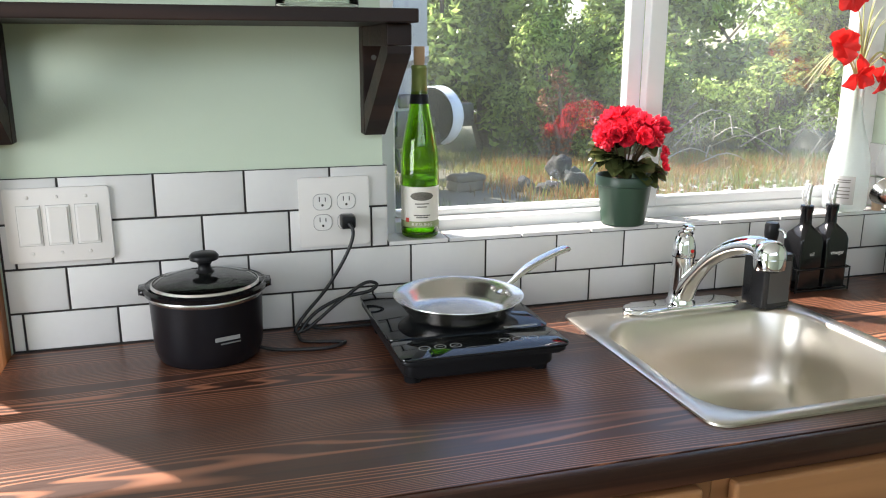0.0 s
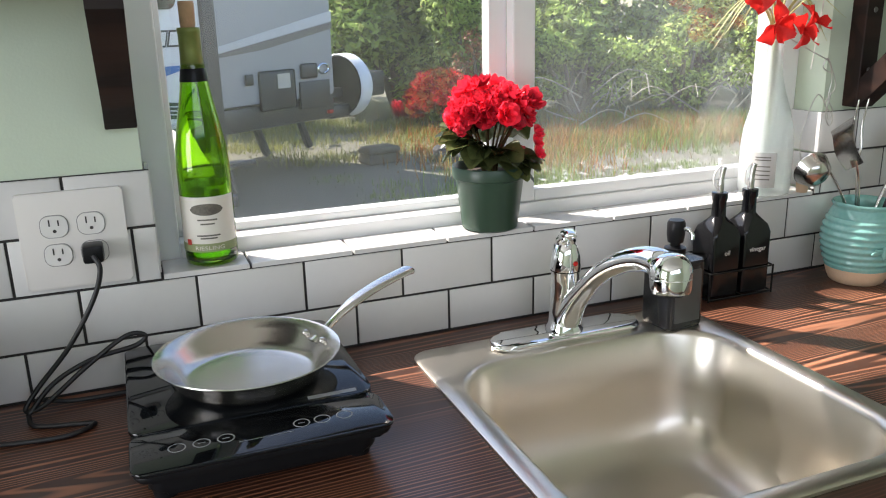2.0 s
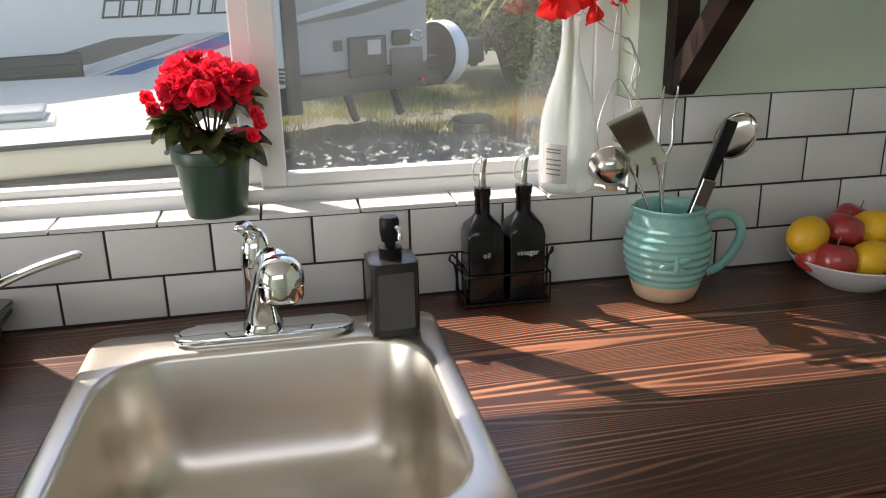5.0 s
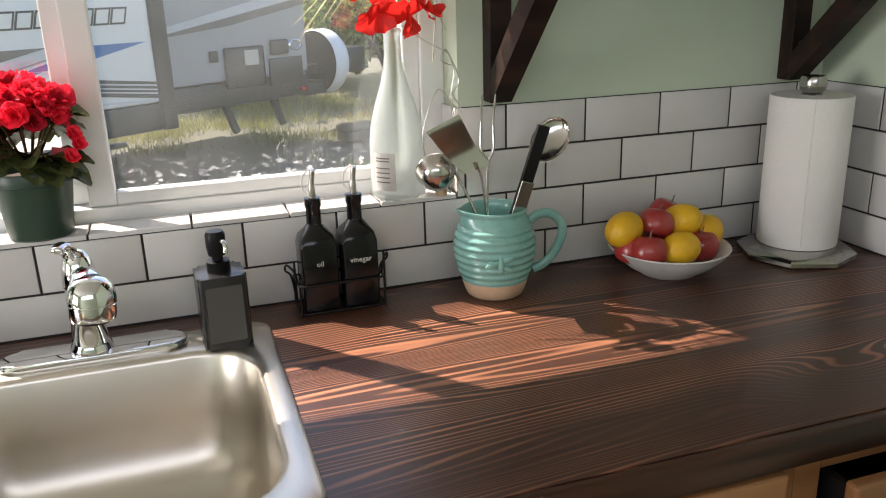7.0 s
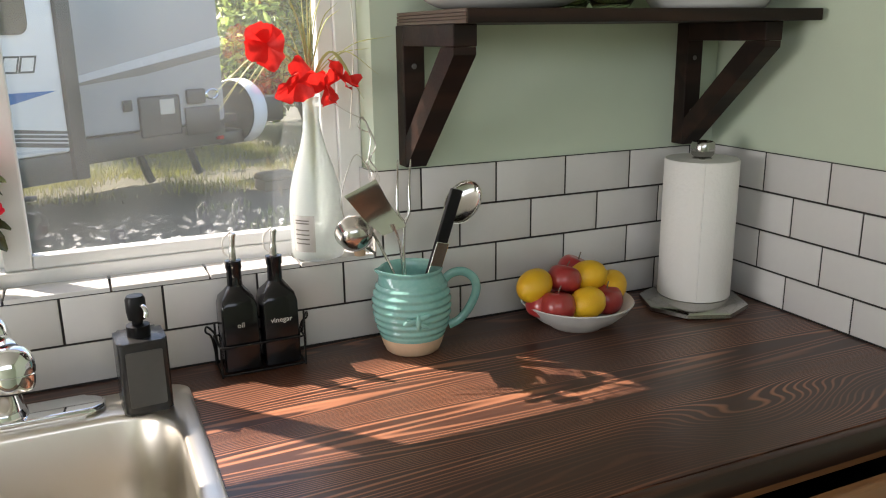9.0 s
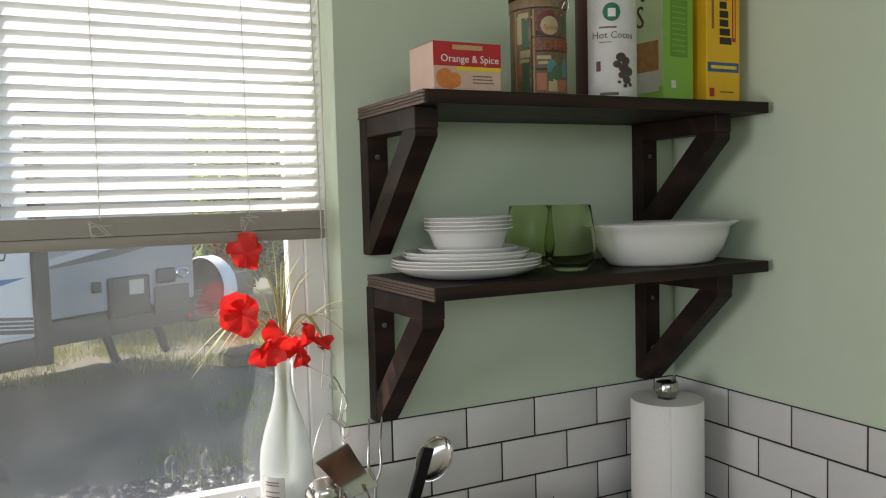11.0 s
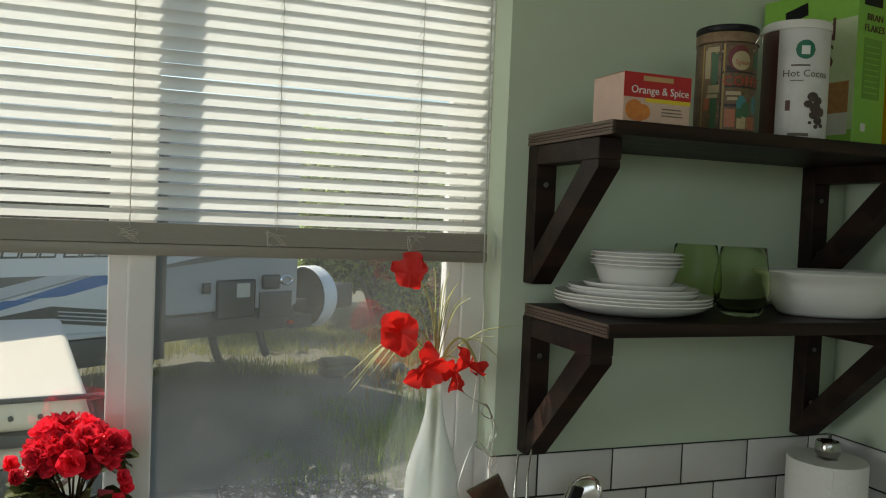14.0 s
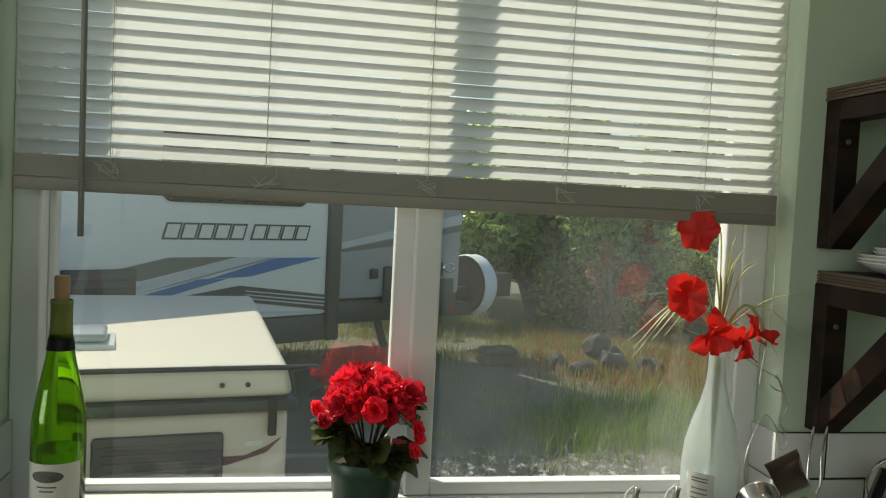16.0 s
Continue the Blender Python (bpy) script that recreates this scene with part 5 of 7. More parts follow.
# slow cooker
M_COOKER = mat("black_painted_metal", (0.010, 0.009, 0.011), 0.3, scale=30, amount=0.3, spec=0.22)
sc = thing("slow_cooker", -0.856, -0.09, CT, "small black slow cooker with a glass lid on the counter", "slow cooker")
part("housing", lathe([(0.0, 0.006), (0.080, 0.006), (0.084, 0.002), (0.088, 0.010), (0.092, 0.024), (0.0945, 0.100), (0.095, 0.116), (0.093, 0.1165)], 56), M_COOKER, sc, smooth=50)
part("steel_band", lathe([(0.0955, 0.110), (0.0975, 0.113), (0.0975, 0.118), (0.0955, 0.120)], 56), M_STEEL, sc, "bright metal band", smooth=50)
b = lathe([(0.094, 0.117), (0.103, 0.120), (0.105, 0.127), (0.100, 0.131), (0.090, 0.127), (0.088, 0.05), (0.0, 0.045)], 56)
part("crock", b, M_BLACKGLOSS, sc, "glossy black stoneware insert", smooth=50)
for s in (-1, 1):
    part("side_grip", moved(outline_prism(round_rect(-0.014, -0.024, 0.014, 0.024, 0.010), 0.119, 0.130, 0.005, 3), pose(s * 0.096, 0, 0)), M_BLACKGLOSS, sc, smooth=50)
    part("foot", lathe([(0.0, 0.0), (0.012, 0.0), (0.012, 0.007), (0.0, 0.007)], 16, s * 0.05, 0.0), M_BLACK, sc)
ld = part("lid", lathe([(0.090, 0.128), (0.088, 0.133), (0.07, 0.141), (0.04, 0.147), (0.0, 0.149), (0.0, 0.146), (0.04, 0.144), (0.07, 0.138), (0.086, 0.131), (0.090, 0.128)], 56), glass("lid_glass", (0.75, 0.78, 0.76)), sc, "clear glass lid", smooth=60)
part("rim", lathe([(0.0890, 0.1275), (0.0920, 0.130), (0.0900, 0.1335), (0.0880, 0.1335)], 56), M_STEEL, ld, "thin steel lid rim", smooth=60)
part("knob", lathe([(0.0, 0.148), (0.016, 0.149), (0.012, 0.153), (0.010, 0.161), (0.014, 0.167), (0.024, 0.171), (0.025, 0.177), (0.021, 0.182), (0.0, 0.183)], 32), M_BLACK, ld, smooth=50)
part("name_mark", moved(box(-0.021, -0.001, 0.0, 0.021, 0.001, 0.0065), pose(0.03, -0.090, 0.052, 0, 0, 19)), mat("silver_print", (0.36, 0.36, 0.36), 0.5), sc, "small silver maker's mark")
part("name_line", moved(box(-0.012, -0.001, 0.0, 0.022, 0.001, 0.0018), pose(0.03, -0.090, 0.046, 0, 0, 19)), mat("silver_print_fine", (0.22, 0.22, 0.22), 0.5), sc, "thin silver line")

# induction plate and pan
ih = thing("induction_cooker", -0.4325, -0.189, CT, "black glass portable induction cooker on the counter", "induction cooker")
ihb = outline_prism(round_rect(-0.128, -0.150, 0.128, 0.155, 0.02), 0.014, 0.046, 0.006, 2)
part("housing", ihb, M_BLACK, ih, smooth=40)
part("tray", outline_prism(round_rect(-0.1405, -0.175, 0.1405, 0.1765, 0.018), 0.044, 0.0545, 0.004, 2), M_BLACK, ih, smooth=40)
M_HOB = mat("black_glass_top", (0.005, 0.006, 0.007), 0.05, scale=6, amount=0.3, rvar=0.03)
part("glass_top", outline_prism(round_rect(-0.1425, -0.088, 0.1425, 0.1785, 0.016), 0.0545, 0.0595, 0.0015, 2), M_HOB, ih, smooth=40)
cpn = part("control_panel", outline_prism(round_rect(-0.1425, -0.1785, 0.1425, -0.0895, 0.016), 0.0545, 0.0590, 0.0015, 2), M_HOB, ih, smooth=40)
for x, y in ((-0.11, -0.12), (0.11, -0.12), (-0.11, 0.12), (0.11, 0.12)):
    part("foot", lathe([(0.0, 0.0), (0.014, 0.0), (0.016, 0.015), (0.0, 0.015)], 16, x, y), M_BLACK, ih, smooth=40)
M_RINGINK = mat("grey_touch_print", (0.30, 0.31, 0.32), 0.5)
for x, sgn in ((-0.094, "("), (-0.068, "-"), (-0.042, "-"), (0.042, "+"), (0.066, "o"), (0.092, "")):
    part("touch_ring", lathe([(0.0082, 0.0591), (0.0090, 0.0595), (0.0098, 0.0591)], 24, x, -0.135), M_RINGINK, cpn, "printed touch ring")
    if sgn in "+-" and sgn:
        part("touch_sign", box(x - 0.004, -0.1356, 0.0592, x + 0.004, -0.1344, 0.0594), M_RINGINK, cpn)
part("slider_line", box(-0.03, -0.1505, 0.0592, 0.03, -0.1497, 0.0594), M_RINGINK, cpn)
part("maker_bar", box(0.062, -0.082, 0.0596, 0.122, -0.074, 0.0600), M_RINGINK, ih, "small grey maker's bar")

pn = thing("frying_pan", -0.425, -0.178, CT + 0.0597, "stainless steel frying pan on the induction cooker", "frying pan")
M_PAN = mat("satin_pan_steel", (0.64, 0.61, 0.57), 0.22, 1.0, scale=10, amount=0.2, bump=0.03, bscale=60, rvar=0.06)
part("bowl", lathe([(0.0, 0.0), (0.078, 0.0), (0.084, 0.002), (0.093, 0.010), (0.103, 0.024), (0.1125, 0.0350), (0.1165, 0.0378), (0.1162, 0.0388), (0.1120, 0.0372), (0.101, 0.0265), (0.090, 0.0120), (0.082, 0.0055), (0.074, 0.0032), (0.0, 0.003)], 72), M_PAN, pn, smooth=50)
ha = math.atan2(0.095, 0.25)
ca, sa = math.cos(ha), math.sin(ha)
hp = [(0.096, 0.020), (0.110, 0.027), (0.132, 0.042), (0.165, 0.059), (0.21, 0.073), (0.262, 0.082), (0.270, 0.081)]
c = curve_points([(r * ca, r * sa, z) for r, z in hp], 6)
part("handle", tube(c, [0.010] * 4 + [0.0105 - 0.0035 * math.sin(min(1, i / 14) * math.pi) + 0.0030 * min(1, i / 20) for i in range(len(c) - 5)] + [0.006], 14, flat=0.45), M_TOOL, pn, smooth=60)
for s in (-1, 1):
    part("rivet", ball(0.100 * math.cos(ha + s * 0.2), 0.100 * math.sin(ha + s * 0.2), 0.028, 0.005, 0.005, 0.004, 12, 8), M_TOOL, pn, smooth=60)

# cables
M_CABLE = mat("black_rubber_cable", (0.012, 0.012, 0.013), 0.45, scale=60)
CORD = Matrix.Translation((-0.595 + 0.856, -0.012 + 0.09, 1.113 - CT))
pts = [(0, -0.030, 0.0), (0.006, -0.036, -0.02), (-0.008, -0.034, -0.06), (-0.045, -0.032, -0.120), (-0.090, -0.036, -0.170), (-0.108, -0.045, -0.195), (-0.085, -0.05, -0.190), (-0.030, -0.042, -0.150), (0.025, -0.03, -0.118), (0.050, -0.028, -0.122),
       (0.035, -0.03, -0.134), (-0.020, -0.035, -0.142), (-0.070, -0.04, -0.165), (-0.105, -0.05, -0.200)]
t = part("power_cord", tube(curve_points(pts, 7), 0.0034, 8), M_CABLE, sc, "black power cord in loops", smooth=60, m=CORD)
part("plug", box(-0.013, -0.030, -0.012, 0.013, 0.001, 0.012, 0.004, 2), M_BLACK, t, smooth=40)
pts = [(-0.105, -0.05, -0.2), (-0.095, -0.075, -0.2055), (-0.04, -0.092, -0.2055), (-0.025, -0.10, -0.2055), (-0.06, -0.12, -0.2055), (-0.14, -0.108, -0.2055), (-0.185, -0.09, -0.200)]
part("cable_tail", tube(curve_points(pts, 7), 0.0034, 8), M_CABLE, t, smooth=60)
part("power_cord", tube(curve_points([(-0.16, -0.02, 0.02), (-0.12, -0.012, 0.006), (-0.05, -0.01, 0.004), (0.02, -0.012, 0.006), (0.05, -0.02, 0.02)], 7), 0.0034, 8), M_CABLE, ih, smooth=60, m=Matrix.Translation((-0.53 + 0.4325, -0.02 + 0.189, 0.0)))

# ---- things on the sill ----
SILL = WZ0 + 0.008
M_GREENGLASS = glass("green_bottle_glass", (0.44, 0.74, 0.06))
M_WINE = glass("pale_wine", (0.55, 0.72, 0.12), ior=1.34)
M_CORK = mat("cork", (0.50, 0.32, 0.18), 0.85, scale=60, amount=0.8, bump=0.4, bscale=300)
M_LABEL = mat("cream_label_paper", (0.74, 0.70, 0.62), 0.7, scale=20, amount=0.1)
wb = thing("wine_bottle", -0.438, 0.040, SILL, "tall green glass wine bottle with a cork, half full", "bottle")
outer = [(0.0, 0.003), (0.030, 0.0), (0.0365, 0.004), (0.0375, 0.012), (0.0375, 0.140), (0.0355, 0.170), (0.0285, 0.210), (0.0205, 0.250), (0.0160, 0.285), (0.0145, 0.300), (0.0145, 0.326), (0.0150, 0.328), (0.0150, 0.333), (0.0138, 0.334)]
inner = [(0.0098, 0.333), (0.0100, 0.30), (0.0135, 0.270), (0.0180, 0.248), (0.0260, 0.209), (0.0328, 0.169), (0.0348, 0.140), (0.0348, 0.014), (0.030, 0.009), (0.0, 0.014)]
part("glass", lathe(outer + inner, 48), M_GREENGLASS, wb, smooth=60)
part("wine", lathe([(0.0, 0.0145), (0.0295, 0.0095), (0.0345, 0.0145), (0.0345, 0.118), (0.0, 0.118)], 40), M_WINE, wb, "remaining pale green wine", smooth=40)
part("capsule", lathe([(0.0150, 0.262 + 0.018), (0.0162, 0.282), (0.0150, 0.300), (0.0150, 0.3265), (0.0156, 0.328), (0.0156, 0.3335), (0.0145, 0.3345)], 36), mat("olive_capsule", (0.20, 0.24, 0.06), 0.35, 0.3), wb, "olive green foil", smooth=60)
part("capsule_band", lathe([(0.0195, 0.262), (0.0182, 0.270), (0.0172, 0.279), (0.0165, 0.280)], 36), M_BLACK, wb, "black foil band", smooth=60)
part("cork", lathe([(0.0, 0.333), (0.0095, 0.333), (0.0105, 0.340), (0.0108, 0.366), (0.0100, 0.369), (0.0, 0.369)], 28), M_CORK, wb, smooth=50)


def wrap(name, r, a0, a1, z0, z1, material, parent, label="", n=20, out=0.0):
    """A piece of paper bent round an upright cylinder; angles in degrees, -90 faces -y."""
    b = bmesh.new()
    lo, hi = [], []
    for i in range(n + 1):
        a = radians(a0 + (a1 - a0) * i / n)
        lo.append(b.verts.new(((r + out) * math.cos(a), (r + out) * math.sin(a), z0)))
        hi.append(b.verts.new(((r + out) * math.cos(a), (r + out) * math.sin(a), z1)))
    for i in range(n):
        b.faces.new((lo[i], lo[i + 1], hi[i + 1], hi[i]))
    return part(name, b, material, parent, label, smooth=60)


def wrap_text(s, size, r, angle, z, material, parent, wide=1.0):
    me = text_mesh(s, size, 0.0002)
    for v in me.vertices:
        a = radians(angle) + v.co.x * wide / r
        rad = r + 0.0004 + v.co.z
        v.co = Vector((rad * math.cos(a), rad * math.sin(a), z + v.co.y))
    me.materials.append(material)
    return share("lettering", me, parent, Matrix.Identity(4), "the word " + s)


def disc_on_cylinder(r, angle, z, half_width, half_height, n=14):
    """An oval print bent round an upright cylinder."""
    b = bmesh.new()
    lo, hi = [], []
    for i in range(n + 1):
        u = -0.999 + 1.998 * i / n
        a, h = radians(angle) + u * half_width / r, half_height * math.sqrt(1 - u * u)
        lo.append(b.verts.new((r * math.cos(a), r * math.sin(a), z - h)))
        hi.append(b.verts.new((r * math.cos(a), r * math.sin(a), z + h)))
    for i in range(n):
        b.faces.new((lo[i], lo[i + 1], hi[i + 1], hi[i]))
    return b


lb = wrap("label", 0.0378, -185, -25, 0.024, 0.104, M_LABEL, wb, "cream paper label with a landscape")
wrap("label_band", 0.0378, -185, -25, 0.0235, 0.036, mat("sage_label_band", (0.30, 0.34, 0.16), 0.6), wb, "green label foot", out=0.0003)
wrap_text("RIESLING", 0.0085, 0.0384, -98, 0.0295, M_LABEL, wb, 1.25)
M_DKINK = mat("dark_print", (0.07, 0.06, 0.05), 0.7, second=(0.22, 0.20, 0.16), scale=60)
b = disc_on_cylinder(0.0384, -98, 0.086, 0.024, 0.0085)
part("picture", b, M_DKINK, lb, "dark landscape vignette")
for z, w in ((0.070, 42), (0.064, 30), (0.047, 50), (0.043, 36)):
    wrap("print_line", 0.0384, -98 - w / 2, -98 + w / 2, z, z + 0.0022, M_DKINK, lb, "line of small print", 12)
wrap("seal", 0.0384, -150, -138, 0.034, 0.0425, mat("red_seal", (0.5, 0.05, 0.03), 0.5), lb, "red round seal", 8, 0.0004)

# begonia in its pot
M_POT = mat("dark_green_nursery_pot", (0.024, 0.054, 0.032), 0.38, scale=20, amount=0.3)
M_SOIL = mat("potting_soil", (0.05, 0.035, 0.025), 0.95, scale=60, bump=0.8, bscale=200)
M_PETAL = mat("crimson_petals", (0.74, 0.012, 0.04), 0.4, second=(0.82, 0.06, 0.10), scale=40, island=0.3, objvar=0.35, translucent=0.3)
M_BLEAF = mat("begonia_leaf", (0.032, 0.055, 0.018), 0.25, second=(0.12, 0.125, 0.045), scale=22, objvar=0.5, translucent=0.3)
bg = thing("begonia", 0.012, 0.034, SILL, "red flowering begonia in a dark green plastic pot", "potted plant")
part("pot", lathe([(0.0, 0.002), (0.042, 0.0), (0.046, 0.003), (0.056, 0.084), (0.0605, 0.086), (0.0620, 0.104), (0.0605, 0.106), (0.058, 0.104), (0.053, 0.09), (0.0, 0.09)], 48), M_POT, bg, smooth=45)
part("soil", lathe([(0.0, 0.094), (0.05, 0.092), (0.0545, 0.0905)], 24), M_SOIL, bg, smooth=60)
part("paper_tag", box(0.012, -0.045, 0.10, 0.034, -0.043, 0.135, 0.0), mat("red_tag", (0.55, 0.04, 0.06), 0.5), bg, "red plastic tag", m=pose(0, 0, 0, -12, 10, 0))


def petal_mesh(name, n, r, cup, material, seed):
    g = np.random.default_rng(seed)
    V, F = [], []
    for ring, (cnt, rad, tilt) in enumerate(((n, r, 25), (n, r * 0.8, 50), (max(3, n - 2), r * 0.55, 72))):
        for i in range(cnt):
            a = TAU * (i + 0.5 * ring) / cnt + g.uniform(-0.2, 0.2)
            T = radians(tilt + g.uniform(-10, 10))
            base = len(V)
            for u in (0.05, 0.5, 0.85, 1.0):
                for w in (-1, 0, 1):
                    ww = w * rad * 0.50 * (0.35 if u < 0.1 else 1.0 if u < 0.7 else 1.02 if u < 0.9 else 0.55)
                    h = u * rad
                    x, z = (h - abs(w) * 0.08 * rad * (u > 0.9)) * math.cos(T) * (1 - 0.12 * u), h * math.sin(T) + abs(w) * cup * rad * u
                    V.append((x * math.cos(a) - ww * math.sin(a), x * math.sin(a) + ww * math.cos(a), z + g.uniform(-0.02, 0.02) * rad))
            for p in range(3):
                for q in range(2):
                    k = base + p * 3 + q
                    F.append((k, k + 1, k + 4, k + 3))
    me = bpy.data.meshes.new(name)
    me.from_pydata(V, [], F)
    for f in me.polygons:
        f.use_smooth = True
    me.materials.append(material)
    return me


def leaf_mesh(name, L, W, fold, material, seed):
    V, F = [], []
    g = np.random.default_rng(seed)
    n = 6
    for i in range(n + 1):
        u = i / n
        w = W * (math.sin(math.pi * min(1, u * 0.93 + 0.05)) ** 0.7) * (1 + 0.12 * math.sin(i * 2.3 + seed))
        for s in (-1, -0.5, 0, 0.5, 1):
            V.append((u * L, s * w, fold * abs(s) * w - 0.35 * L * u * u + g.uniform(-0.02, 0.02) * L))
    for i in range(n):
        for k in range(4):
            a = i * 5 + k
            F.append((a, a + 1, a + 6, a + 5))
    me = bpy.data.meshes.new(name)
    me.from_pydata(V, [], F)
    for f in me.polygons:
        f.use_smooth = True
    me.materials.append(material)
    return me


pm = [petal_mesh("flower", 5, 0.0225, 0.3, M_PETAL, s) for s in range(4)]
lm = [leaf_mesh("leaf", 0.05, 0.024, 0.35, M_BLEAF, s) for s in range(3)]
g = np.random.default_rng(11)
for i in range(48):
    u = 1 - 1.0 * (i + 0.5) / 48
    a = i * 2.39996
    rr_ = math.sqrt(max(0, 1 - u * u))
    d = Vector((rr_ * math.cos(a), rr_ * math.sin(a), u))
    c = Vector((0.002, -0.004, 0.178)) + Vector((d.x * 0.062, d.y * 0.052, d.z * 0.050)) * g.uniform(0.78, 1.12)
    q = (d + Vector(g.normal(0, 0.25, 3))).to_track_quat("Z", "Y").to_matrix().to_4x4()
    s = g.uniform(0.6, 1.3)
    share("flower", pm[i % 4], bg, Matrix.Translation(c) @ q @ Matrix.Diagonal((s, s, s, 1)))
for x, y, z in ((0.068, -0.03, 0.155), (0.072, -0.02, 0.138), (0.062, -0.045, 0.124), (-0.085, -0.02, 0.182), (-0.075, -0.04, 0.168)):
    share("flower", pm[0], bg, pose(x, y, z, 60, 0, 40) @ Matrix.Diagonal((0.7, 0.7, 0.7, 1)))
for i in range(62):
    a = i * 2.4
    z = 0.098 + 0.075 * ((i * 0.618) % 1)
    L = g.uniform(0.8, 1.25)
    share("leaf", lm[i % 3], bg, pose(0.018 * math.cos(a), 0.012 * math.sin(a), z + 0.01, 0, 0, math.degrees(a)) @ pose(0.012, 0, 0, g.uniform(-30, 30), g.uniform(-35, 25), 0) @ Matrix.Diagonal((L, L, L, 1)))
M_RGSTEM = mat("red_green_stem", (0.07, 0.05, 0.02), 0.8, spec=0.15)
for i in range(14):
    a = i * 2.4
    b = tube(curve_points([(0.01 * math.cos(a), 0.01 * math.sin(a), 0.09), (0.02 * math.cos(a), 0.018 * math.sin(a), 0.13), (0.05 * math.cos(a), 0.038 * math.sin(a), 0.18)], 3), 0.0018, 5)
    part("stem", b, M_RGSTEM, bg, smooth=60)

# frosted bottle with silk flowers and a string of wire lights
M_FROST = glass("frosted_glass", (0.93, 0.97, 0.96), 0.38, 1.3)
M_FROST.node_tree.nodes["Principled BSDF"].inputs["Transmission Weight"].default_value = 0.83
fz = thing("frosted_bottle", 0.586, 0.030, SILL, "frosted white glass bottle holding red silk flowers", "bottle")
outer = [(0.0, 0.004), (0.036, 0.0), (0.0455, 0.005), (0.0475, 0.014), (0.0470, 0.095), (0.0440, 0.125), (0.0350, 0.160), (0.0235, 0.195), (0.0165, 0.225), (0.0145, 0.245), (0.0140, 0.275), (0.0155, 0.277), (0.0155, 0.285), (0.0140, 0.286)]
inner = [(0.0110, 0.285), (0.0112, 0.245), (0.0135, 0.224), (0.0205, 0.194), (0.0320, 0.159), (0.0415, 0.124), (0.0445, 0.095), (0.0445, 0.014), (0.034, 0.010), (0.0, 0.014)]
part("glass", lathe(outer + inner, 48), M_FROST, fz, smooth=60)
wrap("label", 0.0476, -165, -110, 0.020, 0.085, mat("grey_label", (0.60, 0.58, 0.55), 0.7), fz, "pale grey label", 10)
for z in (0.075, 0.070, 0.058, 0.050, 0.042, 0.034):
    wrap("print_line", 0.0476, -155, -122, z, z + 0.002, M_DKINK, fz, "line of small print", 6, 0.0003)
fw = thing("silk_flower_stems", 0.586, 0.030, SILL + 0.02, "red silk flowers with thin green grass stems in the bottle", "artificial flowers")
M_SILK = mat("red_silk_petals", (0.68, 0.012, 0.012), 0.55, second=(0.75, 0.04, 0.03), scale=30, translucent=0.4)
M_STEM = mat("pale_green_stems", (0.42, 0.46, 0.18), 0.5, second=(0.58, 0.56, 0.26), scale=12, translucent=0.25)


def big_flower(seed, r):
    gg = np.random.default_rng(seed)
    V, F = [], []
    for i in range(5):
        a = TAU * i / 5 + gg.uniform(-0.35, 0.35)
        T = radians(gg.uniform(-25, 60))
        L = gg.uniform(0.8, 1.15)
        base = len(V)
        for p in range(5):
            u = p / 4
            for q in range(5):
                w = (q - 2) / 2
                ww = w * r * 0.52 * math.sin(math.pi * (0.06 + 0.74 * u ** 1.3))
                h = u * r * L * (1 - 0.22 * w * w * u)
                x, z = h * math.cos(T), h * math.sin(T) + 0.34 * r * u * w * w - 0.25 * r * u ** 3 + 0.09 * r * math.sin(w * 4 + i) * u
                V.append((x * math.cos(a) - ww * math.sin(a), x * math.sin(a) + ww * math.cos(a), z))
        for p in range(4):
            for q in range(4):
                k = base + p * 5 + q
                F.append((k, k + 1, k + 6, k + 5))
    me = bpy.data.meshes.new("bloom")
    me.from_pydata(V, [], F)
    for f in me.polygons:
        f.use_smooth = True
    me.materials.append(M_SILK)
    return me


Z0 = SILL + 0.02
for i, (x, y, z, r, ax, az) in enumerate(((0.528, 0.008, 1.537, 0.036, 80, -35), (0.517, 0.012, 1.437, 0.043, 82, -12), (0.561, 0.000, 1.372, 0.036, 105, 5), (0.606, -0.018, 1.366, 0.036, 98, 28), (0.636, -0.010, 1.378, 0.032, 75, 50))):
    share("bloom", big_flower(40 + i, r * 1.1), fw, Matrix.Translation((x - 0.590, y - 0.030, z - Z0)) @ pose(0, 0, 0, ax, 0, az))
    e = (x - 0.590, y - 0.030 + 0.004, z - Z0)
    part("flower_stem", tube(curve_points([(0, 0, 0.03), (0.002, 0, 0.27), (e[0] * 0.35, e[1] * 0.3, 0.27 + (e[2] - 0.27) * 0.65 + 0.02), e], 6), 0.0014, 6), M_STEM, fw, smooth=60)
gg = np.random.default_rng(3)
ends = [(-0.165, -0.01, 0.275), (-0.160, -0.02, 0.250), (-0.12, 0.0, 0.275), (-0.15, 0.0, 0.262), (-0.105, -0.015, 0.285), (0.012, 0.0, 0.40), (-0.012, -0.01, 0.39), (0.024, 0.0, 0.42), (0.02, 0.0, 0.46), (-0.01, 0.01, 0.48), (0.035, -0.01, 0.44), (0.05, -0.02, 0.42), (0.14, -0.04, 0.365), (0.10, -0.03, 0.345), (0.075, -0.03, 0.28), (0.085, -0.035, 0.26), (0.06, 0.0, 0.41), (-0.03, -0.01, 0.42), (0.0, -0.02, 0.44), (0.11, -0.05, 0.30), (-0.06, 0.0, 0.40)]
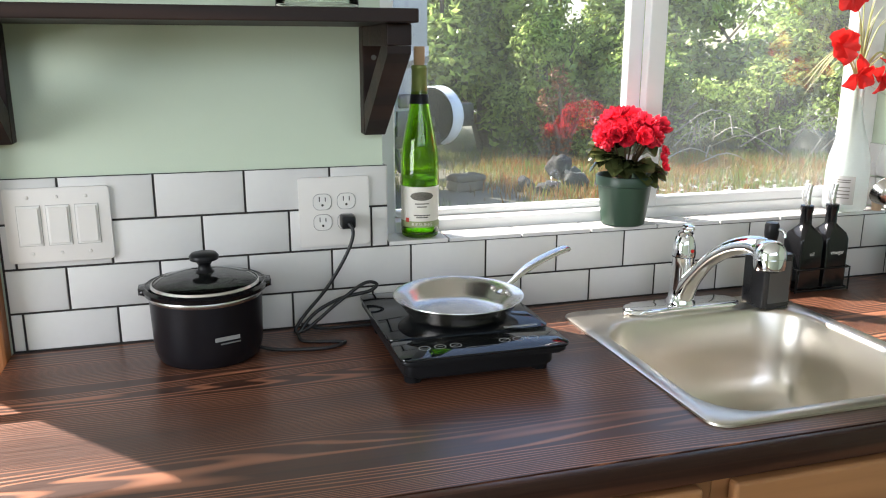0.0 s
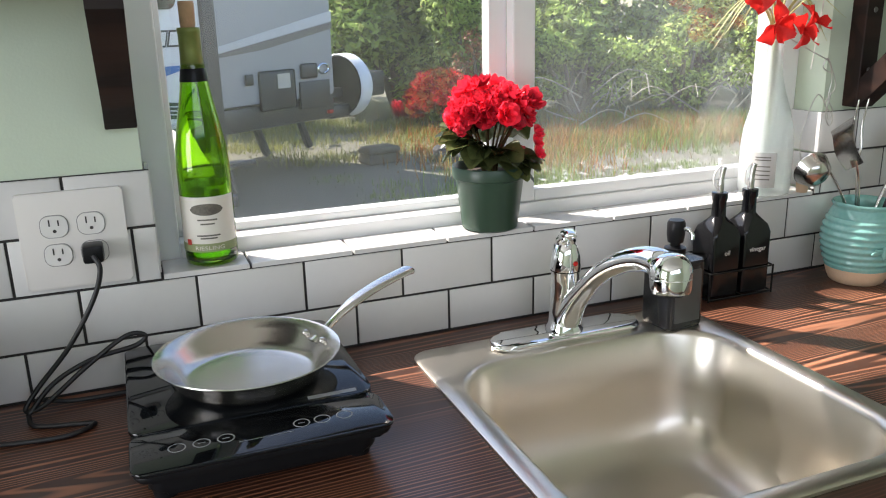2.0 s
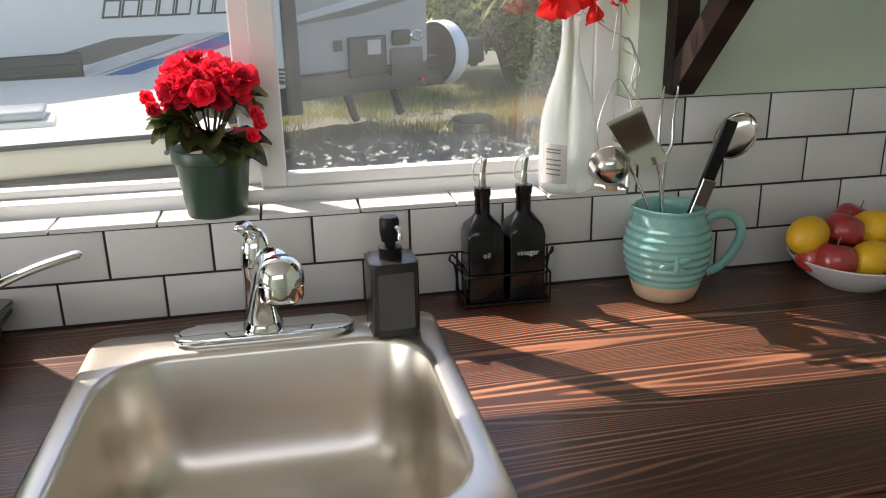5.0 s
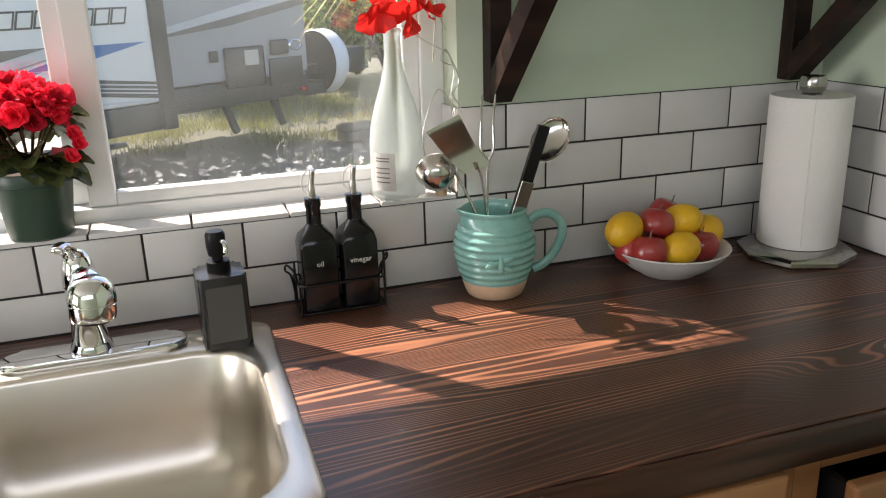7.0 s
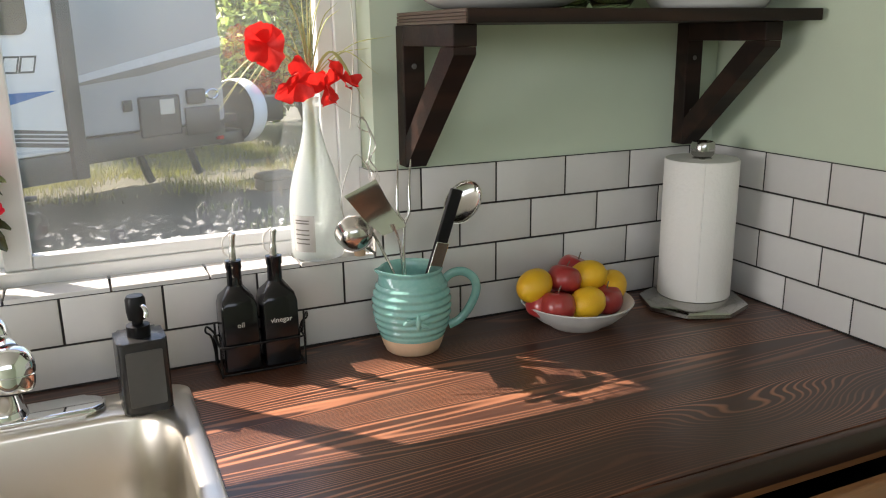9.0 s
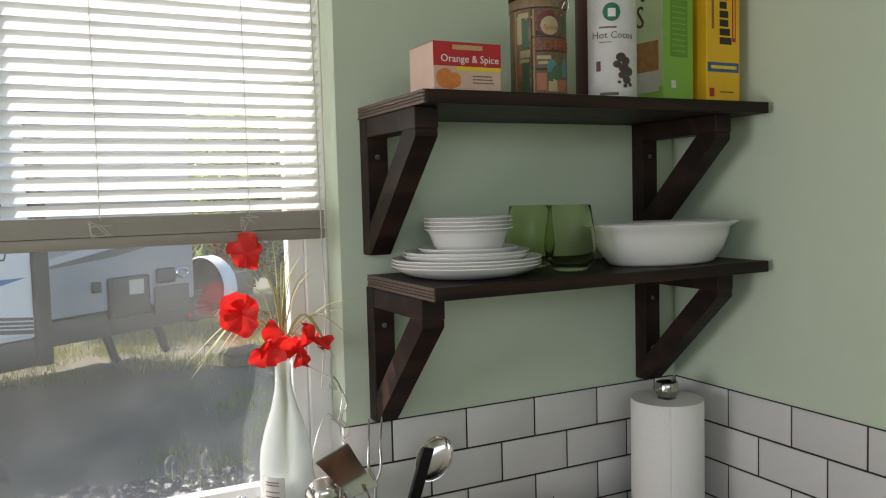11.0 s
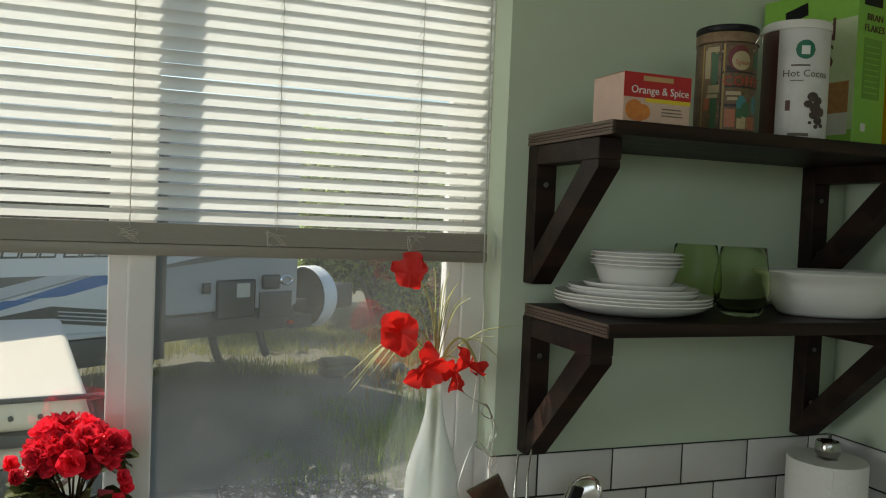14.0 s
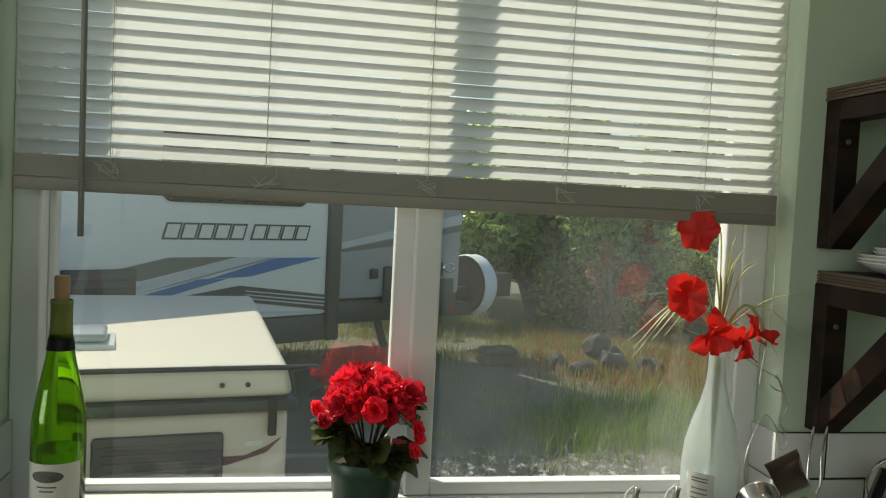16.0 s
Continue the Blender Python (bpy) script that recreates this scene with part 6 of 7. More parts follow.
for i, e in enumerate(ends):
    top = max(0.34, e[2] + 0.03) if e[2] < 0.33 else 0.30 + (e[2] - 0.30) * 0.7
    mid = (e[0] * 0.45, e[1] * 0.5, top)
    c = curve_points([(0, 0, 0.06), (gg.uniform(-0.004, 0.004), 0, 0.262), mid, e], 7)
    part("grass_stem", tube(c, [0.0018] * (len(c) - 4) + [0.0015, 0.0012, 0.0008, 0.0004], 5, flat=0.5), M_STEM, fw, smooth=60)
M_WIRE = mat("silver_wire", (0.6, 0.58, 0.54), 0.3, 0.9)
wl = thing("wire_light_string", 0.655, 0.0, SILL, "thin silver wire string lights looped beside the bottle", "string lights")
pts = [(-0.055, 0.02, 0.29), (-0.02, -0.012, 0.262), (0.01, -0.02, 0.245), (0.018, -0.02, 0.225), (-0.002, -0.02, 0.235), (0.008, -0.02, 0.25), (0.02, -0.022, 0.215), (0.016, -0.022, 0.18), (0.03, -0.022, 0.155), (0.02, -0.024, 0.14), (0.012, -0.022, 0.165), (-0.01, -0.02, 0.185), (-0.035, -0.018, 0.12), (-0.03, -0.016, 0.07), (0.0, -0.01, 0.02), (0.015, -0.006, 0.004)]
part("wire", tube(curve_points(pts, 7), 0.0010, 5), M_WIRE, wl, smooth=60)
pts = [(0.012, -0.021, 0.245), (0.028, -0.024, 0.20), (0.012, -0.02, 0.17), (0.034, -0.02, 0.145), (0.026, -0.022, 0.128), (0.014, -0.022, 0.15), (0.022, -0.022, 0.19)]
part("wire", tube(curve_points(pts, 7), 0.0010, 5), M_WIRE, wl, smooth=60)
part("battery_cap", lathe([(0.0, 0.0), (0.010, 0.0), (0.012, 0.02), (0.0, 0.022)], 16), M_CLAY, wl, m=pose(0.0, 0.002, 0.0005), smooth=50)

# ---- dishes on the lower shelf ----
M_DISH = mat("white_porcelain", (0.74, 0.73, 0.71), 0.16, scale=10, amount=0.08, coat=0.2)
S1 = 1.4842
z = S1
for r in (0.130, 0.130, 0.130, 0.109, 0.108, 0.086):
    t = thing("plate", 0.874 + (0.004 if r < 0.1 else 0.0), -0.126, z, "white porcelain plate in a stack" if r > 0.1 else "small white porcelain plate on the stack", "plate", "stacked plates")
    part("dish", lathe([(0.0, 0.001), (r * 0.62, 0.0), (r * 0.68, 0.0015), (r * 0.82, 0.0065), (r * 0.95, 0.0145), (r, 0.0205), (r * 0.997, 0.0222), (r * 0.985, 0.0218), (r * 0.93, 0.0160), (r * 0.81, 0.0088), (r * 0.66, 0.0042), (0.0, 0.0034)], 64), M_DISH, t, smooth=60)
    z += 0.0056
for i in range(4):
    t = thing("cereal_bowl", 0.878, -0.128, z + 0.004 + 0.0064 * i, "white porcelain bowl in a stack", "bowl", "stacked bowls")
    part("dish", lathe([(0.0, 0.001), (0.050, 0.0), (0.055, 0.003), (0.0605, 0.016), (0.0680, 0.036), (0.0720, 0.042), (0.0765, 0.0432), (0.0760, 0.0450), (0.0700, 0.0440), (0.0655, 0.036), (0.0580, 0.017), (0.048, 0.005), (0.0, 0.0045)], 56), M_DISH, t, smooth=60)
t = thing("serving_bowl", 1.276, -0.166, S1, "wide white porcelain serving bowl with a flared rim", "bowl")
b = lathe([(0.0, 0.002), (0.080, 0.0), (0.088, 0.003), (0.091, 0.008), (0.103, 0.026), (0.1115, 0.050), (0.1145, 0.067), (0.128, 0.0745), (0.1285, 0.0775), (0.112, 0.0735), (0.1085, 0.052), (0.099, 0.029), (0.083, 0.011), (0.0, 0.008)], 64)
for v in b.verts:
    v.co.x *= 1.3
    v.co.y *= 0.82
part("dish", b, M_DISH, t, smooth=60)
M_TUMBLER = glass("green_tumbler_glass", (0.88, 0.95, 0.72), 0.0, 1.16)
for x, y in ((1.030, -0.085), (1.055, -0.178)):
    t = thing("tumbler", x, y, S1, "green stemless wine tumbler", "glass", "green tumblers")
    part("glass", lathe([(0.0, 0.004), (0.022, 0.0), (0.031, 0.004), (0.0415, 0.020), (0.0462, 0.042), (0.0450, 0.062), (0.0400, 0.092), (0.0368, 0.116), (0.0356, 0.1165), (0.0386, 0.092), (0.0434, 0.062), (0.0444, 0.042), (0.0398, 0.023), (0.028, 0.010), (0.0, 0.010)], 40), M_TUMBLER, t, smooth=60)

# ---- packets on the upper shelf ----
S2 = 1.7822


def carton(name, x0, x1, y0, y1, h, material, label, category, side=None):
    t = thing(name, (x0 + x1) / 2, (y0 + y1) / 2, S2, label, category)
    w, d = (x1 - x0) / 2, (y1 - y0) / 2
    part("carton", box(-w, -d, 0, w, d, h, 0.0012, 1), material, t)
    return t, w, d


def print_front(name, parent, d, x0, x1, z0, z1, material, lift=0.0004, label=""):
    return part(name, box(x0, -d - lift, z0, x1, -d - lift + 0.0003, z1), material, parent, label)


def print_left(name, parent, w, y0, y1, z0, z1, material, lift=0.0004, label=""):
    return part(name, box(-w - lift, y0, z0, -w - lift + 0.0003, y1, z1), material, parent, label)


def ink(n, c, second=None, scale=40):
    return mat(n, c, 0.45, second=second, scale=scale)


I_RED, I_YEL, I_PINK = ink("red_print", (0.52, 0.02, 0.025)), ink("yellow_print", (0.78, 0.58, 0.03)), ink("pale_pink_card", (0.66, 0.45, 0.36))
I_ORANGE = ink("orange_print", (0.72, 0.26, 0.05), (0.45, 0.12, 0.03), 60)
t, w, d = carton("tea_box", 0.755, 0.872, -0.258, -0.172, 0.072, I_PINK, "red and pale pink tea box marked Orange & Spice", "box")
print_front("red_panel", t, d, -w, w, 0.036, 0.072, I_RED)
part("top_panel", box(-w, -d, 0.0724, w, d, 0.0727), I_PINK, t)
print_front("yellow_stripe", t, d, -w * 0.35, w, 0.030, 0.036, I_YEL)
print_front("maker_bar", t, d, -0.026, 0.026, 0.061, 0.068, ink("gold_print", (0.55, 0.36, 0.16)), 0.0008, "pale maker's bar")
lettering("Orange & Spice", 0.0160, M_WHITEINK, t, Matrix.Translation((0.004, -d - 0.0008, 0.047)) @ FRONT)
for i, (x, z, r) in enumerate(((-0.040, 0.0175, 0.0150), (-0.024, 0.015, 0.0115), (-0.031, 0.0125, 0.0115))):
    part("orange_picture", lathe([(0.0, 0.0), (r, 0.0), (r, 0.0003), (0.0, 0.0004)], 20), I_ORANGE, t, "printed orange fruit", m=pose(x, -d - 0.0005 - 0.0001 * i, z, 90, 0, 0))
for z in (0.021, 0.016, 0.011):
    print_front("print_line", t, d, 0.008, 0.05 - z * 0.4, z, z + 0.0018, M_DKINK)

M_TINPRINT = ink("brown_and_cream_tin_print", (0.045, 0.02, 0.015), (0.26, 0.17, 0.09), 38)
t = thing("coffee_tin", 0.982, -0.198, S2, "round vintage patterned coffee tin with a wire-clip lid", "tin")
part("can", lathe([(0.0, 0.0), (0.046, 0.0), (0.047, 0.002), (0.047, 0.140), (0.046, 0.141)], 48), M_TINPRINT, t, smooth=40)
part("lid", lathe([(0.046, 0.1415), (0.0485, 0.1420), (0.0485, 0.156), (0.047, 0.158)], 48), ink("tan_lid_print", (0.30, 0.22, 0.12), (0.12, 0.05, 0.03), 60), t, smooth=40)
part("lid_top", lathe([(0.0475, 0.1575), (0.049, 0.160), (0.049, 0.167), (0.047, 0.169), (0.0, 0.169)], 48), M_BLACK, t, "black lid top", smooth=40)
part("clip_ring", lathe([(0.0475, 0.1405), (0.0490, 0.1412), (0.0475, 0.142)], 48), M_STEEL, t, smooth=60)
part("clip", tube(curve_points([(0.016, -0.047, 0.141), (0.018, -0.052, 0.150), (0.024, -0.047, 0.158), (0.030, -0.046, 0.146), (0.026, -0.044, 0.136)], 5), 0.0013, 6), M_STEEL, t, smooth=60)
I_BLK0 = ink("dark_brown_print", (0.03, 0.018, 0.014))
I_CREAM, I_GREEN, I_TERRA, I_BLUE = ink("cream_print", (0.46, 0.37, 0.22)), ink("green_print", (0.05, 0.13, 0.06)), ink("terracotta_print", (0.42, 0.13, 0.06)), ink("blue_green_print", (0.06, 0.22, 0.24))
I_GOLD, I_MAROON, I_TAN = ink("gold_line_print", (0.42, 0.28, 0.08)), ink("maroon_print", (0.16, 0.025, 0.03)), ink("tan_print", (0.20, 0.13, 0.055), (0.07, 0.035, 0.02), 130)
for a0, a1, z0, z1, m_, out in ((-130, -42, 0.004, 0.138, I_TAN, 0), (-134, -131, 0.0, 0.139, I_GOLD, 0.0002), (-137.5, -135.5, 0.0, 0.139, I_BLK0, 0.0002), (-40, -37, 0.0, 0.139, I_GOLD, 0.0002), (-176, -173, 0.0, 0.139, I_GOLD, 0.0002),
                                (-156, -143, 0.004, 0.128, I_GREEN, 0.0001), (-170, -158, 0.085, 0.130, I_CREAM, 0.0001), (-170, -158, 0.035, 0.055, I_TERRA, 0.0001), (-162, -140, 0.062, 0.074, I_CREAM, 0.0003), (-164, -142, 0.054, 0.060, I_CREAM, 0.0003), (-166, -142, 0.126, 0.134, I_CREAM, 0.0002),
                                (-128, -100, 0.096, 0.104, I_BLK0, 0.0002), (-129, -46, 0.070, 0.073, I_BLK0, 0.0002), (-129, -46, 0.093, 0.0955, I_BLK0, 0.0002), (-127, -98, 0.058, 0.064, I_CREAM, 0.0003), (-124, -104, 0.050, 0.055, I_CREAM, 0.0003), (-129, -100, 0.040, 0.044, I_BLK0, 0.0002),
                                (-128, -108, 0.008, 0.036, I_TERRA, 0.0001), (-104, -84, 0.006, 0.030, I_CREAM, 0.0001), (-82, -46, 0.006, 0.026, I_TERRA, 0.0001)):
    wrap("print_patch", 0.0472, a0, a1, z0, z1, m_, t, "printed patch", 8, out)


def disc_print(r, a, z, ra, rz_, material, out):
    return disc_on_cylinder(r + out * 0.5, a, z, ra, rz_), material


for a_, z, ra, rz_, m_, out in ((-104, 0.116, 0.019, 0.020, I_MAROON, 0.0009), (-100, 0.112, 0.016, 0.015, I_CREAM, 0.0012), (-96, 0.044, 0.009, 0.014, I_BLUE, 0.0006), (-86, 0.036, 0.010, 0.012, I_GREEN, 0.0008), (-100, 0.030, 0.006, 0.008, I_GREEN, 0.0008), (-60, 0.115, 0.010, 0.014, I_GREEN, 0.0006), (-62, 0.045, 0.009, 0.015, I_BLUE, 0.0006)):
    b, m_ = disc_print(0.0474, a_, z, ra, rz_, m_, out)
    part("print_medallion", b, m_, t, "printed medallion")
for _ in range(46):
    a, z = g.uniform(-170, -40), g.uniform(0.004, 0.130)
    wrap("print_fleck", 0.0476, a, a + g.uniform(1.5, 4), z, z + g.uniform(0.001, 0.004), (I_CREAM, I_TERRA, I_GREEN, I_GOLD, I_BLK0, I_BLK0)[g.integers(6)], t, "printed fleck", 3, g.uniform(0, 0.0003))
wrap_text("COFFEE", 0.0215, 0.0486, -88, 0.0790, ink("brick_red_print", (0.45, 0.06, 0.03)), t, 1.05)
wrap_text("Spice", 0.012, 0.0484, -98, 0.109, I_TERRA, t, 1.0)

t = thing("cocoa_canister", 1.125, -0.196, S2, "white round canister of hot cocoa with a white lid", "canister")
part("can", lathe([(0.0, 0.0), (0.052, 0.0), (0.053, 0.002), (0.053, 0.178), (0.052, 0.179)], 56), ink("white_card", (0.70, 0.68, 0.67)), t, smooth=40)
part("lid", lathe([(0.052, 0.1785), (0.0545, 0.179), (0.0545, 0.190), (0.0525, 0.193), (0.0, 0.193)], 56), M_WHITE, t, smooth=40)
I_BROWN = ink("brown_print", (0.10, 0.03, 0.025))
wrap("brown_panel", 0.0532, -210, -163, 0.0, 0.178, I_BROWN, t, "dark brown side panel", 12)
b = disc_on_cylinder(0.0537, -117, 0.144, 0.0155, 0.0155)
part("round_mark", b, ink("forest_print", (0.015, 0.16, 0.09)), t, "round green maker's badge")
wrap("badge_centre", 0.0542, -124, -110, 0.136, 0.150, M_WHITEINK, t, "white centre of the badge", 8)
wrap_text("Hot Cocoa", 0.0165, 0.0536, -113, 0.105, M_DKINK, t, 1.0)
wrap("print_line", 0.0533, -140, -108, 0.117, 0.120, M_DKINK, t, "", 8)
wrap("print_line", 0.0533, -140, -118, 0.093, 0.0945, M_DKINK, t, "", 8)
wrap("print_line", 0.0533, -140, -105, 0.004, 0.009, M_DKINK, t, "", 8)
wrap("cup_mark", 0.0533, -146, -138, 0.045, 0.062, I_BROWN, t, "small brown tag", 6)
M_CHOC = ink("dark_chocolate_print", (0.035, 0.02, 0.02), (0.09, 0.06, 0.055), 200)
for i, (a_, z, q) in enumerate(((-100, 0.068, 9), (-90, 0.062, 8), (-108, 0.056, 7), (-94, 0.050, 10), (-84, 0.044, 9), (-98, 0.038, 7), (-88, 0.030, 8), (-80, 0.022, 4), (-92, 0.020, 4), (-104, 0.026, 3))):
    b, m_ = disc_print(0.0533, a_, z, q * 0.0011, q * 0.00085, M_CHOC, 0.0012 + 0.00006 * i)
    part("chocolate_picture", b, m_, t, "printed chocolate lumps")

I_LIME = ink("lime_green_card", (0.20, 0.44, 0.05), (0.26, 0.52, 0.08), 8)
t, w, d = carton("cereal_box", 1.2323, 1.3173, -0.2008, -0.0008, 0.286, I_LIME, "green bran flakes cereal box with open top flaps", "cereal box")
t.matrix_world = pose(1.2748, -0.1008, S2, 0, 0, 8)
I_PALE = ink("pale_green_print", (0.55, 0.60, 0.42), (0.35, 0.52, 0.18), 6)
print_left("pale_panel", t, w, -d, d, 0.03, 0.225, I_PALE)
for s, zz in (("BRAN", 0.207), ("FLAKES", 0.160)):
    lettering(s, 0.058, I_BROWN, t, Matrix.Translation((-w - 0.0012, 0.010, zz)) @ pose(0, 0, 0, 90, 0, -90), wide=0.95 if s == "BRAN" else 0.72)
    lettering(s, 0.017, I_BROWN, t, Matrix.Translation((0.003, -d - 0.0008, 0.226 if s == "BRAN" else 0.207)) @ FRONT)
b = outline_prism([(0.048, 0.235), (0.0, 0.245), (0.002, 0.268), (0.05, 0.258)], 0, 0.0004)
part("maker_bar", b, M_BLACK, t, "black maker's tag", m=Matrix(((0, 0, -1, -w - 0.0006), (1, 0, 0, 0), (0, 1, 0, 0), (0, 0, 0, 1))))
print_front("maker_bar", t, d, -0.028, 0.022, 0.246, 0.264, M_BLACK, 0.0005, "black maker's tag")
print_front("facts_panel", t, d, -0.022, 0.026, 0.085, 0.19, ink("mid_green_print", (0.15, 0.34, 0.04)), 0.0004, "darker green facts panel")
for k in range(9):
    print_front("print_line", t, d, -0.018, 0.020, 0.095 + 0.010 * k, 0.097 + 0.010 * k, I_LIME, 0.0009)
print_front("code_square", t, d, -0.020, -0.008, 0.028, 0.042, M_WHITEINK, 0.0005, "white square")
print_left("flakes_picture", t, w, -0.090, 0.02, 0.06, 0.115, ink("flakes_print", (0.48, 0.24, 0.07), (0.25, 0.10, 0.03), 90), 0.0008, "printed bowl of flakes")
print_left("bowl_picture", t, w, -0.090, 0.02, 0.022, 0.06, ink("bowl_print", (0.60, 0.58, 0.50)), 0.0008, "printed white bowl")
part("top_flap", box(-w, -d, 0.2865, w, 0.06, 0.2872, 0.0), ink("brown_card", (0.10, 0.07, 0.05)), t, "open card flap", m=pose(0, 0, 0, 2, 0, 0))
part("top_flap", box(-0.034, -d + 0.01, 0, 0.034, -d + 0.045, 0.0008), ink("grey_card", (0.12, 0.10, 0.08)), t, "raised card flap", m=pose(0, -0.0, 0.288, 14, 0, 0))

I_GOLD = ink("golden_yellow_card", (0.80, 0.44, 0.012), (0.84, 0.50, 0.02), 8)
t, w, d = carton("cereal_box", 1.347, 1.432, -0.212, -0.015, 0.312, I_GOLD, "golden yellow cereal box with open top flaps", "cereal box")
I_BLK = ink("black_print", (0.02, 0.015, 0.012))
print_front("blue_band", t, d, -w + 0.002, w - 0.004, 0.060, 0.078, ink("blue_print", (0.03, 0.12, 0.26)), 0.0004, "blue band with small print")
print_front("small_print", t, d, -w + 0.01, w - 0.01, 0.066, 0.072, I_YEL, 0.0008)
for k in range(8):
    h = (0.030, 0.026, 0.022, 0.022, 0.018, 0.020, 0.024, 0.018)[k]
    print_front("name_block", t, d, -0.010, -0.010 + h, 0.112 + 0.0165 * k, 0.125 + 0.0165 * k, I_BLK, 0.0005, "black block of a name")
print_front("red_strip", t, d, 0.022, 0.031, 0.118, 0.225, I_RED, 0.0004, "red strip")
print_front("red_small_print", t, d, 0.025, 0.028, 0.125, 0.215, I_YEL, 0.0008)
print_front("script_bar", t, d, -0.030, -0.024, 0.14, 0.215, ink("ochre_print", (0.30, 0.14, 0.01)), 0.0004, "ochre script line")
part("ring_picture", lathe([(0.007, 0.0), (0.012, 0.0), (0.012, 0.0006), (0.007, 0.0006)], 20), ink("toasted_print", (0.62, 0.26, 0.02), (0.42, 0.18, 0.02), 80), t, "printed cereal ring", m=pose(0.006, -d - 0.0009, 0.205, 90, 0, 0))
part("ring_picture", lathe([(0.006, 0.0), (0.011, 0.0), (0.011, 0.0006), (0.006, 0.0006)], 20), ink("toasted_print_pale", (0.66, 0.32, 0.03)), t, "printed cereal ring", m=pose(-0.018, -d - 0.0009, 0.235, 90, 0, 0))
print_front("crest", t, d, -0.036, -0.024, 0.014, 0.030, I_RED, 0.0005, "small red and white crest")
print_front("print_line", t, d, -0.01, 0.025, 0.022, 0.024, I_BLK)
part("top_flap", box(-w, -d, 0.3125, w, -d + 0.06, 0.3132), ink("kraft_card", (0.30, 0.18, 0.06)), t, "open card flap", m=pose(0, 0, 0, 1.5, 0, 0))

# jar on the left shelf
t = thing("glass_jar", -0.655, -0.150, 1.4862, "clear glass canister on the shelf", "jar")
part("jar", lathe([(0.0, 0.003), (0.060, 0.0), (0.066, 0.006), (0.066, 0.16), (0.058, 0.175), (0.055, 0.175), (0.062, 0.158), (0.062, 0.010), (0.0, 0.009)], 40), glass("clear_jar_glass", (0.92, 0.94, 0.93)), t, smooth=60)
part("lid", lathe([(0.0, 0.176), (0.062, 0.176), (0.064, 0.180), (0.064, 0.192), (0.0, 0.195)], 40), M_STEEL, t, smooth=40)

# ---- switch plate and outlet ----
M_PLATE = mat("ivory_wall_plate", (0.72, 0.69, 0.655), 0.3, scale=20, amount=0.06)
# dark colour paints the shade in the socket holes, laid on as thin pieces
M_SLOT_SHADE = mat("slot_shade", (0.05, 0.045, 0.04), 0.6)
t = thing("light_switch", -1.091, 0.0, 1.1315, "white triple rocker light switch plate on tiles", "light switch")
part("plate", outline_prism(round_rect(-0.084, -0.0645, 0.084, 0.0645, 0.004), 0, 0.006, 0.0025, 2), M_PLATE, t, m=Matrix(((1, 0, 0, 0), (0, 0, -1, 0), (0, 1, 0, 0), (0, 0, 0, 1))), smooth=40)
for x in (-0.046, 0.0, 0.046):
    # grey sheet paints the shaded gap round each rocker
    part("rocker_gap_shade", box(x - 0.0192, -0.0064, -0.0352, x + 0.0192, -0.0060, 0.0352), mat("grey_gap_shade", (0.34, 0.33, 0.31), 0.6), t)
    fr_ = part("rocker_frame", box(x - 0.0185, -0.0075, -0.0345, x + 0.0185, -0.0064, 0.0345, 0.0005), M_WHITE, t)
    part("rocker", box(x - 0.0155, -0.0100, -0.0315, x + 0.0155, -0.0077, 0.0315, 0.001), M_PLATE, fr_)
    for z in (-0.049, 0.049):
        part("screw", lathe([(0.0, 0.0), (0.0032, 0.0), (0.002, 0.0012), (0.0, 0.0012)], 10), M_PLATE, t, m=pose(x, -0.006, z, 90, 0, 0))
t = thing("power_outlet", -0.616, 0.0, 1.129, "white double power outlet plate on tiles", "outlet")
part("plate", outline_prism(round_rect(-0.066, -0.0655, 0.066, 0.0655, 0.004), 0, 0.006, 0.0025, 2), M_PLATE, t, m=Matrix(((1, 0, 0, 0), (0, 0, -1, 0), (0, 1, 0, 0), (0, 0, 0, 1))), smooth=40)
for x in (-0.0225, 0.0225):
    for z in (0.0195, -0.0195):
        # grey sheet again, for the shade in the joint round a socket
        part("socket_gap_shade", outline_prism(round_rect(-0.0175, -0.0155, 0.0175, 0.0155, 0.0118), 0, 0.0006), mat("grey_gap_shade", (0.30, 0.29, 0.28), 0.6), t, m=Matrix(((1, 0, 0, x), (0, 0, -1, -0.006), (0, 1, 0, z), (0, 0, 0, 1))))
        so_ = part("socket", outline_prism(round_rect(-0.0165, -0.0145, 0.0165, 0.0145, 0.011), 0, 0.0018, 0.0006, 1), M_WHITE, t, m=Matrix(((1, 0, 0, x), (0, 0, -1, -0.006), (0, 1, 0, z), (0, 0, 0, 1))))
        if (x, z) != (0.0225, -0.0195):
            for dx, hh in ((-0.0055, 0.0045), (0.0055, 0.0038)):
                part("slot", box(dx - 0.0009, 0.001 - 0.0, 0.0019, dx + 0.0009, 0.001 + hh * 2, 0.0021), M_SLOT_SHADE, so_)
            part("slot", lathe([(0.0, 0.0019), (0.0024, 0.0019), (0.0024, 0.0021), (0.0, 0.0021)], 10, 0.0, -0.006), M_SLOT_SHADE, so_)

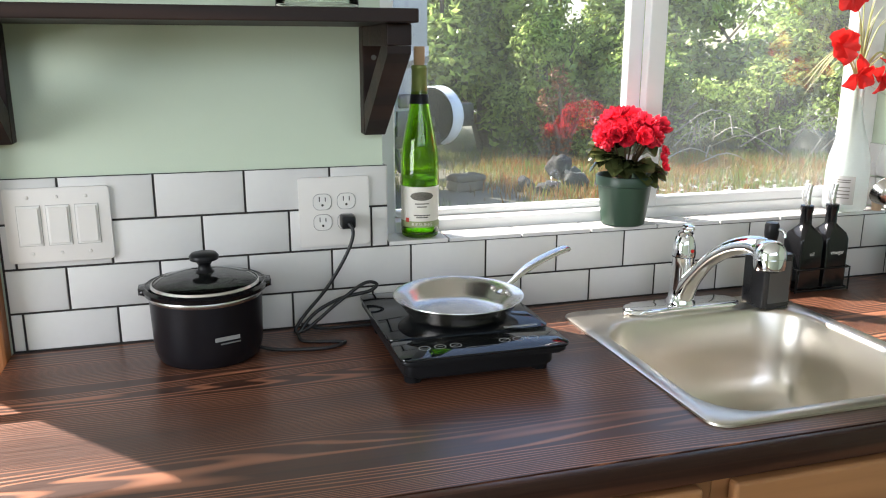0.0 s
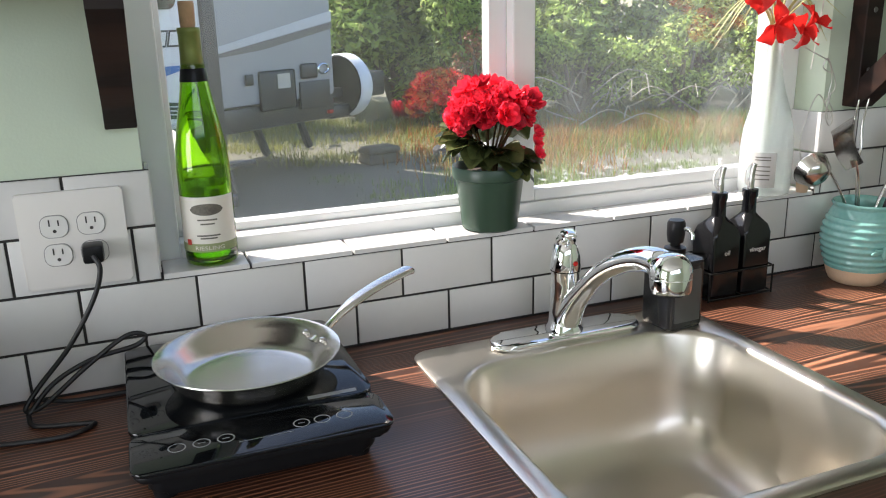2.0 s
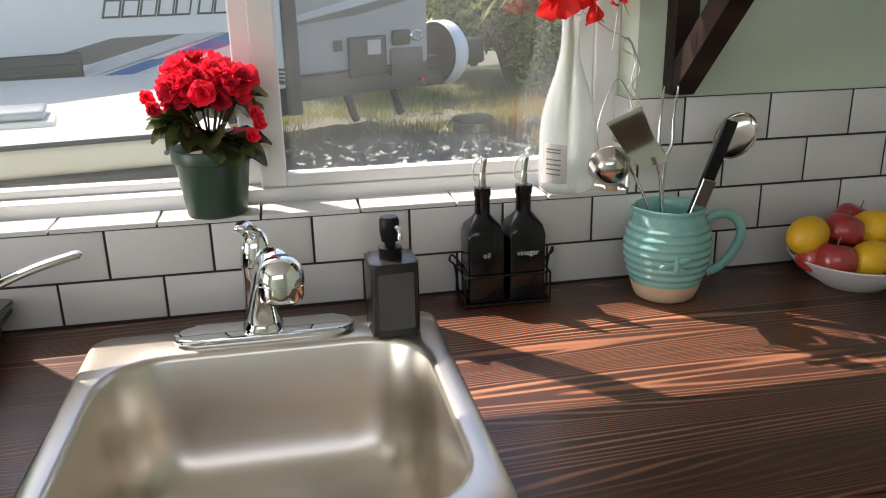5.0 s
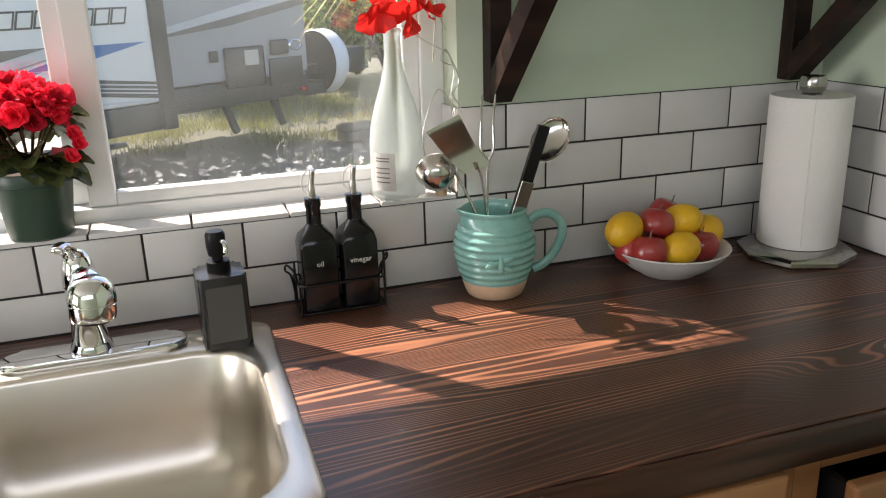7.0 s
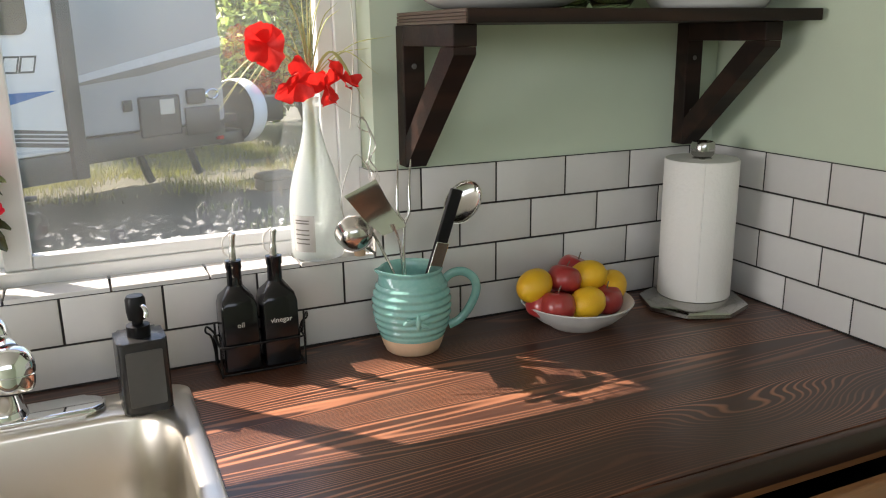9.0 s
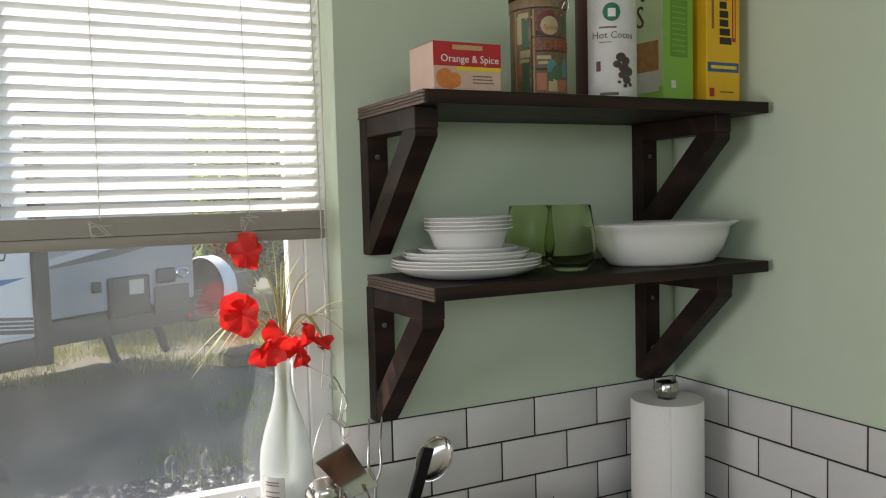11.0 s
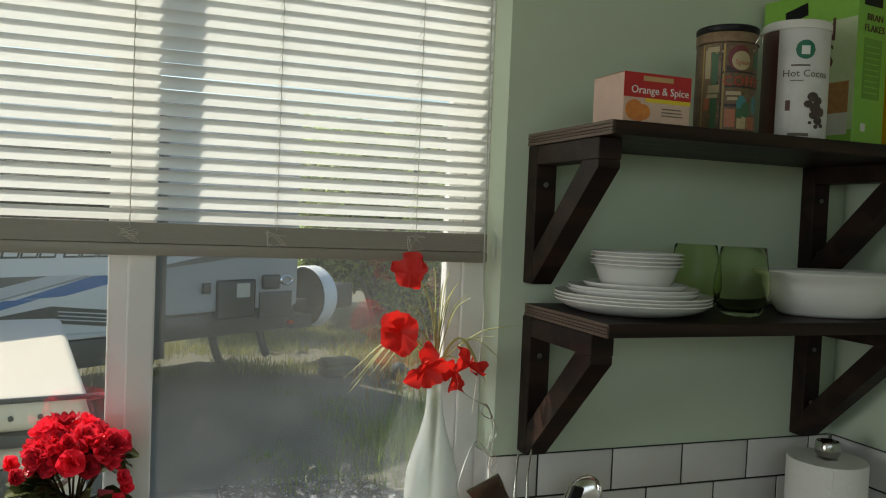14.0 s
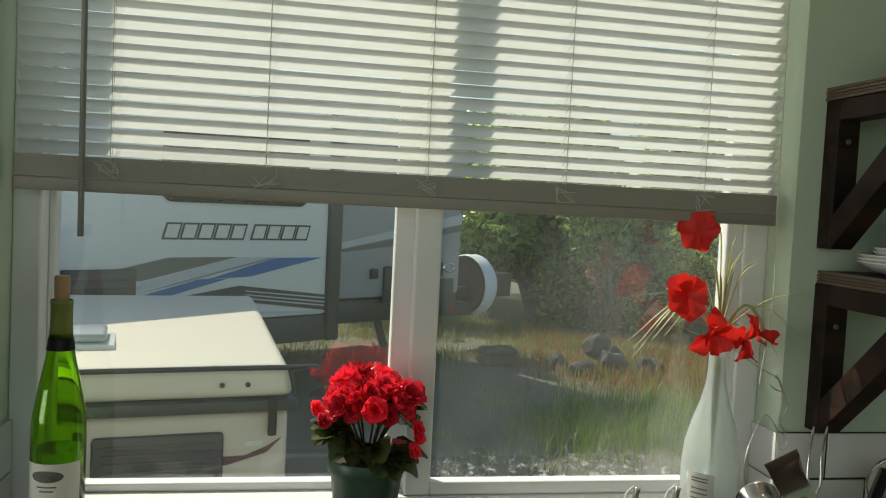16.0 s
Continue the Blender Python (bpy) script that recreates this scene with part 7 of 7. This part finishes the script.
# ---- tiles ----
TS = 0.0019          # half a joint
grout = box(XL, 0.0022, CT - 0.002, WX0 - 0.001, WALLY - 0.0005, L4 - 0.001)
box(WX0 - 0.001, 0.0022, CT - 0.002, WX1 + 0.001, WALLY - 0.0005, L2 - 0.002, bm=grout)
box(WX1 + 0.001, 0.0022, CT - 0.002, XR - 0.001, WALLY - 0.0005, L4 - 0.001, bm=grout)
gw = part("backsplash_north", grout, M_GROUT)
tagged(gw, "white subway tile backsplash with dark grout", "backsplash", kind="structure")
ge = part("backsplash_east", box(XR + 0.0022, -0.66, CT - 0.002, XR + WALLY - 0.0005, 0.0, L4 - 0.001), M_GROUT)
tagged(ge, "white subway tile backsplash with dark grout", "backsplash", kind="structure")
tile_cache = {}
g = np.random.default_rng(21)


def tile(parent, cx, cy, cz, w, h, facing):
    key = (round(w, 4), round(h, 4))
    if key not in tile_cache:
        b = box(-w / 2, 0, -h / 2, w / 2, 0.006, h / 2)
        bmesh.ops.bevel(b, geom=[e for e in b.edges if all(v.co.y < 0.001 for v in e.verts)], offset=0.0016, segments=2, profile=0.5, affect="EDGES")
        for f in b.faces:
            f.smooth = True
        me = bpy.data.meshes.new("tile")
        for e in b.edges:
            e.smooth = len(e.link_faces) == 2 and e.calc_face_angle(0) < 0.9
        b.to_mesh(me)
        b.free()
        me.materials.append(M_TILE)
        tile_cache[key] = me
    j = g.normal(0, 0.12, 2)
    share("tile", tile_cache[key], parent, pose(cx, cy, cz, facing[0] + j[0], facing[1], facing[2] + j[1]))


def run(parent, a0, a1, z0, z1, offset, put):
    """One course of tiles from a0 to a1 with joints at offset + k * P."""
    k = math.floor((a0 - offset) / P)
    while offset + k * P < a1:
        s, e = max(a0, offset + k * P), min(a1, offset + (k + 1) * P)
        if e - s > 0.012:
            put((s + e) / 2, e - s - 2 * TS, (z0 + z1) / 2, z1 - z0 - 2 * TS)
        k += 1


def north(c, w, z, h):
    tile(gw, c, 0.0, z, w, h, (0, 0, 0))


def east(c, w, z, h):
    tile(ge, XR, -c, z, w, h, (0, 0, -90))


for row, (z0, z1, off) in enumerate(((CT + 0.001, L1, P / 2), (L1, L2, 0.0), (L2, L3, P / 2), (L3, L4, 0.0))):
    if row < 2:
        run(gw, XL + 0.002, XR - 0.001, z0, z1, off, north)
    else:
        run(gw, XL + 0.002, WX0, z0, z1, off, north)
        run(gw, WX1, XR - 0.001, z0, z1, off, north)
    run(ge, 0.002, 0.655, z0, z1, off, east)
# sill and reveal tiles
gs = part("sill_bed", box(WX0 - 0.007, 0.003, WZ0 - 0.011, WX1 + 0.007, FY - 0.001, WZ0 + 0.0015), M_GROUT)
tagged(gs, "tiled window sill with dark joints", "sill", kind="structure")


def on_sill(c, w, z, h):
    key = (round(w, 4), "sill")
    if key not in tile_cache:
        b = box(-w / 2, 0, 0, w / 2, FY - 0.0035, 0.0075)
        bmesh.ops.bevel(b, geom=[e for e in b.edges if all(v.co.z > 0.007 for v in e.verts)], offset=0.0016, segments=2, profile=0.5, affect="EDGES")
        me = bpy.data.meshes.new("tile")
        b.to_mesh(me)
        b.free()
        me.materials.append(M_TILE)
        tile_cache[key] = me
    share("tile", tile_cache[key], gs, pose(c, 0.001, WZ0 + 0.0005, 0, 0, g.normal(0, 0.15)))


run(gs, WX0, WX1, 0, 0.01, P / 2, on_sill)
for z0, z1 in ((L2 + 0.0085, L3), (L3, L4)):
    for x, rz in ((WX0 - 0.006, 90), (WX1 + 0.006, -90)):
        share("tile", tile_cache.setdefault(("reveal", round(z1 - z0, 4)), part("tile", box(-FY / 2 + 0.002, 0, -(z1 - z0) / 2 + TS, FY / 2 - 0.002, 0.006, (z1 - z0) / 2 - TS, 0.001), M_TILE, gs, m=pose(0.05, 0.09, 1.05)).data), gs,
              pose(x + (0.006 if rz > 0 else -0.006), FY / 2, (z0 + z1) / 2, 0, 0, rz))
for o in list(gs.children):
    if abs(o.matrix_basis.translation.x - 0.05) < 1e-6 and abs(o.matrix_basis.translation.y - 0.09) < 1e-6:
        bpy.data.objects.remove(o)
